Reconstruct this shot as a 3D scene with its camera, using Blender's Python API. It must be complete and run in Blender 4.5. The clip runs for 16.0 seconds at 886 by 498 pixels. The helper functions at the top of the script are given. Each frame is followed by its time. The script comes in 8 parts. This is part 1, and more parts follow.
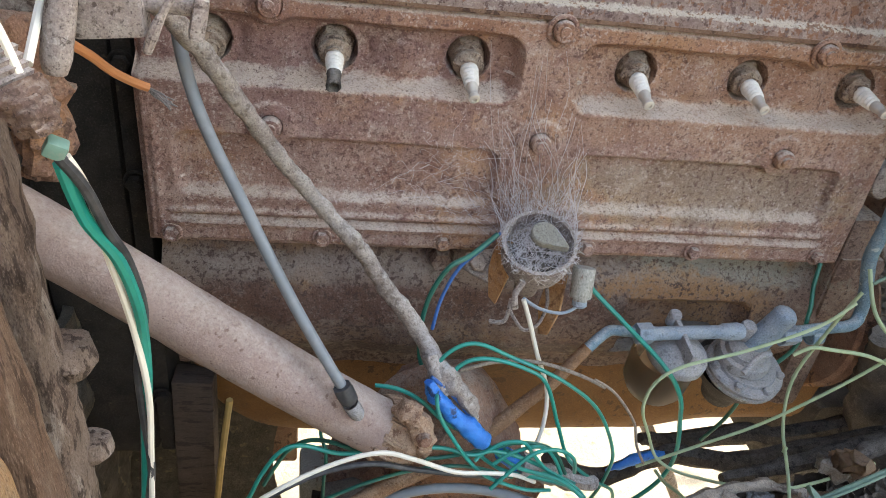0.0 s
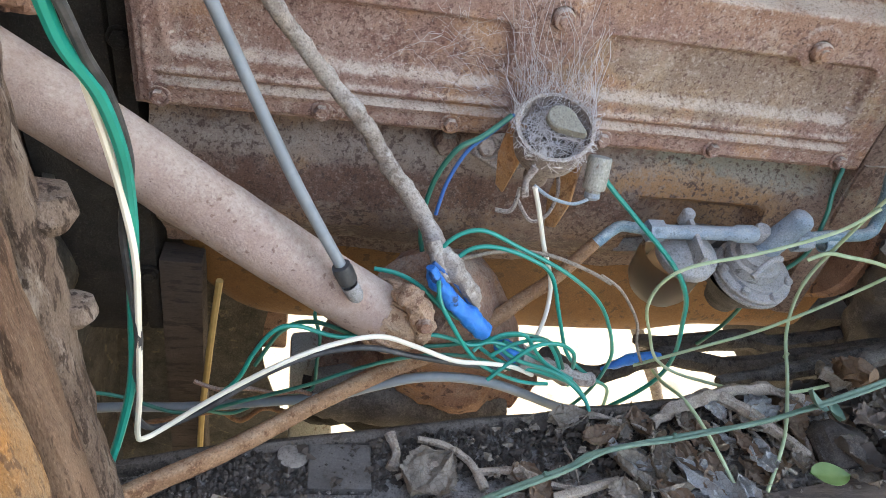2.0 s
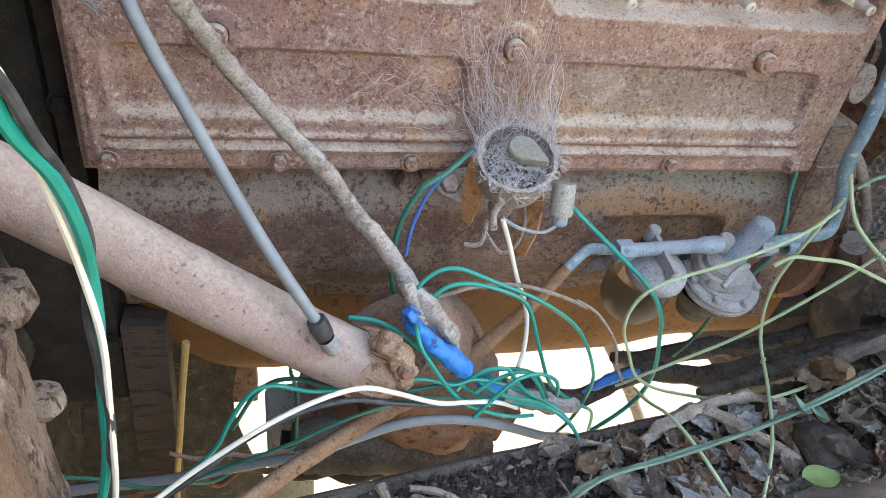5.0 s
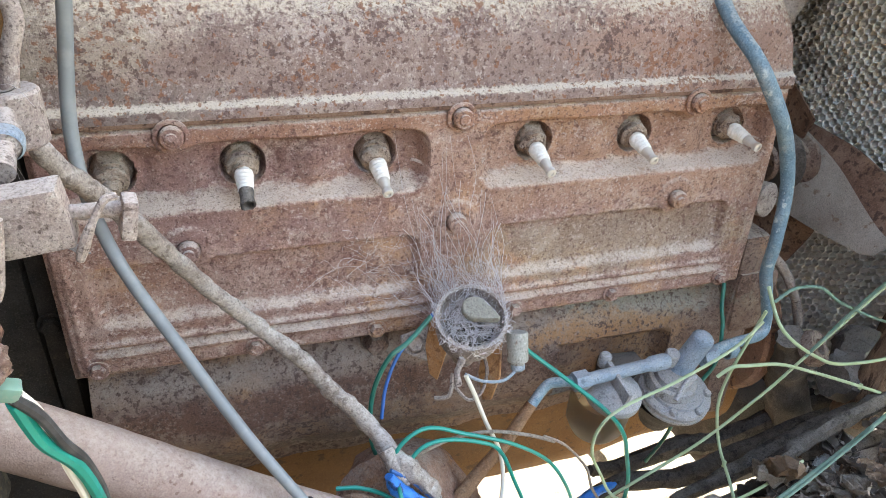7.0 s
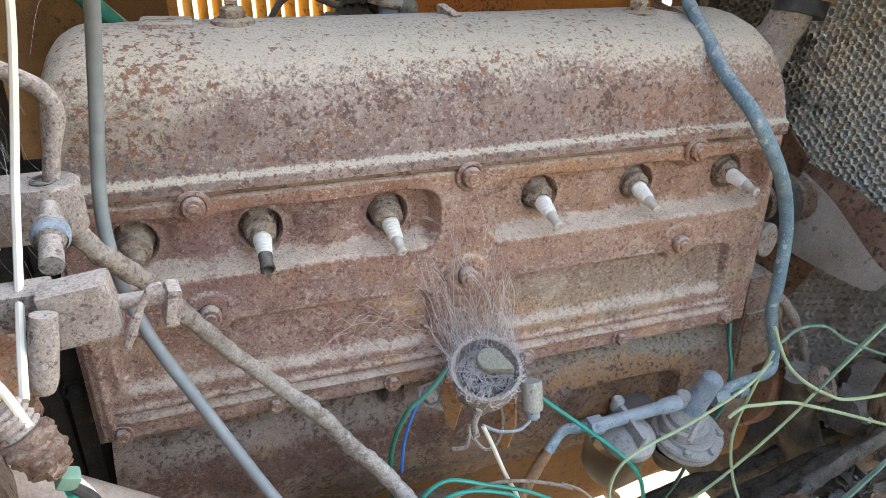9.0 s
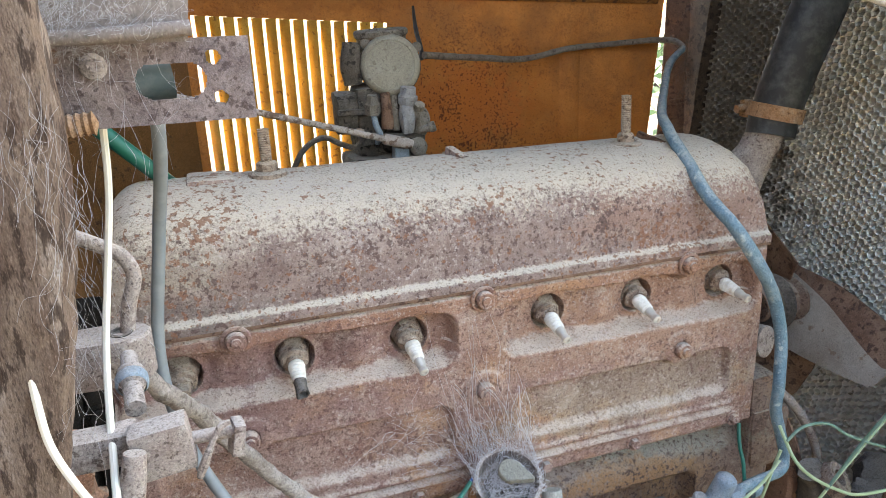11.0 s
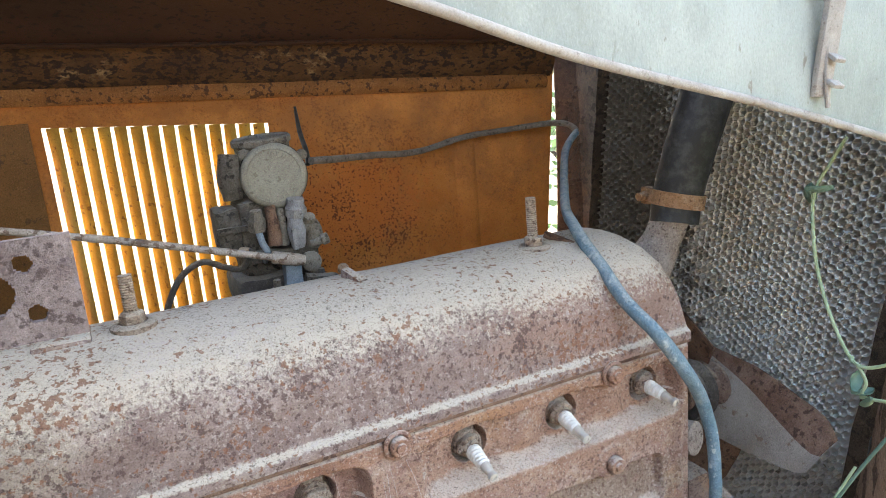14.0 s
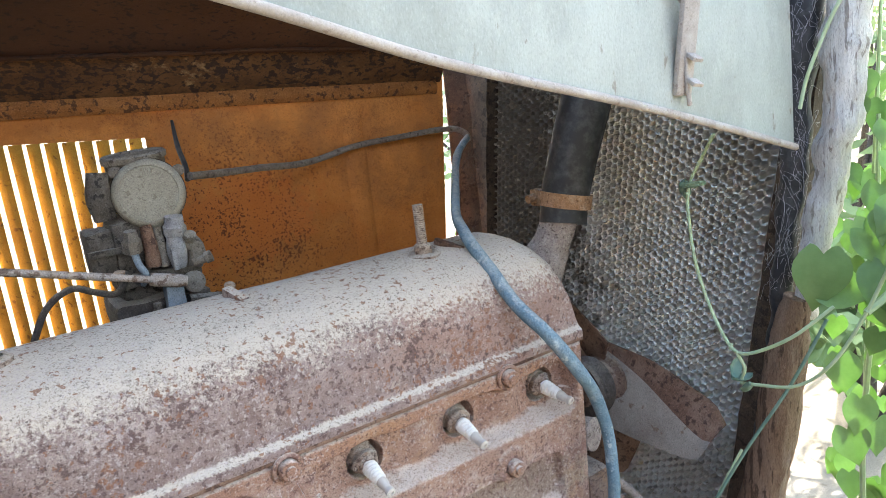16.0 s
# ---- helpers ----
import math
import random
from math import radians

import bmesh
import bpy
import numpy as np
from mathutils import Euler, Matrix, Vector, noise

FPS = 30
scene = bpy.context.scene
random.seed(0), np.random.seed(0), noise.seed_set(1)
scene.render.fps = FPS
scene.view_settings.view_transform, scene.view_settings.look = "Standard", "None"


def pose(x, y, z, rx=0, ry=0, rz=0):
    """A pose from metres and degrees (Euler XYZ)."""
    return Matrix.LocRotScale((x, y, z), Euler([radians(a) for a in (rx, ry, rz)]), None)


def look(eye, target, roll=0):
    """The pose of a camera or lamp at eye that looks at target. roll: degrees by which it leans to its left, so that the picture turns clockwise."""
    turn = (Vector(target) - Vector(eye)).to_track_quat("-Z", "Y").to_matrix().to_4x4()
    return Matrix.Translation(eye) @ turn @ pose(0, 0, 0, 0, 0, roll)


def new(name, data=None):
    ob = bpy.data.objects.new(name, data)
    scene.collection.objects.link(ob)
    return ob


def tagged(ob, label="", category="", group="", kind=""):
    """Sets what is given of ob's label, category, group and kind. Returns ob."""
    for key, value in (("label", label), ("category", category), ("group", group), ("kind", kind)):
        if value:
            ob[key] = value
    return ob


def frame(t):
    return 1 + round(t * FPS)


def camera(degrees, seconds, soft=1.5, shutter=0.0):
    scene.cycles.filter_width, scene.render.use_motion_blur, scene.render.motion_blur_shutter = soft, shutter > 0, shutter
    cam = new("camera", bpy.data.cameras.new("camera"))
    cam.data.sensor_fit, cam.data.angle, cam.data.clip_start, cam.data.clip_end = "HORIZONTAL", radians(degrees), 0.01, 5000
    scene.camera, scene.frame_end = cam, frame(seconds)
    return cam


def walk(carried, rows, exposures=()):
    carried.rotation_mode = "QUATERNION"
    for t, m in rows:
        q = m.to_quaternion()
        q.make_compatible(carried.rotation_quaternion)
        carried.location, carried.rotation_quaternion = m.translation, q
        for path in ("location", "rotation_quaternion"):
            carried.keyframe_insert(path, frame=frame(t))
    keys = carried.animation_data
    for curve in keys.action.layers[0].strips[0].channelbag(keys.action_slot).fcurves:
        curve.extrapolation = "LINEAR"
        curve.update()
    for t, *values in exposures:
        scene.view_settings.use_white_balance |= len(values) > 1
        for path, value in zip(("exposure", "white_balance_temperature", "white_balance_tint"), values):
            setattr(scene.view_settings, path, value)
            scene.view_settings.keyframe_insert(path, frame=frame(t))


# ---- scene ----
cam = camera(64.1, 16.0, 0.9)
PATH = [
    (0, (-0.165, -0.519, 1.225), (0.15, 1.164, 0.19), 7.7),
    (0.5, (-0.163, -0.514, 1.212), (0.206, 1.116, 0.113), 9.6),
    (1, (-0.166, -0.507, 1.203), (0.201, 1.075, 0.036), 10.8),
    (1.5, (-0.168, -0.505, 1.196), (0.223, 1.036, -0.017), 12.4),
    (2, (-0.172, -0.502, 1.191), (0.189, 1.022, -0.053), 12.1),
    (2.5, (-0.17, -0.499, 1.181), (0.156, 0.992, -0.112), 11.6),
    (3, (-0.176, -0.496, 1.17), (0.174, 0.972, -0.142), 13.7),
    (3.2, (-0.174, -0.495, 1.171), (0.179, 0.967, -0.148), 13.2),
    (5.3, (-0.181, -0.487, 1.206), (0.305, 1.065, 0.043), 8.6),
    (5.5, (-0.176, -0.491, 1.224), (0.305, 1.058, 0.053), 8.0),
    (6, (-0.177, -0.494, 1.243), (0.369, 1.096, 0.159), 6.1),
    (6.5, (-0.181, -0.499, 1.264), (0.349, 1.136, 0.241), 3.2),
    (7, (-0.182, -0.501, 1.275), (0.386, 1.158, 0.314), 2.5),
    (7.5, (-0.185, -0.499, 1.28), (0.392, 1.18, 0.358), 1.3),
    (8, (-0.187, -0.499, 1.282), (0.377, 1.189, 0.369), 0.6),
    (8.5, (-0.19, -0.499, 1.288), (0.387, 1.193, 0.391), 0.6),
    (9, (-0.195, -0.504, 1.298), (0.387, 1.197, 0.421), 0.5),
    (9.2, (-0.198, -0.507, 1.304), (0.38, 1.206, 0.448), 0.2),
    (11.3, (-0.217, -0.547, 1.338), (0.392, 1.265, 0.749), -2.9),
    (11.5, (-0.218, -0.546, 1.34), (0.41, 1.261, 0.757), -3.0),
    (12, (-0.208, -0.539, 1.35), (0.437, 1.268, 0.787), -4.1),
    (12.5, (-0.197, -0.522, 1.371), (0.491, 1.287, 0.868), -5.1),
    (13, (-0.187, -0.502, 1.377), (0.492, 1.316, 0.895), -6.0),
    (13.5, (-0.181, -0.483, 1.377), (0.571, 1.3, 0.873), -5.7),
    (14, (-0.182, -0.473, 1.377), (0.688, 1.266, 0.906), -4.9),
    (14.5, (-0.186, -0.464, 1.375), (0.767, 1.232, 0.912), -5.0),
    (15, (-0.171, -0.461, 1.374), (0.811, 1.212, 0.887), -6.1),
    (15.5, (-0.158, -0.464, 1.372), (0.871, 1.178, 0.877), -6.3),
    (16, (-0.155, -0.476, 1.373), (0.922, 1.142, 0.902), -6.2),
]
walk(cam, [(t, look(eye, target, roll)) for t, eye, target, roll in PATH], [(0, 2.93, 7750, 11.5), (3, 3.37, 7400, 11), (6.5, 3.4, 7450, 10.5), (9, 3.2, 7500, 9.5), (11.5, 3.35, 7250, 8.0), (14, 3.38, 7100, 9.0), (16, 3.4, 6900, 10)])

# ---- world, sun and exposure ----
world = bpy.data.worlds.new("world")
scene.world = world
world.use_nodes = True
wn = world.node_tree.nodes
wl = world.node_tree.links
sky = wn.new("ShaderNodeTexSky")
sky.sky_type = "NISHITA"
sky.sun_disc = False
SUN_ELEV, SUN_AZ = 30.0, 58.0          # azimuth from +y towards +x
sky.sun_elevation = radians(SUN_ELEV)
sky.sun_rotation = radians(SUN_AZ)
sky.air_density, sky.dust_density, sky.ozone_density = 1.0, 2.0, 0.6
wl.new(sky.outputs[0], wn["Background"].inputs[0])
wn["Background"].inputs[1].default_value = 0.15
sun = new("sun", bpy.data.lights.new("sun", "SUN"))
sun.data.energy, sun.data.angle, sun.data.color = 4.0, radians(0.6), (1.0, 0.95, 0.87)
sd = Vector((math.sin(radians(SUN_AZ)) * math.cos(radians(SUN_ELEV)), math.cos(radians(SUN_AZ)) * math.cos(radians(SUN_ELEV)), math.sin(radians(SUN_ELEV))))
sun.matrix_world = look(sd * 20, (0, 0, 0))


# ---- materials ----
def nodes_of(name):
    m = bpy.data.materials.new(name)
    m.use_nodes = True
    nt = m.node_tree
    return m, nt, nt.nodes["Principled BSDF"]


def noise_at(nt, scale, detail=6.0, rough=0.6, stretch=(1, 1, 1), offset=0.0):
    co = nt.nodes.new("ShaderNodeTexCoord")
    mp = nt.nodes.new("ShaderNodeMapping")
    mp.inputs["Scale"].default_value = stretch
    mp.inputs["Location"].default_value = (offset, offset * 0.7, offset * 1.3)
    nt.links.new(co.outputs["Object"], mp.inputs[0])
    n = nt.nodes.new("ShaderNodeTexNoise")
    n.inputs["Scale"].default_value = scale
    n.inputs["Detail"].default_value = detail
    n.inputs["Roughness"].default_value = rough
    nt.links.new(mp.outputs[0], n.inputs["Vector"])
    return n.outputs[0]


def ramp(nt, value, lo, hi, to_lo=0.0, to_hi=1.0):
    r = nt.nodes.new("ShaderNodeMapRange")
    r.inputs[1].default_value, r.inputs[2].default_value = lo, hi
    r.inputs[3].default_value, r.inputs[4].default_value = to_lo, to_hi
    nt.links.new(value, r.inputs[0])
    return r.outputs[0]


def math2(nt, op, a, b):
    n = nt.nodes.new("ShaderNodeMath")
    n.operation = op
    for i, v in enumerate((a, b)):
        if isinstance(v, (int, float)):
            n.inputs[i].default_value = v
        else:
            nt.links.new(v, n.inputs[i])
    return n.outputs[0]


def mix(nt, fac, a, b):
    n = nt.nodes.new("ShaderNodeMix")
    n.data_type = "RGBA"
    for i, v in ((0, fac), (6, a), (7, b)):
        if isinstance(v, tuple):
            n.inputs[i].default_value = (*v, 1)
        elif isinstance(v, (int, float)):
            n.inputs[i].default_value = v
        else:
            nt.links.new(v, n.inputs[i])
    return n.outputs[2]


def weathered(name, c1, c2, scale=30.0, specks=None, speck_scale=160.0, speck_cut=(0.50, 0.64), dust=None, dust_lo=0.25, dust_hi=0.85,
              patch=None, patch_scale=9.0, patch_cut=(0.55, 0.65), rough=0.85, bump=0.25, bump_scale=220.0, metal=0.0, bump_dist=0.002, stretch=(1, 1, 1), spec=0.3,
              dust_noise=0.5, top_specks=None, top_scale=0.0, speck_amount=0.85, stains_and_shade=(), grit=1.0, thin_dust=0.42, speck_zone=None, flecks=None):
    """A weathered surface: two tones, larger patches, crisp mottling, ragged dust on what faces up, specks in the dust, grit and fine relief."""
    m, nt, p = nodes_of(name)
    col = mix(nt, ramp(nt, noise_at(nt, scale, 10.0, 0.72, stretch), 0.38, 0.62), c1, c2)
    if patch:
        col = mix(nt, ramp(nt, noise_at(nt, patch_scale, 10.0, 0.72, stretch, 7.7), patch_cut[0] - 0.02, patch_cut[1]), col, patch)
    for centre, radii, tone, amount in stains_and_shade:
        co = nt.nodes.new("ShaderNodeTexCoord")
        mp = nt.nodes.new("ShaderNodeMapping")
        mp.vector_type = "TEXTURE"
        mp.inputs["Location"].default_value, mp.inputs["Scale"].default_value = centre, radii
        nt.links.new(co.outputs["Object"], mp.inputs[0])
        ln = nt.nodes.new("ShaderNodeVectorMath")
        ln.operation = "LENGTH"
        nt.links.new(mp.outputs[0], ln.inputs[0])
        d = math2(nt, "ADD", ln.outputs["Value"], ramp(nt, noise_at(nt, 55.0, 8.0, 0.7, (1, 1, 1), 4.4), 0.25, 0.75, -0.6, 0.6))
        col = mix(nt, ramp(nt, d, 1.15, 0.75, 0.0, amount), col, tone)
    up = None
    if dust:
        geo = nt.nodes.new("ShaderNodeNewGeometry")
        sep = nt.nodes.new("ShaderNodeSeparateXYZ")
        nt.links.new(geo.outputs["Normal"], sep.inputs[0])
        dn = ramp(nt, noise_at(nt, 55.0, 9.0, 0.75, (1, 1, 1), 5.0), 0.25, 0.75, -dust_noise, dust_noise)
        df = ramp(nt, noise_at(nt, 330.0, 4.0, 0.65, (1, 1, 1), 5.5), 0.25, 0.75, -0.30, 0.30)
        up = ramp(nt, math2(nt, "ADD", math2(nt, "ADD", sep.outputs[2], dn), df), dust_lo, dust_hi, 0.0, 0.82)
        thin = ramp(nt, noise_at(nt, 38.0, 10.0, 0.78, (1, 1, 1), 8.0), 0.53, 0.66, 0.0, thin_dust)
        up = math2(nt, "MAXIMUM", up, thin)
        col = mix(nt, up, col, dust)
    if specks:
        v = noise_at(nt, speck_scale, 4.0, 0.55, stretch, 1.7)
        zone = ramp(nt, noise_at(nt, 17.0, 5.0, 0.65, (1, 1, 1), 9.0), 0.3, 0.7, -0.09, 0.06)
        mid = (speck_cut[0] + speck_cut[1]) / 2 - 0.005
        k = ramp(nt, math2(nt, "ADD", v, zone), mid - 0.02, mid + 0.035, 0.0, speck_amount)
        if speck_zone:
            co = nt.nodes.new("ShaderNodeTexCoord")
            mp = nt.nodes.new("ShaderNodeMapping")
            mp.vector_type = "TEXTURE"
            mp.inputs["Location"].default_value, mp.inputs["Scale"].default_value = speck_zone
            nt.links.new(co.outputs["Object"], mp.inputs[0])
            ln = nt.nodes.new("ShaderNodeVectorMath")
            ln.operation = "LENGTH"
            nt.links.new(mp.outputs[0], ln.inputs[0])
            k = math2(nt, "MULTIPLY", k, ramp(nt, ln.outputs["Value"], 1.3, 0.5, 0.30, 1.0))
        if up is not None:
            k = math2(nt, "MULTIPLY", k, ramp(nt, up, 0.1, 0.8, 1.0, 0.12))
        col = mix(nt, k, col, specks)
        small = noise_at(nt, speck_scale * 2.7, 3.0, 0.6, stretch, 2.9)
        col = mix(nt, ramp(nt, math2(nt, "ADD", small, zone), mid + 0.045, mid + 0.085, 0.0, speck_amount * 0.6), col, tuple(t * 0.8 for t in specks))
    if top_specks:
        w = noise_at(nt, top_scale or speck_scale * 0.75, 4.0, 0.6, stretch, 6.2)
        zone2 = ramp(nt, noise_at(nt, 13.0, 5.0, 0.65, (1, 1, 1), 2.0), 0.3, 0.7, -0.09, 0.07)
        col = mix(nt, ramp(nt, math2(nt, "ADD", w, zone2), 0.590, 0.615, 0.0, 0.85), col, top_specks)
    if flecks:
        fz = ramp(nt, noise_at(nt, 21.0, 5.0, 0.7, (1, 1, 1), 12.0), 0.3, 0.7, -0.10, 0.07)
        fl = noise_at(nt, 300.0, 5.0, 0.7, stretch, 13.0)
        col = mix(nt, ramp(nt, math2(nt, "ADD", fl, fz), 0.555, 0.63, 0.0, 0.62), col, flecks)
        pit = noise_at(nt, 420.0, 4.0, 0.7, stretch, 14.0)
        col = mix(nt, ramp(nt, math2(nt, "SUBTRACT", pit, math2(nt, "MULTIPLY", fz, 0.6)), 0.60, 0.66, 0.0, 0.75), col, tuple(v * 0.32 for v in c1))
    fine = noise_at(nt, 760.0, 3.0, 0.65, stretch, 3.1)
    col = mix(nt, ramp(nt, fine, 0.52, 0.70, 0.0, 0.6 * grit), col, tuple(v * 0.30 for v in c1))
    col = mix(nt, ramp(nt, fine, 0.44, 0.28, 0.0, 0.38 * grit), col, tuple(min(v * 1.75 + 0.05, 0.9) for v in c2))
    nt.links.new(col, p.inputs["Base Color"])
    p.inputs["Roughness"].default_value = rough
    p.inputs["Metallic"].default_value = metal
    p.inputs["Specular IOR Level"].default_value = spec
    b = nt.nodes.new("ShaderNodeBump")
    b.inputs["Strength"].default_value, b.inputs["Distance"].default_value = min(1.0, bump * 1.5), bump_dist
    h = math2(nt, "ADD", noise_at(nt, bump_scale, 8.0, 0.75, stretch, 2.0), math2(nt, "MULTIPLY", noise_at(nt, bump_scale * 0.2, 6.0, 0.65, stretch, 4.0), 1.5))
    nt.links.new(h, b.inputs["Height"])
    nt.links.new(b.outputs[0], p.inputs["Normal"])
    return m


def plain(name, col, rough=0.5, metal=0.0, spec=0.5, vary=0.25, scale=60.0, bump=0.08, dust=None):
    """A painted, plastic or rubber surface with slight soiling."""
    m, nt, p = nodes_of(name)
    dark = tuple(v * (1 - vary) for v in col)
    c = mix(nt, ramp(nt, noise_at(nt, scale), 0.35, 0.7), col, dark)
    if dust:
        c = mix(nt, ramp(nt, noise_at(nt, scale * 1.7, 5.0, 0.7, (1, 1, 1), 6.0), 0.45, 0.75, 0.0, 0.8), c, dust)
    nt.links.new(c, p.inputs["Base Color"])
    p.inputs["Roughness"].default_value, p.inputs["Metallic"].default_value, p.inputs["Specular IOR Level"].default_value = rough, metal, spec
    b = nt.nodes.new("ShaderNodeBump")
    b.inputs["Strength"].default_value, b.inputs["Distance"].default_value = bump, 0.001
    nt.links.new(noise_at(nt, scale * 8), b.inputs["Height"])
    nt.links.new(b.outputs[0], p.inputs["Normal"])
    return m


M_COVER = weathered("rusty_cover_iron", (0.245, 0.132, 0.107), (0.385, 0.262, 0.220), 36, (0.135, 0.072, 0.060), 260, (0.52, 0.63), (0.64, 0.545, 0.46), 0.32, 0.88, (0.45, 0.265, 0.16), 13, (0.54, 0.64), flecks=(0.58, 0.48, 0.43), bump=0.95, dust_noise=0.48, speck_amount=0.7, grit=0.8, thin_dust=0.42,
                    stains_and_shade=(((0.165, 0.0, 0.972), (0.15, 0.2, 0.034), (0.29, 0.245, 0.18), 0.55), ((-0.19, 0.0, 1.06), (0.15, 0.2, 0.055), (0.225, 0.130, 0.125), 0.6), ((0.17, 0.0, 1.06), (0.20, 0.2, 0.055), (0.40, 0.245, 0.165), 0.5), ((0.05, 0.0, 1.098), (0.30, 0.2, 0.010), (0.33, 0.16, 0.085), 0.5)))
M_VALVE = weathered("dusty_valve_cover_steel", (0.205, 0.140, 0.127), (0.312, 0.238, 0.212), 40, (0.110, 0.066, 0.058), 200, (0.51, 0.62), (0.615, 0.548, 0.452), 0.40, 0.66, (0.38, 0.295, 0.262), 24, (0.55, 0.66), flecks=(0.50, 0.43, 0.40), bump=0.6, dust_noise=0.20, top_specks=(0.235, 0.112, 0.066), top_scale=175, speck_amount=0.8, grit=0.55, thin_dust=0.30,
                    stains_and_shade=(((0.25, 0.05, 1.16), (0.16, 0.2, 0.05), (0.33, 0.20, 0.155), 0.6), ((-0.29, 0.03, 1.122), (0.10, 0.2, 0.022), (0.15, 0.125, 0.115), 0.6), ((-0.30, 0.05, 1.17), (0.10, 0.2, 0.035), (0.38, 0.345, 0.27), 0.4)))
M_BLOCK = weathered("rusty_block_iron", (0.135, 0.084, 0.066), (0.215, 0.153, 0.124), 26, (0.085, 0.052, 0.044), 210, (0.51, 0.62), (0.38, 0.325, 0.275), 0.40, 1.05, (0.29, 0.17, 0.095), 8, (0.55, 0.66), flecks=(0.27, 0.205, 0.17), bump=1.0, bump_scale=130, dust_noise=0.4, grit=0.7,
                    stains_and_shade=(((-0.12, 0.0, 0.838), (0.26, 0.2, 0.020), (0.125, 0.062, 0.045), 0.75), ((-0.10, 0.0, 0.872), (0.32, 0.2, 0.013), (0.30, 0.235, 0.20), 0.6), ((-0.10, 0.02, 0.775), (0.40, 0.2, 0.018), (0.075, 0.06, 0.055), 0.6), ((0.22, 0.01, 0.885), (0.10, 0.08, 0.020), (0.25, 0.26, 0.215), 0.7), ((0.165, 0.01, 0.864), (0.085, 0.08, 0.016), (0.36, 0.19, 0.085), 0.85)))
M_ORANGE = weathered("orange_rust_sheet", (0.41, 0.138, 0.027), (0.55, 0.215, 0.054), 9, (0.095, 0.026, 0.012), 290, (0.525, 0.615), None, patch=(0.34, 0.135, 0.040), patch_scale=8, patch_cut=(0.52, 0.64), bump=0.4, rough=0.8, grit=0.35, speck_zone=((0.11, 0.44, 1.20), (0.15, 0.5, 0.12)),
                     stains_and_shade=(((0.14, 0.44, 1.22), (0.10, 0.5, 0.060), (0.50, 0.140, 0.028), 0.7), ((-0.05, 0.44, 1.40), (0.30, 0.5, 0.045), (0.30, 0.105, 0.022), 0.6)))
# louvre rust, its gold tone painting the sunlight reflected between the fins
M_GOLD = weathered("sun_yellowed_louvre_rust", (0.36, 0.19, 0.028), (0.50, 0.29, 0.05), 20, (0.16, 0.07, 0.02), 150, (0.58, 0.66), bump=0.3, rough=0.75, grit=0.6)
M_PAN = weathered("brown_orange_oil_pan", (0.145, 0.062, 0.015), (0.205, 0.094, 0.027), 14, (0.08, 0.036, 0.014), 90, (0.58, 0.66), None, patch=(0.13, 0.058, 0.02), patch_scale=8, bump=0.2, rough=0.65)
# brown rust taken near black for shade and reddened for bounce off the panel
M_HOODIN = weathered("shaded_brown_hood_underside", (0.026, 0.0085, 0.0026), (0.046, 0.0155, 0.0046), 9, (0.012, 0.005, 0.003), 240, (0.54, 0.64), None, patch=(0.058, 0.021, 0.0065), patch_scale=6, patch_cut=(0.52, 0.66), bump=0.35, stretch=(0.5, 1, 1), grit=0.05)
M_HINGE = weathered("rusty_hinge_strip", (0.19, 0.070, 0.018), (0.28, 0.115, 0.032), 30, (0.05, 0.020, 0.012), 150, (0.53, 0.61), None, bump=0.4)
M_PALE = weathered("pale_green_grey_paint", (0.275, 0.295, 0.26), (0.345, 0.365, 0.325), 10, (0.19, 0.165, 0.13), 120, (0.64, 0.72), None, patch=(0.25, 0.265, 0.232), patch_scale=7, patch_cut=(0.5, 0.62), bump=0.2, rough=0.6, grit=0.35, stretch=(1, 1, 0.6))
M_RUSTEDGE = weathered("rusty_panel_edge", (0.30, 0.26, 0.225), (0.41, 0.37, 0.325), 40, (0.17, 0.115, 0.09), 240, (0.58, 0.66), bump=0.3, speck_amount=0.5, grit=0.4)
M_COWL = weathered("dusty_cowl_steel", (0.30, 0.29, 0.255), (0.38, 0.38, 0.34), 14, (0.20, 0.14, 0.11), 150, (0.60, 0.68), patch=(0.34, 0.36, 0.32), patch_scale=6, bump=0.3, stretch=(1, 1, 0.5),
                   stains_and_shade=(((-0.32, -0.19, 1.352), (0.5, 0.5, 0.045), (0.20, 0.15, 0.135), 0.8),))
M_BRACKET = weathered("dusty_rusted_bracket", (0.23, 0.18, 0.165), (0.35, 0.30, 0.27), 40, (0.09, 0.065, 0.055), 260, (0.55, 0.64), (0.48, 0.43, 0.385), 0.4, 1.0, flecks=(0.46, 0.42, 0.38), bump=0.5, dust_noise=0.25)
M_DARKIRON = weathered("dark_dirty_iron", (0.05, 0.043, 0.04), (0.09, 0.078, 0.07), 30, None, dust=(0.26, 0.23, 0.20), dust_lo=0.3, dust_hi=1.0, bump=0.5)
M_NEARBLACK = weathered("near_black_iron", (0.014, 0.012, 0.011), (0.032, 0.027, 0.023), 30, (0.07, 0.055, 0.042), 90, (0.64, 0.72), bump=0.6)
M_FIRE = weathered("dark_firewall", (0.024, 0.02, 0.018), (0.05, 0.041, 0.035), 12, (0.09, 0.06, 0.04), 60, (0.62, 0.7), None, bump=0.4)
M_COLUMN = weathered("dusty_rusty_tube", (0.27, 0.19, 0.162), (0.36, 0.27, 0.238), 20, (0.14, 0.082, 0.065), 200, (0.63, 0.70), (0.45, 0.375, 0.325), 0.45, 1.0, (0.31, 0.165, 0.08), 9, (0.60, 0.72), bump=0.4, bump_scale=260, dust_noise=0.35, speck_amount=0.75, grit=0.45)
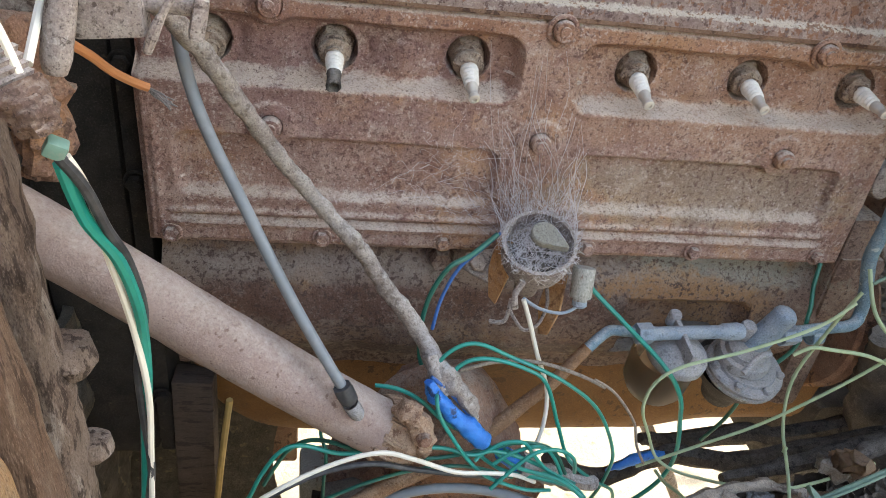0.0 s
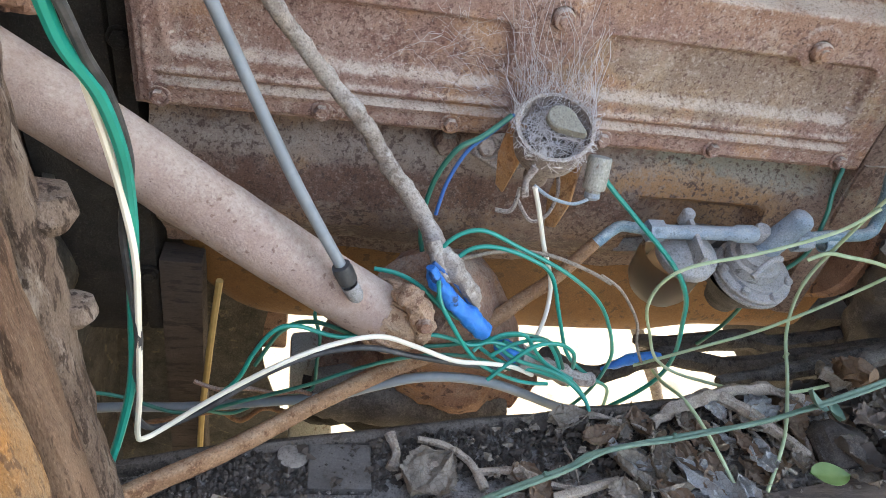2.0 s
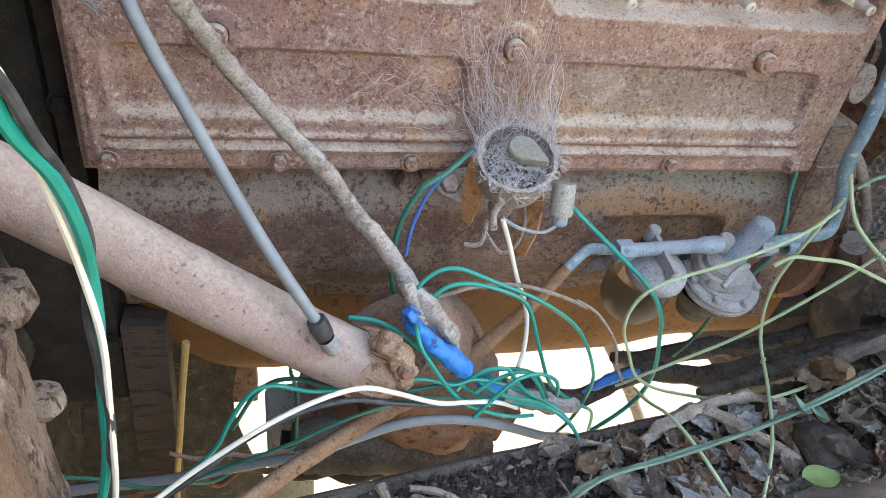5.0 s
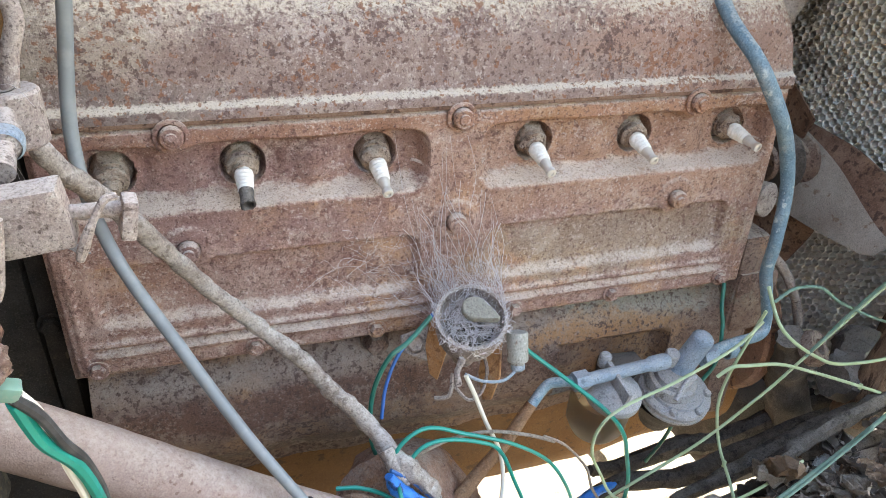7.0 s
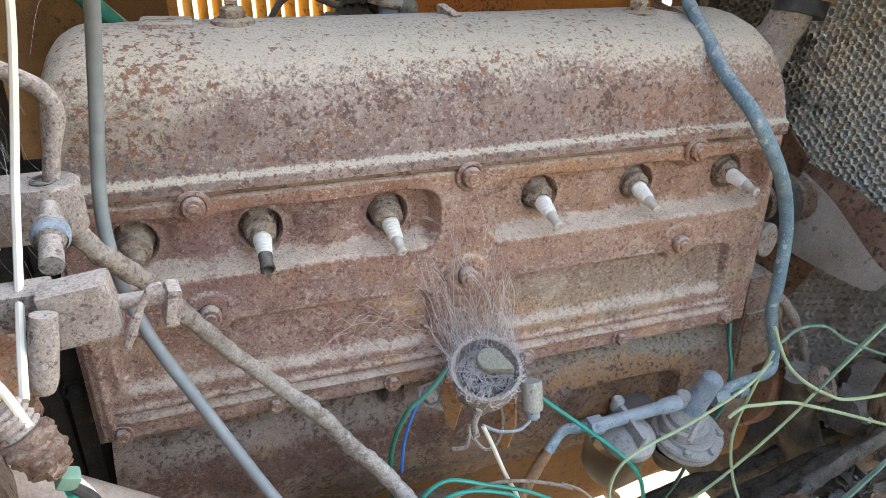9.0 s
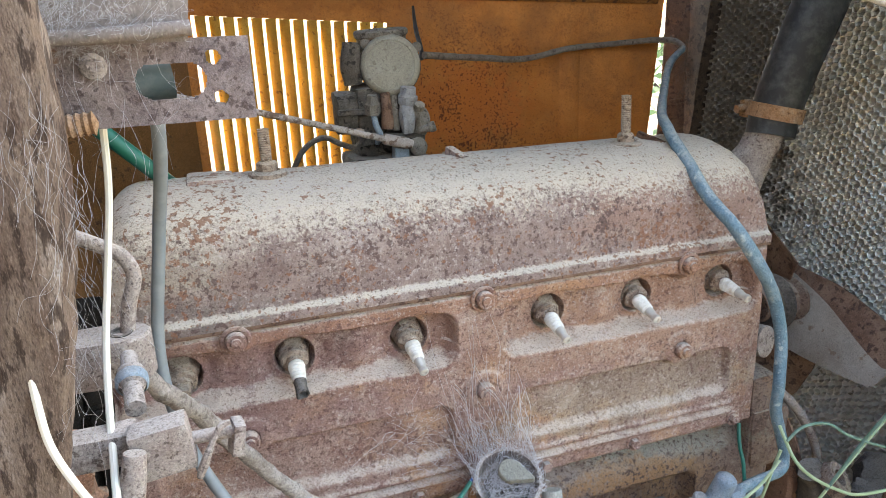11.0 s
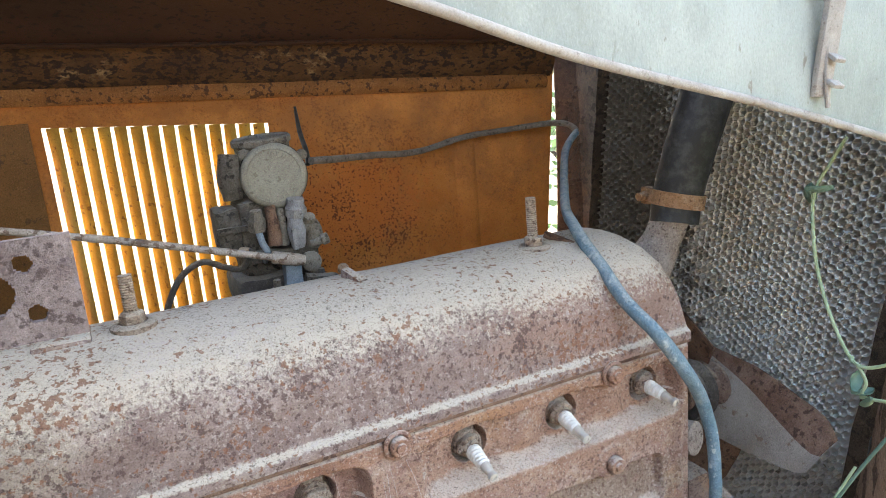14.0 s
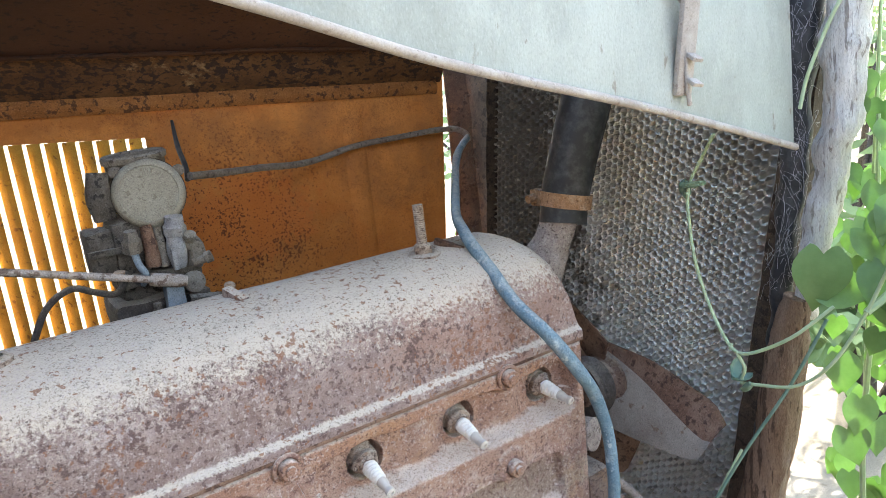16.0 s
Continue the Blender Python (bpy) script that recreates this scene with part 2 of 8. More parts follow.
M_COLLAR = weathered("tan_frayed_collar", (0.30, 0.19, 0.125), (0.40, 0.28, 0.20), 40, (0.16, 0.085, 0.055), 170, (0.56, 0.64), bump=0.6)
M_GEAR = weathered("rusty_steering_box", (0.17, 0.085, 0.055), (0.29, 0.17, 0.12), 26, (0.08, 0.045, 0.038), 90, (0.55, 0.65), (0.34, 0.27, 0.22), 0.45, 1.1, (0.34, 0.17, 0.08), 14, bump=0.6)
M_RUSTROD = weathered("brown_rusty_rod", (0.20, 0.105, 0.055), (0.32, 0.185, 0.105), 40, (0.13, 0.06, 0.03), 120, (0.55, 0.64), (0.31, 0.21, 0.14), 0.7, 1.2, bump=0.5)
M_LUG = weathered("orange_rust_lug", (0.34, 0.16, 0.06), (0.42, 0.24, 0.12), 50, (0.2, 0.1, 0.05), 120, dust=(0.40, 0.33, 0.27), bump=0.3)
M_CAST = weathered("oxidised_pot_metal", (0.22, 0.22, 0.23), (0.31, 0.31, 0.32), 50, (0.13, 0.125, 0.125), 160, (0.58, 0.66), (0.36, 0.335, 0.31), 0.4, 1.1, bump=0.35, rough=0.7)
M_CASTB = weathered("blue_grey_pot_metal", (0.18, 0.235, 0.29), (0.26, 0.31, 0.36), 50, (0.12, 0.15, 0.18), 120, (0.6, 0.68), (0.34, 0.35, 0.35), 0.5, 1.1, bump=0.3, rough=0.65)
M_PIPE = weathered("weathered_blue_hose", (0.085, 0.155, 0.205), (0.17, 0.25, 0.30), 45, (0.42, 0.48, 0.48), 110, (0.60, 0.66), (0.40, 0.43, 0.42), 0.55, 1.1, bump=0.2, rough=0.6)
M_GREYPIPE = weathered("dusty_grey_brown_pipe", (0.13, 0.105, 0.085), (0.21, 0.18, 0.155), 50, (0.07, 0.05, 0.04), 160, (0.54, 0.63), (0.30, 0.27, 0.23), 0.6, 1.2, bump=0.4)
M_CARB = weathered("dirty_carburettor_metal", (0.065, 0.055, 0.046), (0.125, 0.11, 0.095), 50, (0.02, 0.017, 0.015), 140, (0.54, 0.62), (0.26, 0.24, 0.21), 0.5, 1.1, bump=0.5)
M_CARBMID = weathered("dusty_grey_brown_carburettor", (0.15, 0.13, 0.108), (0.22, 0.20, 0.172), 60, (0.06, 0.048, 0.04), 150, (0.54, 0.63), (0.30, 0.275, 0.235), 0.5, 1.1, bump=0.5)
M_LINKROD = weathered("dusty_pinkish_rod", (0.34, 0.29, 0.255), (0.46, 0.40, 0.36), 60, (0.14, 0.085, 0.06), 130, (0.52, 0.58), bump=0.3)
M_CARBLID = weathered("grey_zinc_cap", (0.23, 0.215, 0.175), (0.29, 0.275, 0.23), 30, (0.17, 0.15, 0.12), 200, (0.6, 0.7), bump=0.15, rough=0.65)
M_FAN = weathered("dusty_fan_blade", (0.28, 0.24, 0.205), (0.38, 0.335, 0.29), 20, (0.22, 0.15, 0.11), 120, (0.60, 0.67), bump=0.3)
M_FANBACK = weathered("rust_brown_fan_web", (0.14, 0.075, 0.05), (0.24, 0.15, 0.105), 30, (0.06, 0.032, 0.025), 130, (0.5, 0.62), bump=0.5)
# the far-side mark paints the hood's shade together with brown dirt
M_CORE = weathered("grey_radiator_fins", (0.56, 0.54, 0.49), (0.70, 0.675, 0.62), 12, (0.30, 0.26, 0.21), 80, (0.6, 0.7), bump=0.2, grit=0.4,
                   stains_and_shade=(((0.54, 0.37, 1.2), (0.3, 0.17, 0.6), (0.085, 0.062, 0.046), 0.9), ((0.54, 0.10, 0.80), (0.3, 0.16, 0.12), (0.30, 0.26, 0.21), 0.35)))
# black colour standing in for the shade deep in the cells
M_COREBACK = plain("black_cell_shade", (0.02, 0.02, 0.02), 0.9)
M_RADFRAME = weathered("dark_rusty_radiator_frame", (0.05, 0.036, 0.028), (0.095, 0.068, 0.052), 22, (0.026, 0.02, 0.016), 110, (0.52, 0.62), patch=(0.14, 0.09, 0.055), patch_scale=16, patch_cut=(0.57, 0.67), bump=0.5)
M_RUBBER = plain("black_rubber", (0.025, 0.027, 0.03), 0.55, 0, 0.4, 0.3, 40, 0.1, (0.09, 0.09, 0.09))
M_CLAMP = weathered("rusty_hose_clamp", (0.26, 0.135, 0.065), (0.38, 0.235, 0.14), 70, (0.13, 0.065, 0.035), 160, (0.54, 0.63), dust=(0.42, 0.35, 0.28), dust_lo=0.6, dust_hi=1.2, bump=0.4)
M_CONDUIT = plain("grey_plastic_conduit", (0.20, 0.222, 0.235), 0.5, 0, 0.45, 0.15, 30, 0.05, (0.27, 0.285, 0.29))
M_SLEEVE = plain("grey_green_sleeve", (0.055, 0.078, 0.078), 0.6, 0, 0.4, 0.3, 50, 0.1, (0.12, 0.125, 0.118))
M_WHITE = plain("cream_wire_insulation", (0.74, 0.70, 0.60), 0.5, 0, 0.4, 0.15, 30, 0.05)
M_TEAL = plain("teal_wire_insulation", (0.0, 0.255, 0.200), 0.38, 0, 0.5, 0.2, 40, 0.05)
M_DKTEAL = plain("dark_green_wire_insulation", (0.012, 0.14, 0.10), 0.45, 0, 0.5, 0.3, 40, 0.05)
M_BLUE = plain("blue_wire_insulation", (0.02, 0.11, 0.33), 0.4, 0, 0.5, 0.2, 40, 0.05)
M_TAPE = weathered("blue_electrical_tape", (0.006, 0.14, 0.50), (0.015, 0.22, 0.66), 60, (0.004, 0.01, 0.03), 110, (0.60, 0.66), bump=0.5, bump_scale=90, rough=0.38, spec=0.5, grit=0.15)
M_BLACKW = plain("black_wire_insulation", (0.03, 0.032, 0.036), 0.5, 0, 0.4, 0.2, 40, 0.05, (0.1, 0.1, 0.1))
M_ORANGEW = plain("orange_wire_insulation", (0.62, 0.25, 0.10), 0.45, 0, 0.5, 0.15, 40, 0.05)
M_CONN = plain("pale_green_connector", (0.13, 0.25, 0.20), 0.5, 0, 0.4, 0.3, 60, 0.1, (0.3, 0.28, 0.24))
M_CERAMIC = plain("white_spark_plug_ceramic", (0.84, 0.82, 0.78), 0.3, 0, 0.5, 0.2, 140, 0.1, (0.58, 0.52, 0.45))
M_PLUG = weathered("grimy_plug_shell", (0.24, 0.165, 0.125), (0.44, 0.35, 0.28), 110, (0.08, 0.045, 0.035), 260, (0.53, 0.63), (0.52, 0.45, 0.37), 0.3, 0.9, flecks=(0.52, 0.45, 0.38), bump=0.9, bump_dist=0.003)
M_TERM = plain("tarnished_steel_terminal", (0.62, 0.575, 0.51), 0.5, 0.2, 0.5, 0.3, 90, 0.1)
M_BARK = weathered("weathered_branch_bark", (0.22, 0.18, 0.155), (0.36, 0.315, 0.28), 60, (0.12, 0.092, 0.076), 190, (0.52, 0.63), (0.54, 0.50, 0.455), 0.42, 1.1, bump=1.0, bump_scale=120, dust_noise=0.45, speck_amount=0.6)
M_POST = weathered("brown_rotten_timber", (0.125, 0.08, 0.058), (0.27, 0.20, 0.155), 19, (0.05, 0.03, 0.022), 90, (0.49, 0.61), None, patch=(0.40, 0.33, 0.28), patch_scale=24, patch_cut=(0.55, 0.64), bump=1.0, bump_scale=75, stretch=(2.2, 2.2, 0.6), bump_dist=0.006, speck_amount=0.85)
M_POSTB = weathered("umber_weathered_timber", (0.155, 0.092, 0.060), (0.28, 0.188, 0.130), 14, (0.06, 0.034, 0.022), 70, (0.53, 0.63), None, patch=(0.33, 0.25, 0.19), patch_scale=18, patch_cut=(0.56, 0.66), bump=1.0, bump_scale=70, stretch=(2.4, 2.4, 0.35), bump_dist=0.005)
M_POSTOR = weathered("orange_stained_timber", (0.27, 0.168, 0.095), (0.43, 0.30, 0.185), 13, (0.12, 0.07, 0.045), 100, (0.52, 0.62), None, patch=(0.46, 0.225, 0.075), patch_scale=8, patch_cut=(0.50, 0.60), bump=1.0, bump_scale=80, stretch=(1.8, 1.8, 0.5), bump_dist=0.005, speck_amount=0.75)
# bleached wood, its base raised further to paint in the sun on the post
M_GREYWOOD = weathered("sun_brightened_bleached_wood", (0.52, 0.49, 0.45), (0.76, 0.74, 0.70), 22, (0.24, 0.20, 0.17), 70, (0.55, 0.65), None, patch=(0.40, 0.30, 0.22), patch_scale=14, patch_cut=(0.60, 0.70), bump=0.8, bump_scale=90, stretch=(2.5, 2.5, 0.35), bump_dist=0.004)
M_BROWNWOOD = weathered("dark_brown_board", (0.06, 0.045, 0.037), (0.10, 0.076, 0.062), 18, (0.04, 0.03, 0.025), 60, bump=0.4, stretch=(0.4, 2, 2), grit=0.5)
M_LEDGE = weathered("dirt_covered_ledge", (0.10, 0.086, 0.077), (0.21, 0.187, 0.172), 24, (0.035, 0.03, 0.026), 110, (0.48, 0.60), (0.28, 0.255, 0.235), 0.55, 1.2, bump=1.0, bump_scale=160, dust_noise=0.55)
M_SOIL = weathered("dark_soil_crumbs", (0.03, 0.025, 0.022), (0.07, 0.058, 0.05), 90, None, bump=0.5)
M_TWIG = weathered("dry_grey_twig", (0.20, 0.163, 0.13), (0.33, 0.28, 0.232), 60, (0.13, 0.10, 0.08), 140, (0.58, 0.66), bump=0.6, bump_scale=120)
M_DKTWIG = weathered("dark_wet_stick", (0.040, 0.033, 0.028), (0.085, 0.07, 0.06), 40, (0.02, 0.016, 0.014), 120, (0.52, 0.62), dust=(0.13, 0.115, 0.10), dust_lo=0.6, dust_hi=1.2, bump=0.7, bump_scale=120)
M_GROUND = weathered("sunlit_dry_earth", (0.20, 0.175, 0.13), (0.27, 0.24, 0.185), 3, (0.14, 0.12, 0.085), 20, (0.6, 0.7), None, patch=(0.14, 0.16, 0.07), patch_scale=1.2, bump=0.4, bump_scale=30, bump_dist=0.01)
M_WALL = weathered("dark_sky_block", (0.07, 0.06, 0.05), (0.11, 0.095, 0.08), 6, (0.04, 0.034, 0.03), 30, (0.55, 0.65), bump=0.4, stretch=(2, 2, 0.3))
M_YELLOW = plain("yellow_cane", (0.50, 0.36, 0.14), 0.6, 0, 0.3, 0.3, 50, 0.1)
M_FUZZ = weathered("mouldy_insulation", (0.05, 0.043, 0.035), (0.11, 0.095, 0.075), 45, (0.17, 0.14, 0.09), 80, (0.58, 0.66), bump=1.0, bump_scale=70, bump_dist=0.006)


def leafy(name, c1, c2, trans=0.35, scale=50.0, rough=0.5, veins=0.0):
    m, nt, p = nodes_of(name)
    info = nt.nodes.new("ShaderNodeObjectInfo")
    col = mix(nt, ramp(nt, noise_at(nt, scale, 5, 0.65), 0.35, 0.65), c1, c2)
    col = mix(nt, ramp(nt, info.outputs["Random"], 0.0, 1.0, 0.0, 0.35), col, tuple(v * 0.5 for v in c1))
    nt.links.new(col, p.inputs["Base Color"])
    p.inputs["Roughness"].default_value = rough
    t = nt.nodes.new("ShaderNodeBsdfTranslucent")
    nt.links.new(col, t.inputs[0])
    x = nt.nodes.new("ShaderNodeMixShader")
    x.inputs[0].default_value = trans
    nt.links.new(p.outputs[0], x.inputs[1])
    nt.links.new(t.outputs[0], x.inputs[2])
    nt.links.new(x.outputs[0], nt.nodes["Material Output"].inputs[0])
    b = nt.nodes.new("ShaderNodeBump")
    b.inputs["Strength"].default_value, b.inputs["Distance"].default_value = 0.5, 0.001
    height = noise_at(nt, scale * 5)
    if veins:
        vor = nt.nodes.new("ShaderNodeTexVoronoi")
        vor.feature = "DISTANCE_TO_EDGE"
        vor.inputs["Scale"].default_value = veins
        co = nt.nodes.new("ShaderNodeTexCoord")
        nt.links.new(co.outputs["Object"], vor.inputs["Vector"])
        vein = ramp(nt, vor.outputs["Distance"], 0.0, 0.12)
        col2 = mix(nt, ramp(nt, vein, 0.0, 1.0, 0.45, 0.0), col, tuple(v * 0.45 for v in c2))
        blotch = noise_at(nt, scale * 2.2, 8.0, 0.75, (1, 1, 1), 3.0)
        col2 = mix(nt, ramp(nt, blotch, 0.54, 0.66, 0.0, 0.6), col2, tuple(v * 0.42 for v in c2))
        nt.links.new(col2, p.inputs["Base Color"])
        nt.links.new(col2, t.inputs[0])
        height = math2(nt, "ADD", height, math2(nt, "MULTIPLY", vein, 0.8))
    nt.links.new(height, b.inputs["Height"])
    nt.links.new(b.outputs[0], p.inputs["Normal"])
    return m


M_DRYLEAF = leafy("dry_grey_brown_leaf", (0.29, 0.25, 0.205), (0.165, 0.132, 0.102), 0.12, 70, 0.8, 260.0)
M_PALELEAF = leafy("bleached_grey_leaf", (0.42, 0.415, 0.40), (0.28, 0.27, 0.255), 0.12, 60, 0.8, 300.0)
M_BRNLEAF = leafy("brown_dead_leaf", (0.16, 0.10, 0.065), (0.22, 0.15, 0.10), 0.15, 60, 0.8, 240.0)
M_DKLEAF = leafy("dark_rotten_leaf", (0.055, 0.042, 0.034), (0.095, 0.074, 0.060), 0.06, 60, 0.85, 240.0)
M_IVY = leafy("fresh_green_leaf", (0.19, 0.32, 0.11), (0.27, 0.42, 0.17), 0.5, 30, 0.4)
M_VINE = leafy("pale_green_vine_stem", (0.33, 0.43, 0.24), (0.44, 0.53, 0.34), 0.1, 60, 0.6)
M_VINET = leafy("faded_teal_stem", (0.09, 0.17, 0.125), (0.16, 0.25, 0.19), 0.1, 60, 0.6)
M_BUSH = leafy("distant_green_foliage", (0.10, 0.17, 0.06), (0.17, 0.25, 0.10), 0.3, 8, 0.6)
M_SILK = leafy("white_cobweb_silk", (0.80, 0.77, 0.78), (0.66, 0.62, 0.62), 0.3, 40, 0.9)
M_WEB = leafy("dusty_cobweb_silk", (0.56, 0.545, 0.56), (0.46, 0.445, 0.46), 0.3, 40, 0.9)


def glass_mat():
    m, nt, p = nodes_of("dirty_brown_glass")
    p.inputs["Base Color"].default_value = (0.50, 0.41, 0.31, 1)
    p.inputs["Transmission Weight"].default_value = 0.95
    nt.links.new(ramp(nt, noise_at(nt, 40.0), 0.3, 0.7, 0.35, 0.65), p.inputs["Roughness"])
    p.inputs["IOR"].default_value = 1.3
    return m


M_GLASS = glass_mat()


# ---- building helpers ----
def solid(name, bm, mat, smooth=True, crease=40.0):
    me = bpy.data.meshes.new(name)
    bmesh.ops.recalc_face_normals(bm, faces=bm.faces)
    if smooth:
        lim = math.cos(radians(crease))
        bm.normal_update()
        for f in bm.faces:
            f.smooth = True
        for e in bm.edges:
            if len(e.link_faces) == 2 and e.link_faces[0].normal.dot(e.link_faces[1].normal) < lim:
                e.smooth = False
    bm.to_mesh(me)
    bm.free()
    me.materials.append(mat)
    return new(name, me)


def part(name, bm, mat, parent, label="", smooth=True):
    ob = solid(name, bm, mat, smooth)
    ob.parent = parent
    if parent is not None:
        ob.matrix_parent_inverse = Matrix.Translation(parent.matrix_basis.translation).inverted() if parent.parent is None else Matrix()
    if label:
        ob["label"] = label
    return ob


def thing(name, at, label, category, group=""):
    ob = new(name)
    ob.empty_display_size = 0.02
    ob.location = at
    return tagged(ob, label, category, group)


def solo(name, bm, mat, label, category, group="", kind="", smooth=True):
    return tagged(solid(name, bm, mat, smooth), label, category, group, kind)


def catmull(pts, n=8):
    p = [Vector(q) for q in pts]
    if len(p) < 3:
        return p
    out = []
    for i in range(len(p) - 1):
        a, b, c, d = p[max(i - 1, 0)], p[i], p[i + 1], p[min(i + 2, len(p) - 1)]
        for k in range(n):
            t = k / n
            out.append(0.5 * ((2 * b) + (c - a) * t + (2 * a - 5 * b + 4 * c - d) * t * t + (3 * b - a - 3 * c + d) * t ** 3))
    out.append(p[-1])
    return out


def tube(pts, r, segs=10, n=8, bm=None, wob=0.0, wobscale=60.0, curved=True, caps=True):
    """A tube along a smooth line. r: one radius, or one a point. wob: uneven bark or dents, in metres."""
    bm = bm or bmesh.new()
    line = catmull(pts, n) if curved else [Vector(q) for q in pts]
    m = len(line)
    rs = [r] * m if isinstance(r, (int, float)) else [float(np.interp(i / (m - 1) * (len(r) - 1), range(len(r)), r)) for i in range(m)]
    rings, up = [], None
    for i, q in enumerate(line):
        d = (line[min(i + 1, m - 1)] - line[max(i - 1, 0)])
        d = d.normalized() if d.length > 1e-9 else Vector((0, 0, 1))
        if up is None:
            up = d.orthogonal().normalized()
        up = (up - d * up.dot(d))
        up = up.normalized() if up.length > 1e-6 else d.orthogonal().normalized()
        side = d.cross(up)
        ring = []
        for k in range(segs):
            a = 2 * math.pi * k / segs
            w = up * math.cos(a) + side * math.sin(a)
            v = q + w * rs[i]
            if wob:
                v += w * wob * noise.noise(v * wobscale) + w * wob * 0.5 * noise.noise(v * wobscale * 3.1)
            ring.append(bm.verts.new(v))
        rings.append(ring)
    for a, b in zip(rings, rings[1:]):
        for k in range(segs):
            bm.faces.new((a[k], a[(k + 1) % segs], b[(k + 1) % segs], b[k]))
    if caps:
        bm.faces.new(rings[0][::-1])
        bm.faces.new(rings[-1])
    return bm


def frame_on(at, axis):
    z = Vector(axis).normalized()
    q = z.to_track_quat("Z", "Y")
    return Matrix.Translation(at) @ q.to_matrix().to_4x4()


def lathe(profile, at=(0, 0, 0), axis=(0, 0, 1), segs=24, bm=None, scale=(1, 1, 1)):
    """profile: (radius, height) pairs turned round the axis at that place; a radius of 0 closes an end."""
    bm = bm or bmesh.new()
    m = frame_on(at, axis) @ Matrix.Diagonal((*scale, 1))
    rings = []
    for r, h in profile:
        if r <= 1e-7:
            rings.append([bm.verts.new(m @ Vector((0, 0, h)))])
        else:
            rings.append([bm.verts.new(m @ Vector((r * math.cos(2 * math.pi * k / segs), r * math.sin(2 * math.pi * k / segs), h))) for k in range(segs)])
    for a, b in zip(rings, rings[1:]):
        for k in range(segs):
            j = (k + 1) % segs
            if len(a) == 1 and len(b) > 1:
                bm.faces.new((a[0], b[k], b[j]))
            elif len(b) == 1 and len(a) > 1:
                bm.faces.new((a[k], a[j], b[0]))
            elif len(a) > 1:
                bm.faces.new((a[k], a[j], b[j], b[k]))
    return bm


def box(lo, hi, bevel=0.002, bm=None, rot=None, cuts=0, rough_by=0.0):
    """A box with rounded edges; rot: a matrix to turn it round its centre."""
    b2 = bmesh.new()
    bmesh.ops.create_cube(b2, size=1)
    s = [hi[i] - lo[i] for i in range(3)]
    c = Vector([(hi[i] + lo[i]) / 2 for i in range(3)])
    bmesh.ops.scale(b2, vec=s, verts=b2.verts)
    if bevel:
        bmesh.ops.bevel(b2, geom=list(b2.edges), offset=bevel, segments=2, profile=0.6, affect="EDGES")
    if cuts:
        bmesh.ops.subdivide_edges(b2, edges=[e for e in b2.edges if e.calc_length() > max(s) / (cuts + 1) * 0.8], cuts=cuts, use_grid_fill=True)
    for v in b2.verts:
        q = v.co
        if rough_by:
            q = q + Vector((noise.noise(q * 40 + c * 9), noise.noise(q * 40 + c * 7 + Vector((5, 0, 0))), noise.noise(q * 40 + c * 5 + Vector((0, 5, 0))))) * rough_by
        v.co = c + (rot @ q if rot else q)
    if bm is None:
        return b2
    me = bpy.data.meshes.new("tmp")
    b2.to_mesh(me)
    b2.free()
    bm.from_mesh(me)
    bpy.data.meshes.remove(me)
    return bm


def sheet(nu, nv, fn, thick=0.0, away=None):
    """A grid of points fn(u, v), u and v from 0 to 1; thick: given depth along the vector away."""
    bm = bmesh.new()
    g = [[bm.verts.new(fn(i / nu, j / nv)) for j in range(nv + 1)] for i in range(nu + 1)]
    for i in range(nu):
        for j in range(nv):
            bm.faces.new((g[i][j], g[i + 1][j], g[i + 1][j + 1], g[i][j + 1]))
    if thick:
        w = Vector(away) * thick
        h = [[bm.verts.new(g[i][j].co + w) for j in range(nv + 1)] for i in range(nu + 1)]
        for i in range(nu):
            for j in range(nv):
                bm.faces.new((h[i][j], h[i][j + 1], h[i + 1][j + 1], h[i + 1][j]))
        for i in range(nu):
            bm.faces.new((g[i][0], h[i][0], h[i + 1][0], g[i + 1][0]))
            bm.faces.new((g[i][nv], g[i + 1][nv], h[i + 1][nv], h[i][nv]))
        for j in range(nv):
            bm.faces.new((g[0][j], g[0][j + 1], h[0][j + 1], h[0][j]))
            bm.faces.new((g[nu][j], h[nu][j], h[nu][j + 1], g[nu][j + 1]))
    return bm


def prism(outline, depth, mat4, bevel=0.0):
    """A flat outline (x, y) given depth along its own z, set in place by a matrix."""
    bm = bmesh.new()
    lo = [bm.verts.new(mat4 @ Vector((x, y, 0))) for x, y in outline]
    hi = [bm.verts.new(mat4 @ Vector((x, y, depth))) for x, y in outline]
    bm.faces.new(lo[::-1])
    bm.faces.new(hi)
    for k in range(len(lo)):
        j = (k + 1) % len(lo)
        bm.faces.new((lo[k], lo[j], hi[j], hi[k]))
    if bevel:
        bmesh.ops.bevel(bm, geom=list(bm.edges), offset=bevel, segments=1, affect="EDGES")
    return bm


def smooth01(a, b, x):
    t = min(max((x - a) / (b - a), 0.0), 1.0)
    return t * t * (3 - 2 * t)


def rbox(x, z, x0, x1, z0, z1, r):
    """Signed distance to a rounded rectangle, negative within."""
    qx = abs(x - (x0 + x1) / 2) - (x1 - x0) / 2 + r
    qz = abs(z - (z0 + z1) / 2) - (z1 - z0) / 2 + r
    return math.hypot(max(qx, 0), max(qz, 0)) + min(max(qx, qz), 0) - r


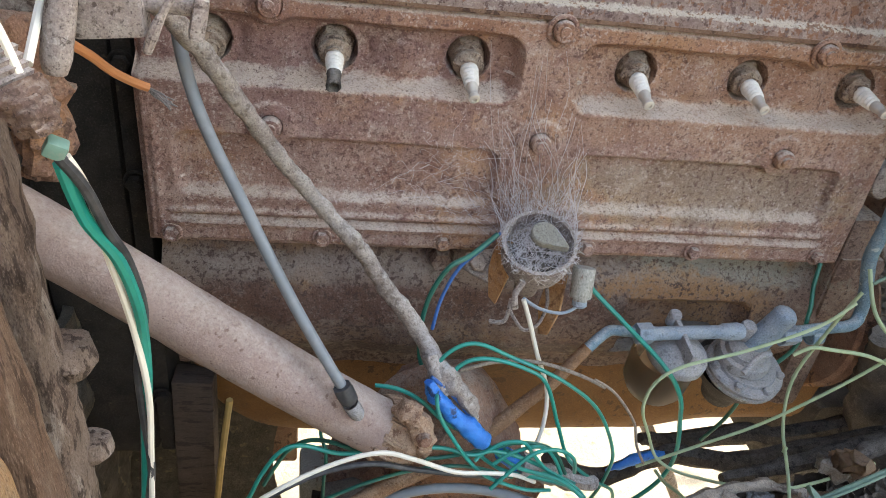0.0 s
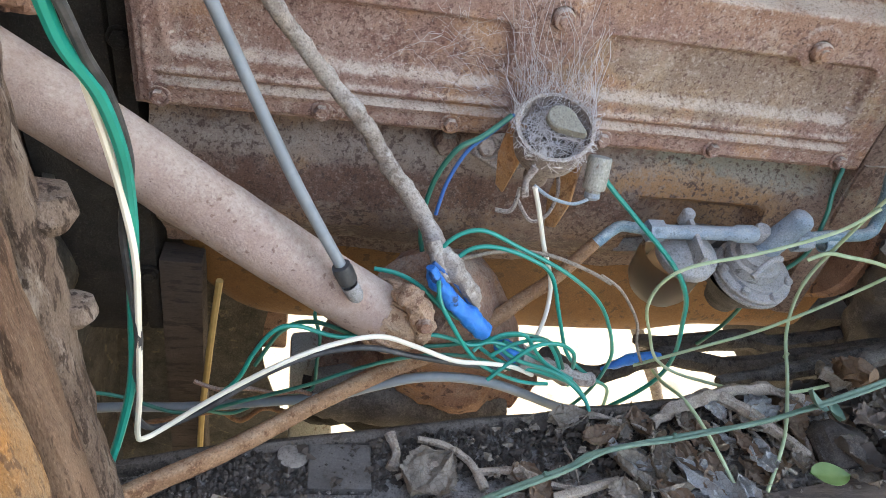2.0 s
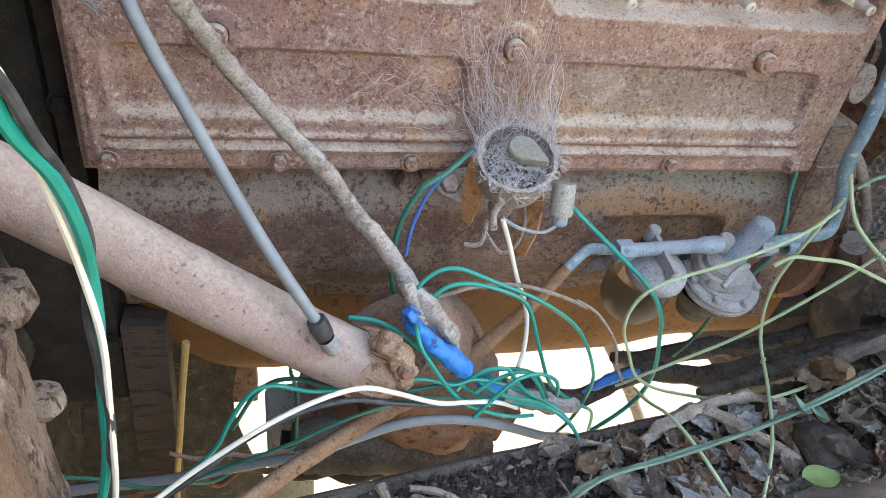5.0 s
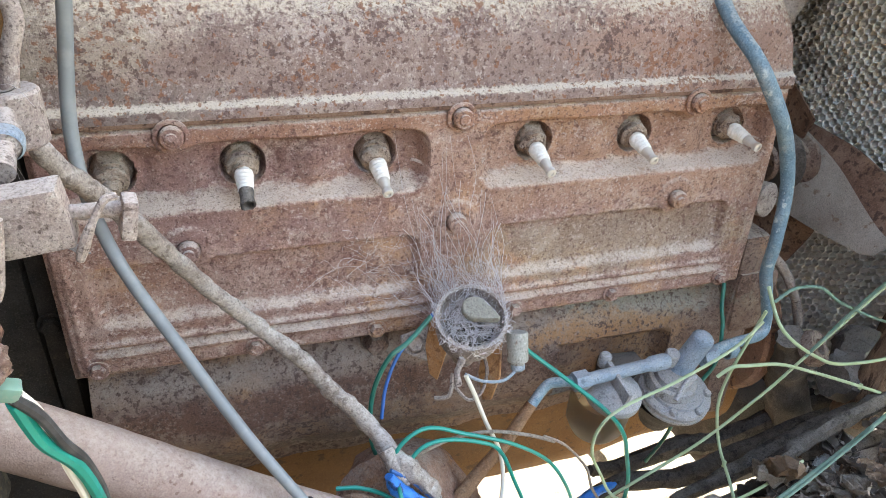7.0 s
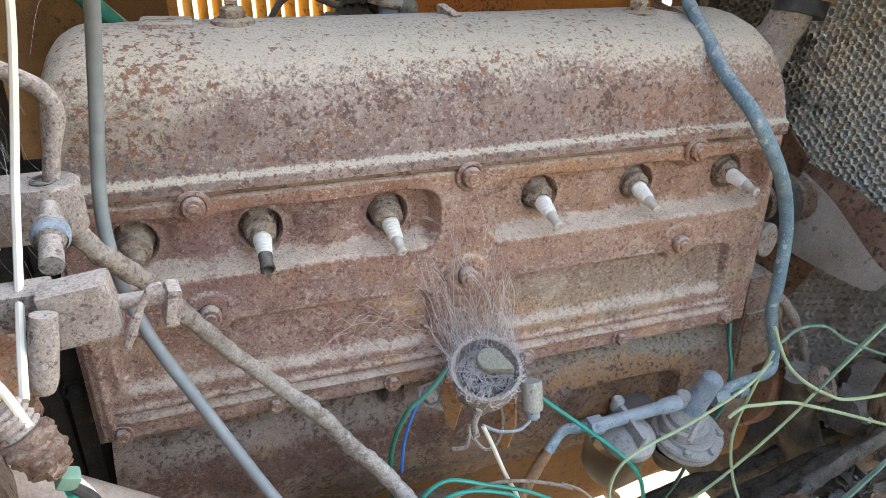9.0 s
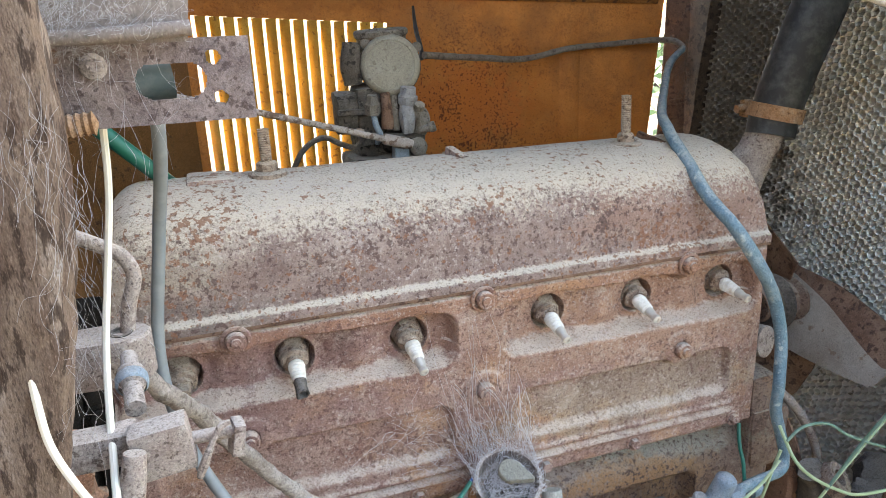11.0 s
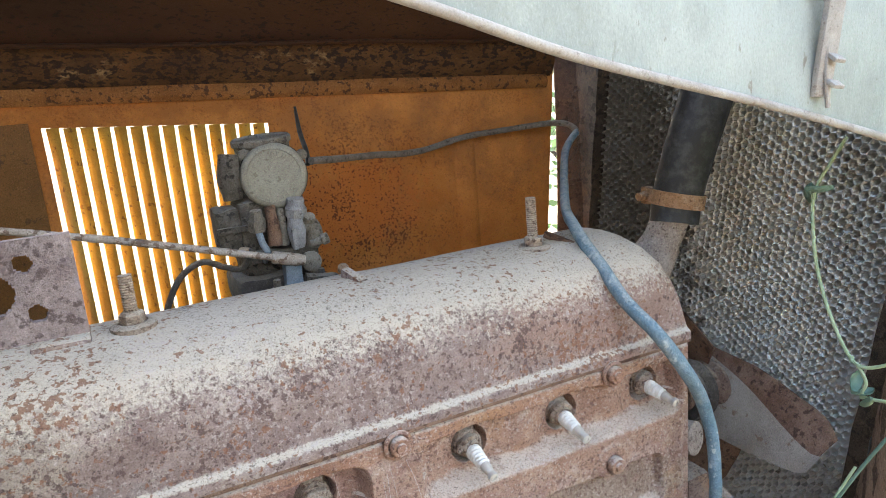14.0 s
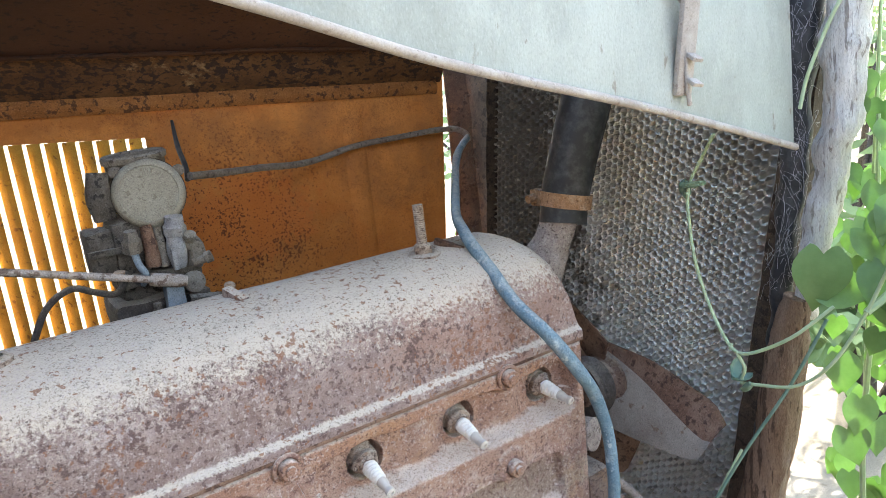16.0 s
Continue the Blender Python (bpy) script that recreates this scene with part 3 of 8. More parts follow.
# ---- ground and surroundings ----
def build_ground():
    def f(u, v):
        x, y = (u - 0.5), (v - 0.5)
        x, y = math.copysign(abs(x * 2) ** 3, x) * 400, math.copysign(abs(y * 2) ** 3, y) * 400
        return Vector((x, y, 0.03 * noise.noise(Vector((x * 0.8, y * 0.8, 0))) * (1 if abs(x) < 30 and abs(y) < 30 else 0) - 0.02))
    solo("ground", sheet(90, 90, f), M_GROUND, "bare dry sunlit earth round the truck", "ground", kind="structure")


build_ground()


def leaf_clump(bm, c, r, n, size, rng):
    for _ in range(n):
        d = Vector((rng.gauss(0, 1), rng.gauss(0, 1), rng.gauss(0, 1))).normalized() * r * rng.uniform(0.35, 1.0)
        q = Vector(c) + d
        a = Vector((rng.gauss(0, 1), rng.gauss(0, 1), rng.gauss(0, 0.6))).normalized()
        b = a.orthogonal().normalized()
        s = size * rng.uniform(0.6, 1.3)
        vs = [bm.verts.new(q + v) for v in (a * s, b * s * 0.45, -a * s * 0.8, -b * s * 0.45)]
        bm.faces.new(vs)


def build_bush(at, r, seed):
    rng = random.Random(seed)
    root = thing("bush", (at[0], at[1], 0), "leafy green bush standing on sunlit earth", "bush", "bushes beyond the truck")
    stem = bmesh.new()
    crown = bmesh.new()
    for k in range(7):
        a = rng.uniform(0, 6.28)
        top = Vector((at[0] + math.cos(a) * r * 0.6, at[1] + math.sin(a) * r * 0.6, r * rng.uniform(0.7, 1.5)))
        tube([(at[0], at[1], -0.05), ((at[0] + top.x) / 2 + 0.05, (at[1] + top.y) / 2, top.z * 0.6), top], [0.03, 0.02, 0.008], 6, 5, stem)
        leaf_clump(crown, top, r * 0.55, 150, 0.06, rng)
    part("stem", stem, M_DKTWIG, root)
    part("crown", crown, M_BUSH, root, smooth=False)


for k, (bx, by, br) in enumerate(((3.4, 1.2, 0.9), (4.2, -0.4, 1.1), (3.0, 3.2, 1.0), (5.5, 2.2, 1.4), (4.6, 0.6, 1.0), (2.3, 0.62, 0.42))):
    build_bush((bx, by), br, 40 + k)


# plain dark wall behind the viewer, unseen, added to block low sky light
solo("sky_block_wall", box((-6.0, -2.75, -0.05), (0.5, -2.65, 2.2), 0.01), M_WALL, "plain dark unseen wall added to block the low sky", "wall", kind="structure")

# ---- engine ----
engine = thing("engine", (0, 0.1, 0.60), "rusty dust-covered six-cylinder truck engine with bare spark plugs", "engine")
X0, X1 = -0.312, 0.317


def block_shape():
    prof = [(0.20, 0.905), (0.028, 0.905), (0.026, 0.885), (0.013, 0.868), (0.007, 0.845), (0.006, 0.815), (0.012, 0.79), (0.03, 0.768), (0.042, 0.752), (0.045, 0.738), (0.20, 0.738)]
    line = [prof[0]]
    for a, b in zip(prof, prof[1:]):
        k = max(1, int(math.hypot(b[0] - a[0], b[1] - a[1]) / 0.006)) if a[0] < 0.1 and b[0] < 0.1 else 1
        line += [(a[0] + (b[0] - a[0]) * i / k, a[1] + (b[1] - a[1]) * i / k) for i in range(1, k + 1)]
    bm = bmesh.new()
    nx = 120
    rows = []
    for i in range(nx + 1):
        x = X0 + 0.004 + (X1 - X0 - 0.002) * i / nx
        row = []
        for y, z in line:
            q = Vector((x, y, z))
            d = 0.0
            if y < 0.15:
                d = 0.0016 * noise.noise(q * 70) + 0.0012 * noise.noise(q * 180)
                # machined pad behind the fuel pump
                d += 0.020 * smooth01(0.002, -0.004, rbox(x, z, 0.122, 0.248, 0.775, 0.846, 0.004))
                # cylinder bulges
                d -= 0.0025 * math.cos((x + 0.30) * 2 * math.pi / 0.105) * smooth01(0.87, 0.82, z)
            row.append(bm.verts.new((x, y + d, z)))
        rows.append(row)
    m = len(line)
    for a, b in zip(rows, rows[1:]):
        for k in range(m):
            j = (k + 1) % m
            bm.faces.new((a[k], b[k], b[j], a[j]))
    bm.faces.new(rows[0])
    bm.faces.new(rows[-1][::-1])
    return bm


part("block", block_shape(), M_BLOCK, engine, "pitted rusty cast-iron cylinder block")
# the head and upper block, behind the side cover
part("cylinder_head", box((X0 + 0.002, 0.034, 0.90), (X1 - 0.002, 0.19, 1.113), 0.004), M_BLOCK, engine)

PLUGS = [-0.259, -0.167, -0.065, 0.073, 0.171, 0.270]
TOPBOLT = [-0.213, 0.0, 0.216]
MIDBOLT = [-0.213, -0.001, 0.213]
LOWBOLT = [-0.293, -0.172, -0.069, 0.061, 0.163, 0.288]


def cover_depth(x, z):
    y = 0.0
    # plug recesses, with a sloping ledge below
    for x0, x1, zb in ((-0.322, -0.026, 1.042), (0.020, 0.304, 1.038)):
        d = rbox(x, z, x0, x1, zb, 1.0925, 0.014)
        w = 0.012 if z < zb + 0.02 else 0.006
        m = smooth01(w * 0.35, -w, d)
        for bx in TOPBOLT:
            m *= smooth01(0.012, 0.020, math.hypot(x - bx, z - 1.101))
        y += 0.0165 * m
        y -= 0.0025 * math.exp(-(d / 0.004) ** 2) * (1 if z < zb + 0.01 else 0.3)
    for px in PLUGS:
        d = math.hypot(x - px, z - 1.069)
        y += 0.022 * smooth01(0.0175, 0.0145, d)
        y += 0.004 * math.exp(-((d - 0.023) / 0.007) ** 2)
    # dents between the plugs
    for px in (-0.115, 0.125, 0.222):
        y -= 0.007 * math.exp(-((x - px) / 0.012) ** 2) * smooth01(1.045, 1.06, z) * smooth01(1.092, 1.075, z)
    # lower panels
    for x0, x1 in ((-0.286, -0.032), (0.032, 0.277)):
        d = rbox(x, z, x0, x1, 0.948, 1.001, 0.012)
        w = 0.010 if z < 0.962 else 0.004
        y += 0.0085 * smooth01(w * 0.5, -w, d)
        y -= 0.002 * math.exp(-(d / 0.0035) ** 2) * (1.0 if z < 0.97 else 0.2)
        inside = smooth01(x0 - 0.012, x0, x) * smooth01(x1 + 0.014, x1 + 0.002, x)
        for zr, h in ((0.9345, 0.0034), (0.9235, 0.0030)):
            y -= h * math.exp(-((z - zr) / 0.0032) ** 2) * inside
        y += 0.003 * math.exp(-((z - 0.929) / 0.003) ** 2) * inside
    # upright rib near the ends
    for xr in (-0.300, 0.300):
        y -= 0.002 * math.exp(-((x - xr) / 0.003) ** 2) * smooth01(1.02, 1.0, z)
    # boss in the middle behind the distributor
    y -= 0.005 * smooth01(0.022, 0.008, abs(x)) * smooth01(0.97, 0.94, z)
    # washers pulled in at the bolts
    for bx in MIDBOLT:
        d = math.hypot(x - bx, z - 1.011)
        y -= 0.003 * smooth01(0.021, 0.016, d) - 0.0035 * smooth01(0.013, 0.010, d)
    q = Vector((x, 0, z))
    y += 0.0011 * noise.noise(q * 22) + 0.0005 * noise.noise(q * 90)
    edge = min(x - X0, X1 - x, z - 0.9025, 1.109 - z)
    y += 0.006 * smooth01(0.006, 0.0, edge)
    return y


def cover_shape():
    nx, nz = 450, 156

    def f(u, v):
        x, z = X0 + (X1 - X0) * u, 0.9025 + (1.109 - 0.9025) * v
        return Vector((x, cover_depth(x, z), z))
    bm = sheet(nx, nz, f)
    # turned-back rim
    rim = [e for e in bm.edges if len(e.link_faces) == 1]
    ext = bmesh.ops.extrude_edge_only(bm, edges=rim)
    for g in ext["geom"]:
        if isinstance(g, bmesh.types.BMVert):
            g.co.y = 0.036
    return bm


side_cover = part("side_cover", cover_shape(), M_COVER, engine, "pressed steel side cover with mottled red rust")


def bolt(at, axis, r, h, washer, mat, parent, domed=True):
    bm = bmesh.new()
    m = frame_on(at, axis)
    lathe([(0, 0), (washer, 0), (washer, 0.0022), (washer * 0.92, 0.003), (r * 1.1, 0.003)], at, axis, 20, bm)
    lathe([(r, 0.002), (r, 0.002 + h * 0.75), (r * 0.86, 0.002 + h), (r * 0.55, 0.002 + h), (r * 0.5, 0.002 + h * (1.35 if domed else 0.95)), (0, 0.002 + h * (1.45 if domed else 0.95))], at, axis, 6 if not domed else 12, bm)
    return part("bolt", bm, mat, parent)


for bx in TOPBOLT:
    bolt((bx, cover_depth(bx, 1.101) - 0.0005, 1.101), (0, -1, 0), 0.0085, 0.006, 0.0125, M_COVER, side_cover)
for bx in MIDBOLT:
    bolt((bx, cover_depth(bx, 1.011) - 0.0005, 1.011), (0, -1, 0), 0.0085, 0.008, 0.0165, M_COVER, side_cover)
for bx in LOWBOLT:
    bolt((bx, cover_depth(bx, 0.913) + 0.0005, 0.913), (0, -1, 0.1), 0.0058, 0.006, 0.0085, M_COVER, side_cover, False)
bolt((-0.066, 0.022, 0.887), (0, -1, 0), 0.011, 0.014, 0.013, M_BLOCK, engine, False)


# valve cover
def valve_shape():
    prof = [(-0.0020, 1.111), (-0.0022, 1.1165), (-0.0012, 1.1190), (0.0010, 1.1205), (0.0028, 1.1214), (0.0042, 1.1240), (0.0050, 1.133), (0.0075, 1.160), (0.015, 1.177), (0.027, 1.193), (0.048, 1.2045), (0.075, 1.211), (0.098, 1.2125)]
    prof = prof + [(0.196 - y, z) for y, z in prof[-2::-1]]
    line = [prof[0]]
    for a, b in zip(prof, prof[1:]):
        k = max(1, int(math.hypot(b[0] - a[0], b[1] - a[1]) / 0.006))
        line += [(a[0] + (b[0] - a[0]) * i / k, a[1] + (b[1] - a[1]) * i / k) for i in range(1, k + 1)]
    xa, xb, R = -0.303, 0.314, 0.034
    xs = [xa] + [xa + R * (1 - math.cos(i * math.pi / 20)) for i in range(1, 11)] + [xa + R + (xb - xa - 2 * R) * i / 90 for i in range(1, 90)] + [xb - R * (1 - math.cos(i * math.pi / 20)) for i in range(10, -1, -1)]
    bm = bmesh.new()
    rows = []
    for x in xs:
        d = min(x - xa, xb - x)
        s = math.sqrt(max(0.0, 1 - (1 - min(d / R, 1)) ** 2))
        row = []
        for y, z in line:
            if z <= 1.1241:
                q = Vector((x, y, z))
            else:
                h = (z - 1.124) / 0.0885
                inset = 1.0 - 0.16 * (1 - s) * h
                q = Vector((x, 0.098 + (y - 0.098) * inset, 1.124 + (z - 1.124) * (0.62 + 0.38 * s)))
                q.z += 0.006 * (0.5 - (x - xa) / (xb - xa)) * h
                q += Vector((0, 1, 0.6)) * 0.0010 * noise.noise(q * 18)
            row.append(bm.verts.new(q))
        rows.append(row)
    for a, b in zip(rows, rows[1:]):
        for k in range(len(line) - 1):
            bm.faces.new((a[k], b[k], b[k + 1], a[k + 1]))
    bm.faces.new(rows[0])
    bm.faces.new(rows[-1][::-1])
    return bm


valve_cover = part("valve_cover", valve_shape(), M_VALVE, engine, "rounded valve cover, dusty on top, rusted on its side")


def stud(x, y, z, top):
    bm = bmesh.new()
    lathe([(0.017, -0.003), (0.017, 0.001), (0.012, 0.003), (0.011, 0.003)], (x, y, z), (0, 0, 1), 20, bm)
    lathe([(0.0095, 0.002), (0.0095, 0.009), (0.0075, 0.011), (0.0, 0.011)], (x, y, z), (0, 0, 1), 6, bm)
    pr = []
    h = 0.010
    while z + h < top:
        pr += [(0.0046, h), (0.0054, h + 0.001)]
        h += 0.002
    pr += [(0.0045, top - z), (0, top - z + 0.0008)]
    lathe(pr, (x, y, z), (0, 0.02, 1), 10, bm)
    return part("stud", bm, M_PLUG, valve_cover, "rusty threaded stud with nut")


stud(0.196, 0.086, 1.209, 1.258)
stud(-0.166, 0.090, 1.215, 1.254)
# small spring clips on the crown
part("clip", box((0.010, 0.085, 1.208), (0.019, 0.113, 1.217), 0.002, rot=Euler((0.25, 0.0, 0.25)).to_matrix()), M_VALVE, valve_cover)
part("clip", box((0.226, 0.072, 1.207), (0.232, 0.105, 1.2135), 0.001, rot=Euler((0.3, 0, 0.5)).to_matrix()), M_FANBACK, valve_cover)
part("filler_seam", box((-0.235, 0.075, 1.205), (-0.195, 0.12, 1.2170), 0.004, rot=Euler((0, 0.03, 0)).to_matrix()), M_VALVE, valve_cover)
part("gasket", box((X0 + 0.002, -0.0015, 1.1075), (X1 - 0.002, 0.19, 1.1115), 0.001), M_FANBACK, engine, "rust-brown gasket line")


# spark plugs
def spark_plug(px, dx, dz, broken=False, short=False):
    at = Vector((px, 0.040, 1.072))
    ax = Vector((dx, -0.046, dz)).normalized()
    bm = bmesh.new()
    lathe([(0.0150, 0.0), (0.0150, 0.003), (0.0125, 0.005)], at, ax, 24, bm)
    lathe([(0.0, 0.004), (0.0148, 0.004), (0.0150, 0.0055), (0.0150, 0.0125), (0.0138, 0.0140)], at, ax, 6, bm)
    lathe([(0.0130, 0.0125), (0.0126, 0.0165), (0.0112, 0.0172), (0.0110, 0.0195), (0.0122, 0.0200), (0.0124, 0.0222), (0.0112, 0.0236), (0.0088, 0.0245), (0.0082, 0.0266), (0.0066, 0.0270), (0, 0.0270)], at, ax, 26, bm)
    for v in bm.verts:
        v.co += (v.co - at) * (0.10 * noise.noise(v.co * 160) + 0.06 * noise.noise(v.co * 420))
    shell = part("spark_plug", bm, M_PLUG, engine, "grimy spark plug with white ribbed insulator")
    if short:
        part("insulator", lathe([(0.0068, 0.024), (0.0062, 0.036), (0.0, 0.037)], at, ax, 16), M_PLUG, shell)
        return
    pr = [(0.0066, 0.0262), (0.0070, 0.0285)]
    for n in range(5):
        h, r = 0.0290 + 0.0036 * n, 0.0073 - 0.00035 * n
        pr += [(r * 0.64, h), (r * 0.95, h + 0.0006), (r, h + 0.0013), (r * 0.93, h + 0.0020), (r * 0.62, h + 0.0028)]
    pr += [(0.0046, 0.0475), (0.0, 0.0476)]
    part("insulator", lathe(pr, at, ax, 18), M_CERAMIC, shell, "white ribbed ceramic insulator")
    if broken:
        b2 = lathe([(0.0056, 0.046), (0.0054, 0.050), (0.0050, 0.054), (0.0058, 0.061), (0.0046, 0.0615), (0.0040, 0.054), (0, 0.0535)], at, ax, 12)
        for v in b2.verts:
            v.co += (v.co - at) * 0.06 * noise.noise(v.co * 220)
        part("terminal", b2, M_DARKIRON, shell, "broken dark terminal")
    else:
        part("terminal", lathe([(0.0046, 0.0465), (0.0047, 0.0500), (0.0038, 0.0535), (0.0034, 0.0570), (0.0042, 0.0580), (0.0041, 0.0615), (0.0022, 0.0620), (0.0020, 0.0605), (0, 0.0605)], at, ax, 14), M_TERM, shell)


for px, dx, dz, br, sh in ((PLUGS[0], 0.0, -0.021, False, True), (PLUGS[1], 0.0, -0.017, True, False), (PLUGS[2], 0.002, -0.019, False, False), (PLUGS[3], 0.001, -0.014, False, False), (PLUGS[4], -0.001, -0.011, False, False), (PLUGS[5], 0.004, -0.008, False, False)):
    spark_plug(px, dx, dz, br, sh)

# oil pan
def pan_shape():
    def f(u, v):
        x = -0.300 + 0.72 * u
        prof = [(0.05, 0.738), (0.056, 0.692), (0.062, 0.637), (0.075, 0.609), (0.10, 0.598), (0.20, 0.596)]
        k = v * (len(prof) - 1)
        i = min(int(k), len(prof) - 2)
        y = prof[i][0] + (prof[i + 1][0] - prof[i][0]) * (k - i)
        z = prof[i][1] + (prof[i + 1][1] - prof[i][1]) * (k - i)
        d = (x + 0.300) / 0.11
        lift = math.sqrt(max(0, 1 - (1 - min(d, 1)) ** 2))
        z = 0.738 - (0.738 - z) * (0.15 + 0.85 * lift)
        z += 0.03 * smooth01(0.20, 0.32, x) * v
        q = Vector((x, y, z))
        return q + Vector((0, 1, 0)) * 0.002 * noise.noise(q * 25)
    return sheet(60, 16, f, 0.004, (0, 1, 0.2))


part("oil_pan", pan_shape(), M_PAN, engine, "orange-brown rusted oil pan under the block")
# front timing cover, water pump and pulleys
part("timing_cover", box((X1 - 0.004, 0.0, 0.72), (X1 + 0.030, 0.19, 0.955), 0.010, rough_by=0.002), M_BLOCK, engine)
bmw = lathe([(0.0, 0.0), (0.055, 0.0), (0.058, 0.01), (0.045, 0.018), (0.04, 0.03), (0.0, 0.032)], (X1 - 0.002, 0.10, 1.00), (1, 0, 0), 28)
part("water_pump", bmw, M_BLOCK, engine)
bmb = lathe([(0.0, 0.0), (0.016, 0.0), (0.018, 0.006), (0.018, 0.02), (0.010, 0.024), (0.0, 0.022)], (X1 + 0.016, 0.035, 0.985), (0.3, -0.9, 0.1), 18)
part("boss", bmb, M_BRACKET, engine)
bmp = lathe([(0.0, -0.012), (0.06, -0.012), (0.098, -0.010), (0.102, -0.006), (0.088, 0.0), (0.102, 0.006), (0.098, 0.012), (0.055, 0.013), (0.03, 0.02), (0.0, 0.02)], (0.385, 0.095, 0.80), (1, 0, 0), 40)
part("crank_pulley", bmp, M_GEAR, engine, "large rust-brown crank pulley")
bmm = box((X1 - 0.002, -0.004, 0.835), (X1 + 0.05, 0.03, 0.915), 0.014, rough_by=0.004)
part("mount", bmm, M_BLOCK, engine)
# bits of head ledge seen at the front end
part("outlet_neck", tube([(0.340, 0.122, 1.100), (0.362, 0.114, 1.140), (0.382, 0.106, 1.178), (0.394, 0.100, 1.212)], [0.034, 0.029, 0.0215, 0.0205], 20, wob=0.002), M_BRACKET, engine, "dusty water outlet neck")
part("outlet_flange", box((0.305, 0.05, 1.09), (0.345, 0.15, 1.113), 0.004), M_LUG, engine)

# ---- distributor ----
DC, DA = Vector((0.0, -0.050, 0.945)), Vector((-0.10, -0.44, 0.88)).normalized()
dist = thing("distributor", DC - DA * 0.07, "open rusty distributor without its cap, full of cobweb", "distributor")
part("housing", lathe([(0.0103, -0.0731), (0.0103, -0.0387), (0.0172, -0.0327), (0.0267, -0.0275), (0.0288, -0.0189), (0.0288, -0.0017), (0.0305, 0.0000), (0.0305, 0.0026), (0.0275, 0.0026), (0.0262, -0.0017), (0.0258, -0.0138), (0.0000, -0.0146)], DC, DA, 36), M_BRACKET, dist)
part("breaker_plate", lathe([(0.0206, -0.0120), (0.0189, -0.0095), (0.0103, -0.0086), (0.0086, -0.0034), (0.0000, -0.0034)], DC, DA, 24), M_DARKIRON, dist)
mr = frame_on(DC + DA * 0.001 + Vector((0.004, 0.004, 0.003)), DA)
part("rotor", prism([(0.0116 * math.cos(a) + (0.0105 if abs(a) < 0.35 else 0), 0.0108 * math.sin(a)) for a in [i * 0.3307 - math.pi for i in range(19)]], 0.007, mr @ Matrix.Rotation(-0.5, 4, "Z"), 0.0012), M_CARBLID, dist, "pale grey rotor arm")
part("condenser", lathe([(0, 0), (0.0085, 0), (0.0092, 0.0015), (0.0092, 0.024), (0.0085, 0.0255), (0.006, 0.026), (0.006, 0.030), (0.0035, 0.031), (0, 0.031)], (0.040, -0.056, 0.928), (-0.05, -0.35, -0.9), 20), M_COWL, dist, "tan condenser can with a blue-green end")
part("condenser_tip", lathe([(0.0062, 0.0), (0.0062, 0.004), (0.004, 0.006), (0, 0.006)], (0.0385, -0.0665, 0.902), (-0.05, -0.35, -0.9), 16), M_CASTB, dist)
part("clamp_plate", prism([(-0.052, -0.01), (-0.03, -0.022), (0.012, -0.016), (0.02, 0.0), (0.012, 0.012), (-0.03, 0.008), (-0.05, 0.004)], 0.005, frame_on((0.0, -0.012, 0.905), (0, -0.75, 0.65)), 0.001), M_BRACKET, dist)
bolt((-0.040, -0.019, 0.904), (0, -0.75, 0.65), 0.008, 0.005, 0.011, M_BRACKET, dist, False)
part("bracket", prism([(-0.012, 0.03), (0.002, 0.032), (0.006, 0.0), (0.000, -0.03), (-0.008, -0.026), (-0.014, 0.0)], 0.003, frame_on((-0.020, -0.034, 0.905), (-0.7, -0.7, 0.1)), 0.0006), M_LUG, dist, "orange rusted bracket")
part("bracket", prism([(-0.009, 0.035), (0.007, 0.035), (0.010, 0.0), (0.005, -0.026), (-0.004, -0.03), (-0.011, -0.004)], 0.003, frame_on((0.024, -0.045, 0.880), (-0.75, -0.65, 0.1)), 0.0006), M_LUG, dist, "orange rusted bracket")
part("lead", tube([(0.037, -0.068, 0.897), (0.02, -0.080, 0.899), (0.0, -0.083, 0.905), (-0.014, -0.079, 0.912)], 0.0014, 8), M_CASTB, dist)
part("tag", tube([(-0.016, -0.076, 0.926), (-0.021, -0.079, 0.914), (-0.020, -0.081, 0.903)], [0.003, 0.0026, 0.003], 9, wob=0.0016, wobscale=150), M_BRACKET, dist)
part("spring", tube([(-0.012, -0.045, 0.875), (0.0, -0.055, 0.862), (0.012, -0.055, 0.868), (0.018, -0.05, 0.885), (0.016, -0.045, 0.90)], 0.0016, 6), M_BRACKET, dist)
part("spring", tube([(-0.030, -0.052, 0.868), (-0.018, -0.056, 0.872), (-0.014, -0.05, 0.89)], 0.002, 6), M_BRACKET, dist)

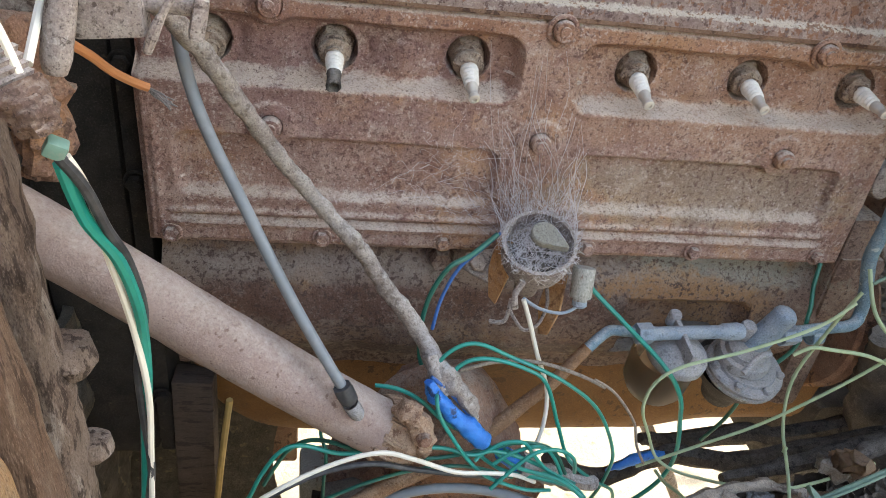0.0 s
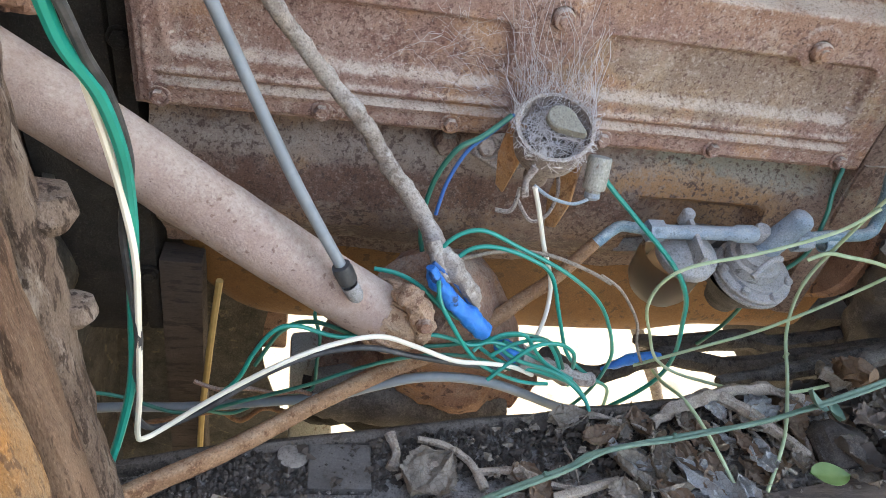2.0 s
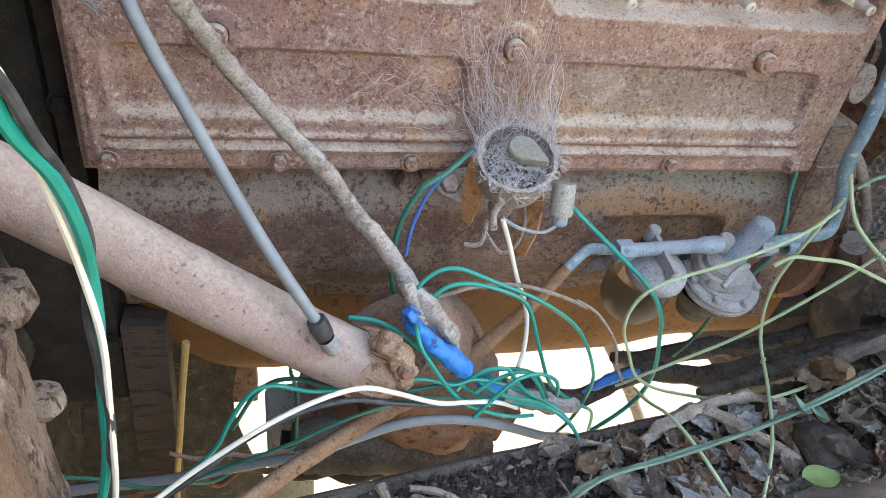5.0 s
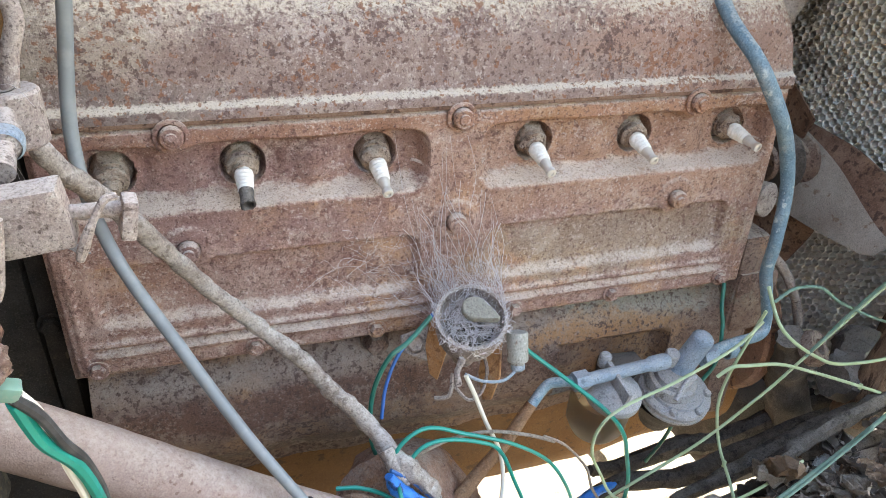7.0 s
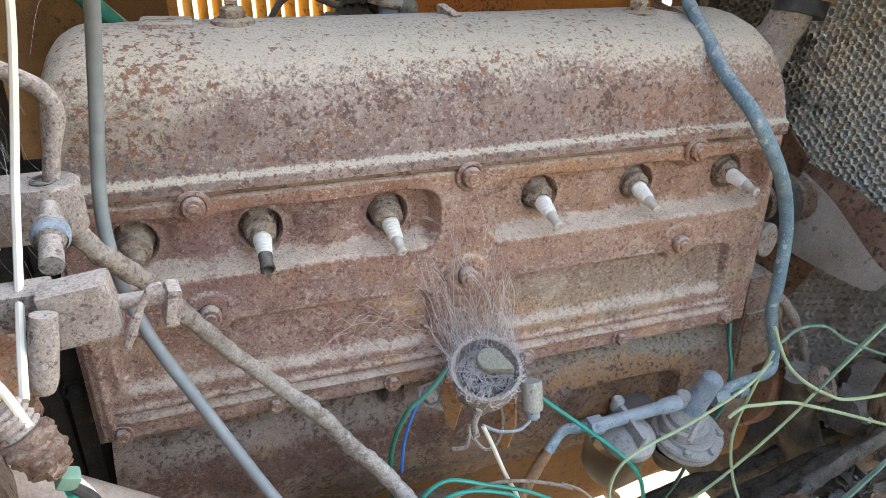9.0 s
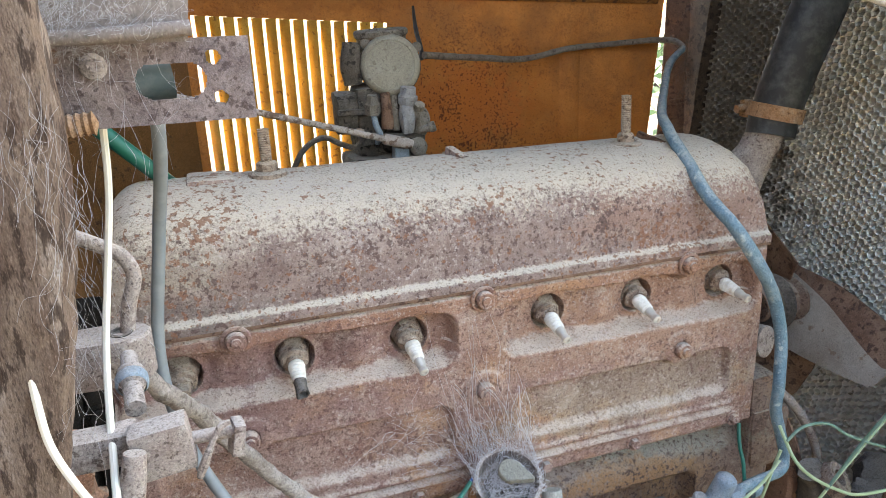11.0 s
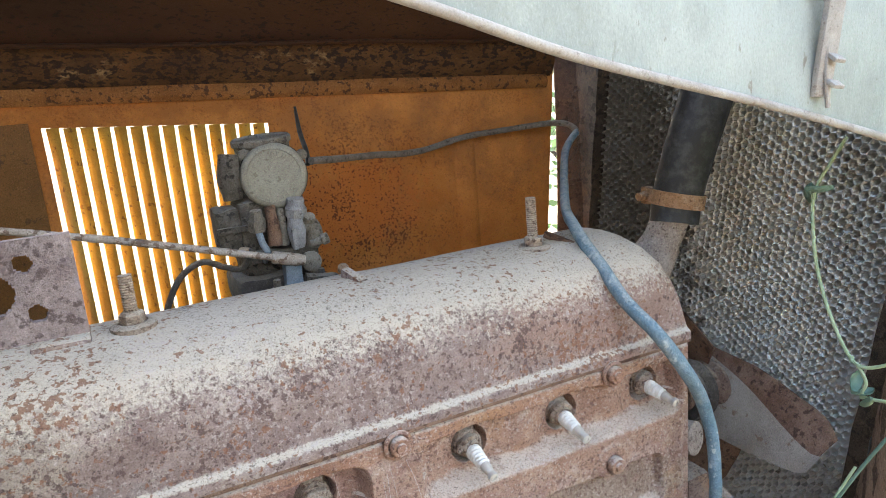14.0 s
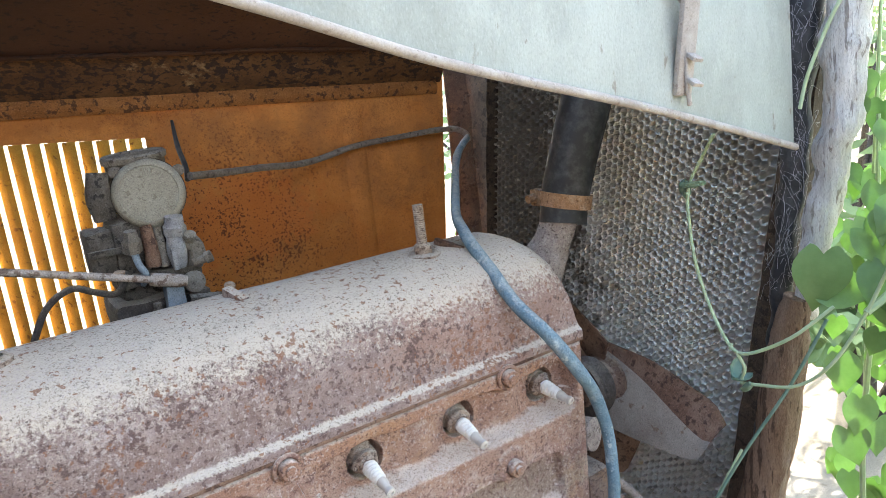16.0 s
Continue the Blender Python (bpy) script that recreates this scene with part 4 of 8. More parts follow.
# ---- fuel pump ----
pump = thing("fuel_pump", (0.2, -0.05, 0.80), "oxidised grey fuel pump with a clouded glass sediment bowl", "fuel pump")
FA = Vector((0.0, -0.24, 0.97)).normalized()
part("lid", lathe([(0.0, 0.011), (0.010, 0.011), (0.018, 0.0085), (0.0235, 0.004), (0.0265, 0.002), (0.027, 0.0), (0.027, -0.005), (0.0245, -0.008), (0, -0.008)], (0.145, -0.060, 0.843), FA, 36), M_CAST, pump)
part("rib", box((0.1405, -0.083, 0.837), (0.1455, -0.043, 0.867), 0.0018, rot=Euler((0.3, 0, 0.1)).to_matrix()), M_CAST, pump)
part("glass_bowl", lathe([(0.029, 0.0), (0.030, -0.008), (0.029, -0.034), (0.024, -0.044), (0.012, -0.049), (0, -0.050), (0.0, -0.047), (0.011, -0.046), (0.022, -0.041), (0.0265, -0.033), (0.0275, -0.008), (0.0265, 0.0)], (0.140, -0.051, 0.833), (0, -0.15, 1), 32), M_GLASS, pump, "clouded brown glass bowl")
flange = part("flange", lathe([(0.0, 0.004), (0.0265, 0.004), (0.0275, 0.0015), (0.034, 0.001), (0.0355, -0.001), (0.035, -0.004), (0.0335, -0.0045), (0.0335, -0.006), (0.0355, -0.0065), (0.0352, -0.010), (0.033, -0.012), (0.0, -0.012)], (0.220, -0.055, 0.825), FA, 40), M_CAST, pump)
part("dome", lathe([(0.0, 0.020), (0.012, 0.0195), (0.018, 0.017), (0.0195, 0.012), (0.0235, 0.011), (0.025, 0.008), (0.0255, 0.002)], (0.216, -0.050, 0.829), FA, 32), M_CAST, pump)
part("lower_body", lathe([(0.038, 0.0), (0.034, -0.010), (0.020, -0.030), (0.016, -0.045), (0, -0.045)], (0.219, -0.046, 0.815), FA, 28), M_DARKIRON, pump)
for k in range(7):
    a = k * 2 * math.pi / 7 + 0.5
    mm = frame_on((0.220, -0.055, 0.825), FA)
    q = mm @ Vector((0.0308 * math.cos(a), 0.0308 * math.sin(a), 0.001))
    part("screw", lathe([(0.0042, 0.0), (0.0042, 0.0025), (0.003, 0.004), (0, 0.004)], q, FA, 10), M_CAST, flange)
part("rib", tube([(0.196, -0.085, 0.842), (0.212, -0.076, 0.853), (0.228, -0.068, 0.850)], 0.0028, 8), M_CAST, pump)
part("crossbar", lathe([(0.0, 0.0), (0.0065, 0.0), (0.0072, 0.004), (0.0062, 0.008), (0.0062, 0.07), (0.0078, 0.074), (0.0080, 0.088), (0.0065, 0.092), (0, 0.092)], (0.110, -0.060, 0.864), (1, 0.05, 0.015), 20), M_CASTB, pump)
part("inlet_nut", lathe([(0, 0), (0.0095, 0), (0.0095, 0.014), (0, 0.014)], (0.100, -0.060, 0.864), (1, 0.05, 0.01), 6), M_CASTB, pump)
part("post", lathe([(0.006, 0), (0.006, 0.012), (0.0045, 0.014), (0, 0.015)], (0.141, -0.041, 0.862), (0, -0.2, 1), 12), M_CAST, pump)
part("post", lathe([(0.0075, 0), (0.0075, 0.014), (0.006, 0.016), (0, 0.016)], (0.212, -0.045, 0.853), (0, -0.3, 1), 12), M_CAST, pump)
part("neck", lathe([(0.014, -0.012), (0.0115, 0.0), (0.0108, 0.032), (0.0112, 0.035), (0.0098, 0.039), (0.006, 0.042), (0, 0.043)], (0.2255, -0.050, 0.850), (0.35, -0.12, 0.93), 22), M_CASTB, pump)
part("arm", box((0.180, -0.03, 0.785), (0.225, 0.030, 0.815), 0.006), M_DARKIRON, pump)
part("outlet_nut", lathe([(0, 0), (0.0095, 0), (0.0095, 0.018), (0, 0.018)], (0.243, -0.052, 0.858), (1, 0.15, 0.0), 6), M_CASTB, pump)

# fuel pipe from the pump over the engine and across to the carburettor
hose = thing("fuel_hose", (0.25, 0.0, 1.16), "weathered blue-grey hose bent over the engine", "hose")
part("hose_body", tube([(0.2495, -0.0507, 0.8603), (0.2830, -0.0436, 0.8605), (0.3180, -0.0430, 0.8654), (0.3290, -0.0360, 0.8754), (0.3245, -0.0348, 0.8974), (0.3110, -0.0357, 0.9356), (0.3063, -0.0400, 0.9704), (0.3069, -0.0351, 1.0207), (0.2940, -0.0343, 1.0636), (0.2699, -0.0400, 1.0990), (0.2430, -0.0311, 1.1413), (0.2315, -0.0040, 1.1674), (0.2338, 0.0331, 1.1945), (0.2376, 0.0638, 1.2130), (0.2465, 0.0876, 1.2226), (0.2666, 0.1255, 1.2300), (0.3245, 0.2041, 1.2456), (0.3866, 0.2806, 1.2713), (0.4400, 0.3260, 1.2872)],
     [0.0055] * 4 + [0.0060] * 4 + [0.0066] * 3 + [0.0062] * 3 + [0.0058, 0.0055, 0.005, 0.005, 0.0046], 14, wob=0.0004), M_PIPE, hose)
part("ferrule", lathe([(0.006, -0.006), (0.0078, -0.006), (0.0078, 0.006), (0.006, 0.006)], (0.285, -0.045, 0.853), (1, 0.1, 0), 14), M_PIPE, hose)
solo("carburettor_pipe", tube([(0.438, 0.322, 1.2855), (0.446, 0.337, 1.291), (0.446, 0.36, 1.298), (0.425, 0.382, 1.299), (0.36, 0.395, 1.296), (0.30, 0.400, 1.293), (0.225, 0.39, 1.283), (0.15, 0.36, 1.289), (0.09, 0.315, 1.295), (0.045, 0.285, 1.300)], [0.0044, 0.0044, 0.0042, 0.004, 0.004, 0.0042, 0.0042, 0.0042, 0.0042, 0.0042], 12, wob=0.0005), M_GREYPIPE, "thin dusty grey-brown pipe to the carburettor", "pipe")
solo("fuel_inlet_pipe", tube([(0.104, -0.057, 0.8625), (0.090, -0.055, 0.8625), (0.080, -0.053, 0.8615), (0.072, -0.055, 0.857), (0.060, -0.062, 0.850), (0.056, -0.064, 0.848)], 0.0048, 12), M_PIPE, "blue-grey metal fuel pipe with an elbow", "pipe")

# ---- truck body round the engine ----
def yfar(x):
    return 0.450 - 0.12 * x


def hinge_z(x):
    return 1.388 - 0.05 * x


SLOTS = [-0.2085 + 0.0178 * i for i in range(15)]
SW = 0.0052
side_panel = thing("hood_side_panel", (0.05, 0.45, 0.93), "orange rusted hood side panel with upright louvre slots", "hood panel")


def slot_top(x):
    return 1.357 - 0.075 * (x + 0.2)


def far_point(x, z, out=0.0):
    q = Vector((x, yfar(x) + out, z))
    q.y += 0.0018 * noise.noise(q * 9)
    return q


def right_edge(z):
    return 0.436 + 0.09 * (z - 1.15)


ZB = 0.93
xl, xr = SLOTS[0] - SW / 2, SLOTS[-1] + SW / 2
T = 0.0012
part("panel", sheet(10, 20, lambda u, v: far_point(-0.43 + (xl + 0.43) * u, ZB + (hinge_z(0) - ZB) * v), T, (0, 1, 0)), M_ORANGE, side_panel)
part("panel", sheet(30, 30, lambda u, v: far_point(xr + (right_edge(ZB + (hinge_z(0.3) - ZB) * v) - xr) * u, ZB + (hinge_z(0.3) - ZB) * v), T, (0, 1, 0)), M_ORANGE, side_panel)
part("panel", sheet(40, 3, lambda u, v: far_point(xl + (xr - xl) * u, slot_top(xl + (xr - xl) * u) + (hinge_z(0.0) - slot_top(xl + (xr - xl) * u)) * v), T, (0, 1, 0)), M_ORANGE, side_panel)
part("panel", sheet(40, 4, lambda u, v: far_point(xl + (xr - xl) * u, ZB + (1.00 - ZB) * v), T, (0, 1, 0)), M_ORANGE, side_panel)
for a, b in zip(SLOTS, SLOTS[1:]):
    x0, x1 = a + SW / 2, b - SW / 2

    def fin(u, v, x0=x0, x1=x1):
        z = 1.00 + (slot_top((x0 + x1) / 2) - 1.00) * v
        taper = smooth01(0.0, 0.02, slot_top(x0) - z)
        x = x0 + (x1 - x0) * u - 0.0012 * (1 - taper) * (0.5 - u)
        return far_point(x, z, 0.0105 * (1 - u) * taper - 0.001 * math.sin(u * math.pi) * taper)
    part("louvre", sheet(6, 10, fin, T, (0, 1, 0)), M_GOLD, side_panel)
# added darker sheet in place of the shade on the panel left of the slots
part("shade_sheet", sheet(8, 20, lambda u, v: far_point(-0.43 + 0.207 * u, 0.95 + 0.415 * v, -0.006 - 0.004 * math.sin(u * 3.1)), T, (0, 1, 0)), M_PAN, side_panel, "added brown sheet standing in for shade beside the louvres")
# pressed upright band near the front
part("band", sheet(6, 12, lambda u, v: far_point(0.292 + 0.032 * u, 0.95 + 0.392 * v, -0.005 * math.sin(u * math.pi) ** 0.5 * smooth01(1.0, 0.94, v)), T, (0, 1, 0)), M_ORANGE, side_panel)
part("hinge", sheet(60, 4, lambda u, v: far_point(-0.43 + 0.872 * u, hinge_z(-0.43 + 0.872 * u) - 0.016 + 0.020 * v, -0.003 - 0.005 * math.sin(v * math.pi) + 0.001 * noise.noise(Vector((u * 60, 0, 0)))), T, (0, 1, 0)), M_HINGE, side_panel, "rusty piano hinge strip")

solo("radiator_baffle", sheet(8, 30, lambda u, v: Vector((0.4635 + 0.14 * smooth01(0.9, 1.3, 0.55 + 0.98 * v) * 0.12 + 0.10 * u, 0.425 - 0.03 * u + 0.003 * noise.noise(Vector((u * 4, v * 9, 2))), 0.55 + 0.98 * v)), 0.002, (0, 1, 0)), M_RADFRAME, "dark rusty baffle between side panel and radiator", "panel")
hood_top = thing("engine_hood", (0.0, 0.2, 1.5), "dark brown rusty underside of the hood, shade and bounce in its colour", "hood panel")
HP = [(0.0, 0.0), (-0.012, 0.022), (-0.014, 0.040), (-0.026, 0.050), (-0.05, 0.085), (-0.10, 0.135), (-0.16, 0.170), (-0.24, 0.198), (-0.33, 0.22), (-0.42, 0.232), (-0.51, 0.236)]


def hood_reach(u):
    """How far the hood's inner edge reaches over the engine; an unseen tongue is added to keep sun off the rotten post.
    """
    return 8 + 1.6 * smooth01(0.44, 0.58, u) * smooth01(0.88, 0.76, u)


def hood_f(u, v):
    x = -0.43 + (0.881 + 0.08 * smooth01(0.40, 0.62, v)) * u
    k = v * hood_reach(u)
    i = min(int(k), len(HP) - 2)
    dy = HP[i][0] + (HP[i + 1][0] - HP[i][0]) * (k - i)
    dz = HP[i][1] + (HP[i + 1][1] - HP[i][1]) * (k - i)
    q = Vector((x, yfar(x) + dy, hinge_z(x) + 0.001 + dz))
    return q + Vector((0, 0, 0.002 * noise.noise(q * 8)))


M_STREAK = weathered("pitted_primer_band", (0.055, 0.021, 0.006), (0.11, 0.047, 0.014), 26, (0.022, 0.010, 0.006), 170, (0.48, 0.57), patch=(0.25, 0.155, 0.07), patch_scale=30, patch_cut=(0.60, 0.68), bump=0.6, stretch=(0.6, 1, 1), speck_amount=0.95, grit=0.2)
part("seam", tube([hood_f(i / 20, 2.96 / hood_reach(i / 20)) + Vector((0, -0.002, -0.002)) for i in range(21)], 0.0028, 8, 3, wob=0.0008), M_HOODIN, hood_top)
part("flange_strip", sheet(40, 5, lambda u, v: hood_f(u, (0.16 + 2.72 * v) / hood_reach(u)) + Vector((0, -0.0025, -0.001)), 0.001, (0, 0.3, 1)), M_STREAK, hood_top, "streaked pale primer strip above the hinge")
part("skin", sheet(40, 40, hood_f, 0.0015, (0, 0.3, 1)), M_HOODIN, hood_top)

# the near half of the hood, hanging with its lower edge aslant
near_hood = thing("hood_flap", (0.1, -0.16, 1.36), "pale green-grey painted hood flap with a rusty rolled edge", "hood panel")
EDGE = [(-0.34, -0.205, 1.492), (-0.20, -0.195, 1.456), (-0.041, -0.180, 1.411), (0.066, -0.166, 1.380), (0.216, -0.155, 1.344), (0.330, -0.149, 1.314), (0.436, -0.145, 1.284)]
eline = catmull(EDGE, 8)


def flap_f(u, v):
    k = u * (len(eline) - 1)
    i = min(int(k), len(eline) - 2)
    e = eline[i].lerp(eline[i + 1], k - i)
    h = 1.56 - e.z
    q = Vector((e.x - 0.004 * v, e.y + 0.02 * v * v, e.z + h * v))
    return q + Vector((0, 0.002 * noise.noise(q * 7), 0))


part("skin", sheet(48, 16, flap_f, 0.0015, (0, 1, 0)), M_PALE, near_hood)
part("rolled_edge", tube([(x, y - 0.002, z - 0.001) for x, y, z in EDGE], 0.0030, 10), M_RUSTEDGE, near_hood, "rusty rolled edge")
strap = part("strap", box((0.270, -0.161, 1.342), (0.287, -0.156, 1.45), 0.002, rot=Euler((0.10, 0.05, 0)).to_matrix(), cuts=2, rough_by=0.0006), M_RUSTEDGE, near_hood, "rusty latch strap")
for hz in (1.349, 1.366):
    part("hook", box((0.273, -0.166, hz), (0.2845, -0.158, hz + 0.003), 0.001, rot=Euler((0.6, 0.15, 0)).to_matrix()), M_RUSTEDGE, strap)
part("strap_bend", tube([(0.278, -0.158, 1.335), (0.274, -0.158, 1.365), (0.276, -0.157, 1.40), (0.264, -0.156, 1.415), (0.262, -0.154, 1.44)], 0.0018, 8), M_RUSTEDGE, near_hood)

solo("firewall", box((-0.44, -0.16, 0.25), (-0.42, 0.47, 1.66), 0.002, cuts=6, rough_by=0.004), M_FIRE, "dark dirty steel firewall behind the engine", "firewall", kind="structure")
# bell housing added as filler, near black for the shade in this gap
bell = thing("bell_housing", (-0.37, 0.16, 0.60), "near-black bell housing added to fill the dark gap behind the engine", "bell housing")
part("body", box((-0.42, 0.045, 0.60), (-0.335, 0.30, 1.06), 0.02, cuts=3, rough_by=0.004), M_NEARBLACK, bell)
part("flange", box((-0.334, 0.035, 0.62), (-0.318, 0.30, 1.08), 0.004, cuts=2, rough_by=0.001), M_NEARBLACK, bell)
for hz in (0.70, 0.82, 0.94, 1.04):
    bolt((-0.326, 0.034, hz), (0, -1, 0), 0.007, 0.006, 0.010, M_NEARBLACK, bell, False)
solo("far_inner_fender", sheet(20, 8, lambda u, v: Vector((-0.43 + 0.90 * u, yfar(-0.43 + 0.90 * u) + 0.012 + 0.004 * math.sin(u * 9), 0.40 + 0.545 * v)), 0.002, (0, 1, 0)), M_FANBACK, "brown rusty inner fender beyond the engine", "fender")
solo("cab_side", box((-0.51, -0.75, 0.2), (-0.47, -0.165, 1.75), 0.01, cuts=3, rough_by=0.004), M_BROWNWOOD, "dark brown cab side behind the posts", "cab")
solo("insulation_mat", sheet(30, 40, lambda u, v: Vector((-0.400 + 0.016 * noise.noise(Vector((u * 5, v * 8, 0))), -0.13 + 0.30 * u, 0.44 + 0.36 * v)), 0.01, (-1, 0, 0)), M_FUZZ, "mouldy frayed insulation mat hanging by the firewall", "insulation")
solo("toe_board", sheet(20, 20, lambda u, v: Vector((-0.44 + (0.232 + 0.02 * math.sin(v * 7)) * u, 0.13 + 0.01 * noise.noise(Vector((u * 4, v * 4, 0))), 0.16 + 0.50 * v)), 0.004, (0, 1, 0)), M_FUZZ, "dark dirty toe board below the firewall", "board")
solo("chassis_rail", box((-0.6, 0.16, 0.46), (-0.20, 0.20, 0.60), 0.004, rough_by=0.002), M_FANBACK, "brown rusty chassis rail below the engine", "chassis rail")
solo("cross_member", box((0.44, 0.06, 0.50), (0.62, 0.40, 0.66), 0.012, cuts=3, rough_by=0.006), M_DARKIRON, "dark dirty cross member under the radiator", "cross member")
solo("dark_plank", box((-0.325, 0.03, 0.10), (-0.285, 0.06, 0.72), 0.003, rot=Euler((0, 0.03, 0)).to_matrix()), M_BROWNWOOD, "dark wooden plank standing below the firewall", "plank")
solo("yellow_cane", tube([(-0.257, 0.012, 0.715), (-0.272, 0.014, 0.60), (-0.290, 0.018, 0.42), (-0.31, 0.02, -0.02)], 0.0035, 8), M_YELLOW, "thin yellow cane leaning under the engine", "cane")

# ---- radiator ----
radiator = thing("radiator", (0.53, 0.15, 0.62), "dusty honeycomb radiator core in a dark frame", "radiator")
LEAN_R = 0.15


def rad(y, z, x=0.53):
    """A place on the leaning radiator: y across from its middle, z up."""
    return Vector((x, 0.148 - LEAN_R * (z - 1.24) + y, z))


def honeycomb():
    verts, faces = [], []
    p = 0.0106
    r = p / math.sqrt(3)
    n = 0
    cols = int(0.47 / (1.5 * r))
    for i in range(cols + 1):
        y = -0.235 + i * 1.5 * r
        k = 0
        z = 0.66 + (p / 2 if i % 2 else 0)
        while z < 1.47:
            jit = 0.0006
            c = (y + random.uniform(-jit, jit), z + random.uniform(-jit, jit))
            base = len(verts)
            for rr, dx in ((r * 1.0, 0.0), (r * 0.83, 0.0022), (r * 0.78, 0.034)):
                for a in range(6):
                    t = a * math.pi / 3
                    q = rad((y if rr > r * 0.99 else c[0]) + rr * math.cos(t), (z if rr > r * 0.99 else c[1]) + rr * math.sin(t), 0.53 + dx)
                    verts.append(q)
            for ring in (0, 6):
                for a in range(6):
                    b = (a + 1) % 6
                    faces.append((base + ring + a, base + ring + b, base + ring + 6 + b, base + ring + 6 + a))
            z += p
    me = bpy.data.meshes.new("core")
    me.from_pydata(verts, [], faces)
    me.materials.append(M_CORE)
    return me


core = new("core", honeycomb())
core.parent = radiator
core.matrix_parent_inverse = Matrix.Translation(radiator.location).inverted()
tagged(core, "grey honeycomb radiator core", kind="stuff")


def rad_bar(y0, y1, z0, z1, x0, x1, name, mat, label=""):
    def f(u, v):
        q = rad(y0 + (y1 - y0) * u, z0 + (z1 - z0) * v, x0)
        return q + Vector((0.003 * noise.noise(q * 30), 0.002 * noise.noise(q * 25 + Vector((3, 0, 0))), 0))
    return part(name, sheet(6, 40, f, x1 - x0, (1, 0, 0)), mat, radiator, label)


# added black sheet: darkens the open cells and stops sun coming through
rad_bar(-0.24, 0.24, 0.66, 1.48, 0.566, 0.569, "cell_shade_plate", M_COREBACK)
rad_bar(0.236, 0.305, 0.62, 1.50, 0.515, 0.56, "side_frame", M_RADFRAME)
rad_bar(-0.262, -0.236, 0.62, 1.50, 0.505, 0.57, "side_frame", M_RADFRAME)
rad_bar(-0.25, 0.25, 1.455, 1.56, 0.49, 0.60, "top_tank", M_RADFRAME)
rad_bar(-0.25, 0.25, 0.58, 0.675, 0.50, 0.59, "bottom_tank", M_RADFRAME)

hose = thing("radiator_hose", (0.41, 0.1, 1.2), "black rubber radiator hose held by a rusty clamp", "hose")
part("rubber", tube([(0.393, 0.098, 1.198), (0.400, 0.100, 1.225), (0.412, 0.096, 1.27), (0.430, 0.088, 1.33), (0.452, 0.080, 1.40), (0.475, 0.075, 1.47), (0.52, 0.075, 1.50)], [0.0265, 0.027, 0.0275, 0.028, 0.028, 0.028, 0.028], 24), M_RUBBER, hose)
CLA = Vector((0.2, -0.05, 0.97))
part("clamp", lathe([(0.0285, -0.008), (0.0305, -0.008), (0.0305, 0.008), (0.0285, 0.008), (0.0285, -0.008)], (0.400, 0.100, 1.224), CLA, 30), M_CLAMP, hose, "rusty band clamp")
part("clamp_lug", box((0.385, 0.122, 1.216), (0.397, 0.142, 1.236), 0.003), M_CLAMP, hose)
part("clamp_screw", lathe([(0, 0), (0.005, 0), (0.005, 0.03), (0, 0.03)], (0.375, 0.134, 1.226), (1, 0, 0.1), 10), M_CLAMP, hose)

# ---- fan ----
fan = thing("cooling_fan", (0.44, 0.095, 0.985), "dusty pressed-steel engine cooling fan with broad blades", "fan")
FC = Vector((0.445, 0.095, 0.992))
part("hub", lathe([(0, -0.05), (0.02, -0.05), (0.024, -0.04), (0.024, -0.005), (0.03, 0.0), (0.03, 0.004), (0.02, 0.008), (0, 0.008)], FC, (1, 0, 0), 28), M_BLOCK, fan)
part("pulley", lathe([(0, -0.045), (0.034, -0.045), (0.036, -0.04), (0.029, -0.032), (0.036, -0.024), (0.034, -0.02), (0, -0.02)], FC, (1, 0, 0), 32), M_DARKIRON, fan)
for k, ang in enumerate((0.0, 152.0, 212.0, 270.0)):
    turn = Matrix.Translation(FC) @ Matrix.Rotation(radians(-ang), 4, "X") @ Matrix.Translation(-FC)

    def fan_f(u, v, a0, a1, turn=turn, root=0.150 if k == 0 else 0.085):
        y = root - (root + 0.054) * u
        top = 1.030 - 0.016 * u - 0.020 * smooth01(0.45, 1.0, u)
        low = 0.938 - 0.006 * math.sin(u * math.pi)
        if u > 0.86:
            e = math.sqrt(max(0.0, 1 - ((u - 0.86) / 0.14) ** 2))
            mid = (top + low) / 2
            top, low = mid + (top - mid) * (0.25 + 0.75 * e), mid - (mid - low) * (0.25 + 0.75 * e)
        seam = 0.97 - 0.22 * u - 0.40 * u * u
        b0, b1 = (0.0, seam) if a0 < 0.3 else (seam, a1)
        z = low + (top - low) * (b0 + (b1 - b0) * v)
        s = (z - low) / max(top - low, 1e-4)
        return turn @ Vector((0.452 + 0.034 * (s - 0.5) - 0.006 * math.sin(s * math.pi), y, z))
    blade = part("blade", sheet(18, 8, lambda u, v: fan_f(u, v, 0.0, 0.58), 0.002, (1, 0, 0)), M_FAN if k == 0 else M_FANBACK, fan)
    part("web", sheet(18, 8, lambda u, v: fan_f(u, v, 0.58, 1.0), 0.002, (1, 0, 0)), M_FANBACK, blade, "rust-brown inner half of the blade")

# ---- lumps of bracket work low at the front ----
gen = thing("generator_bracket", (0.40, -0.02, 0.72), "dusty brown generator bracket low by the pulley", "bracket")
# arm and lump get the dark material to paint the black shadow down here
part("arm", tube([(0.375, -0.03, 0.845), (0.40, -0.02, 0.80), (0.415, -0.01, 0.76), (0.44, -0.01, 0.70)], [0.013, 0.018, 0.022, 0.026], 14, wob=0.006), M_DARKIRON, gen)
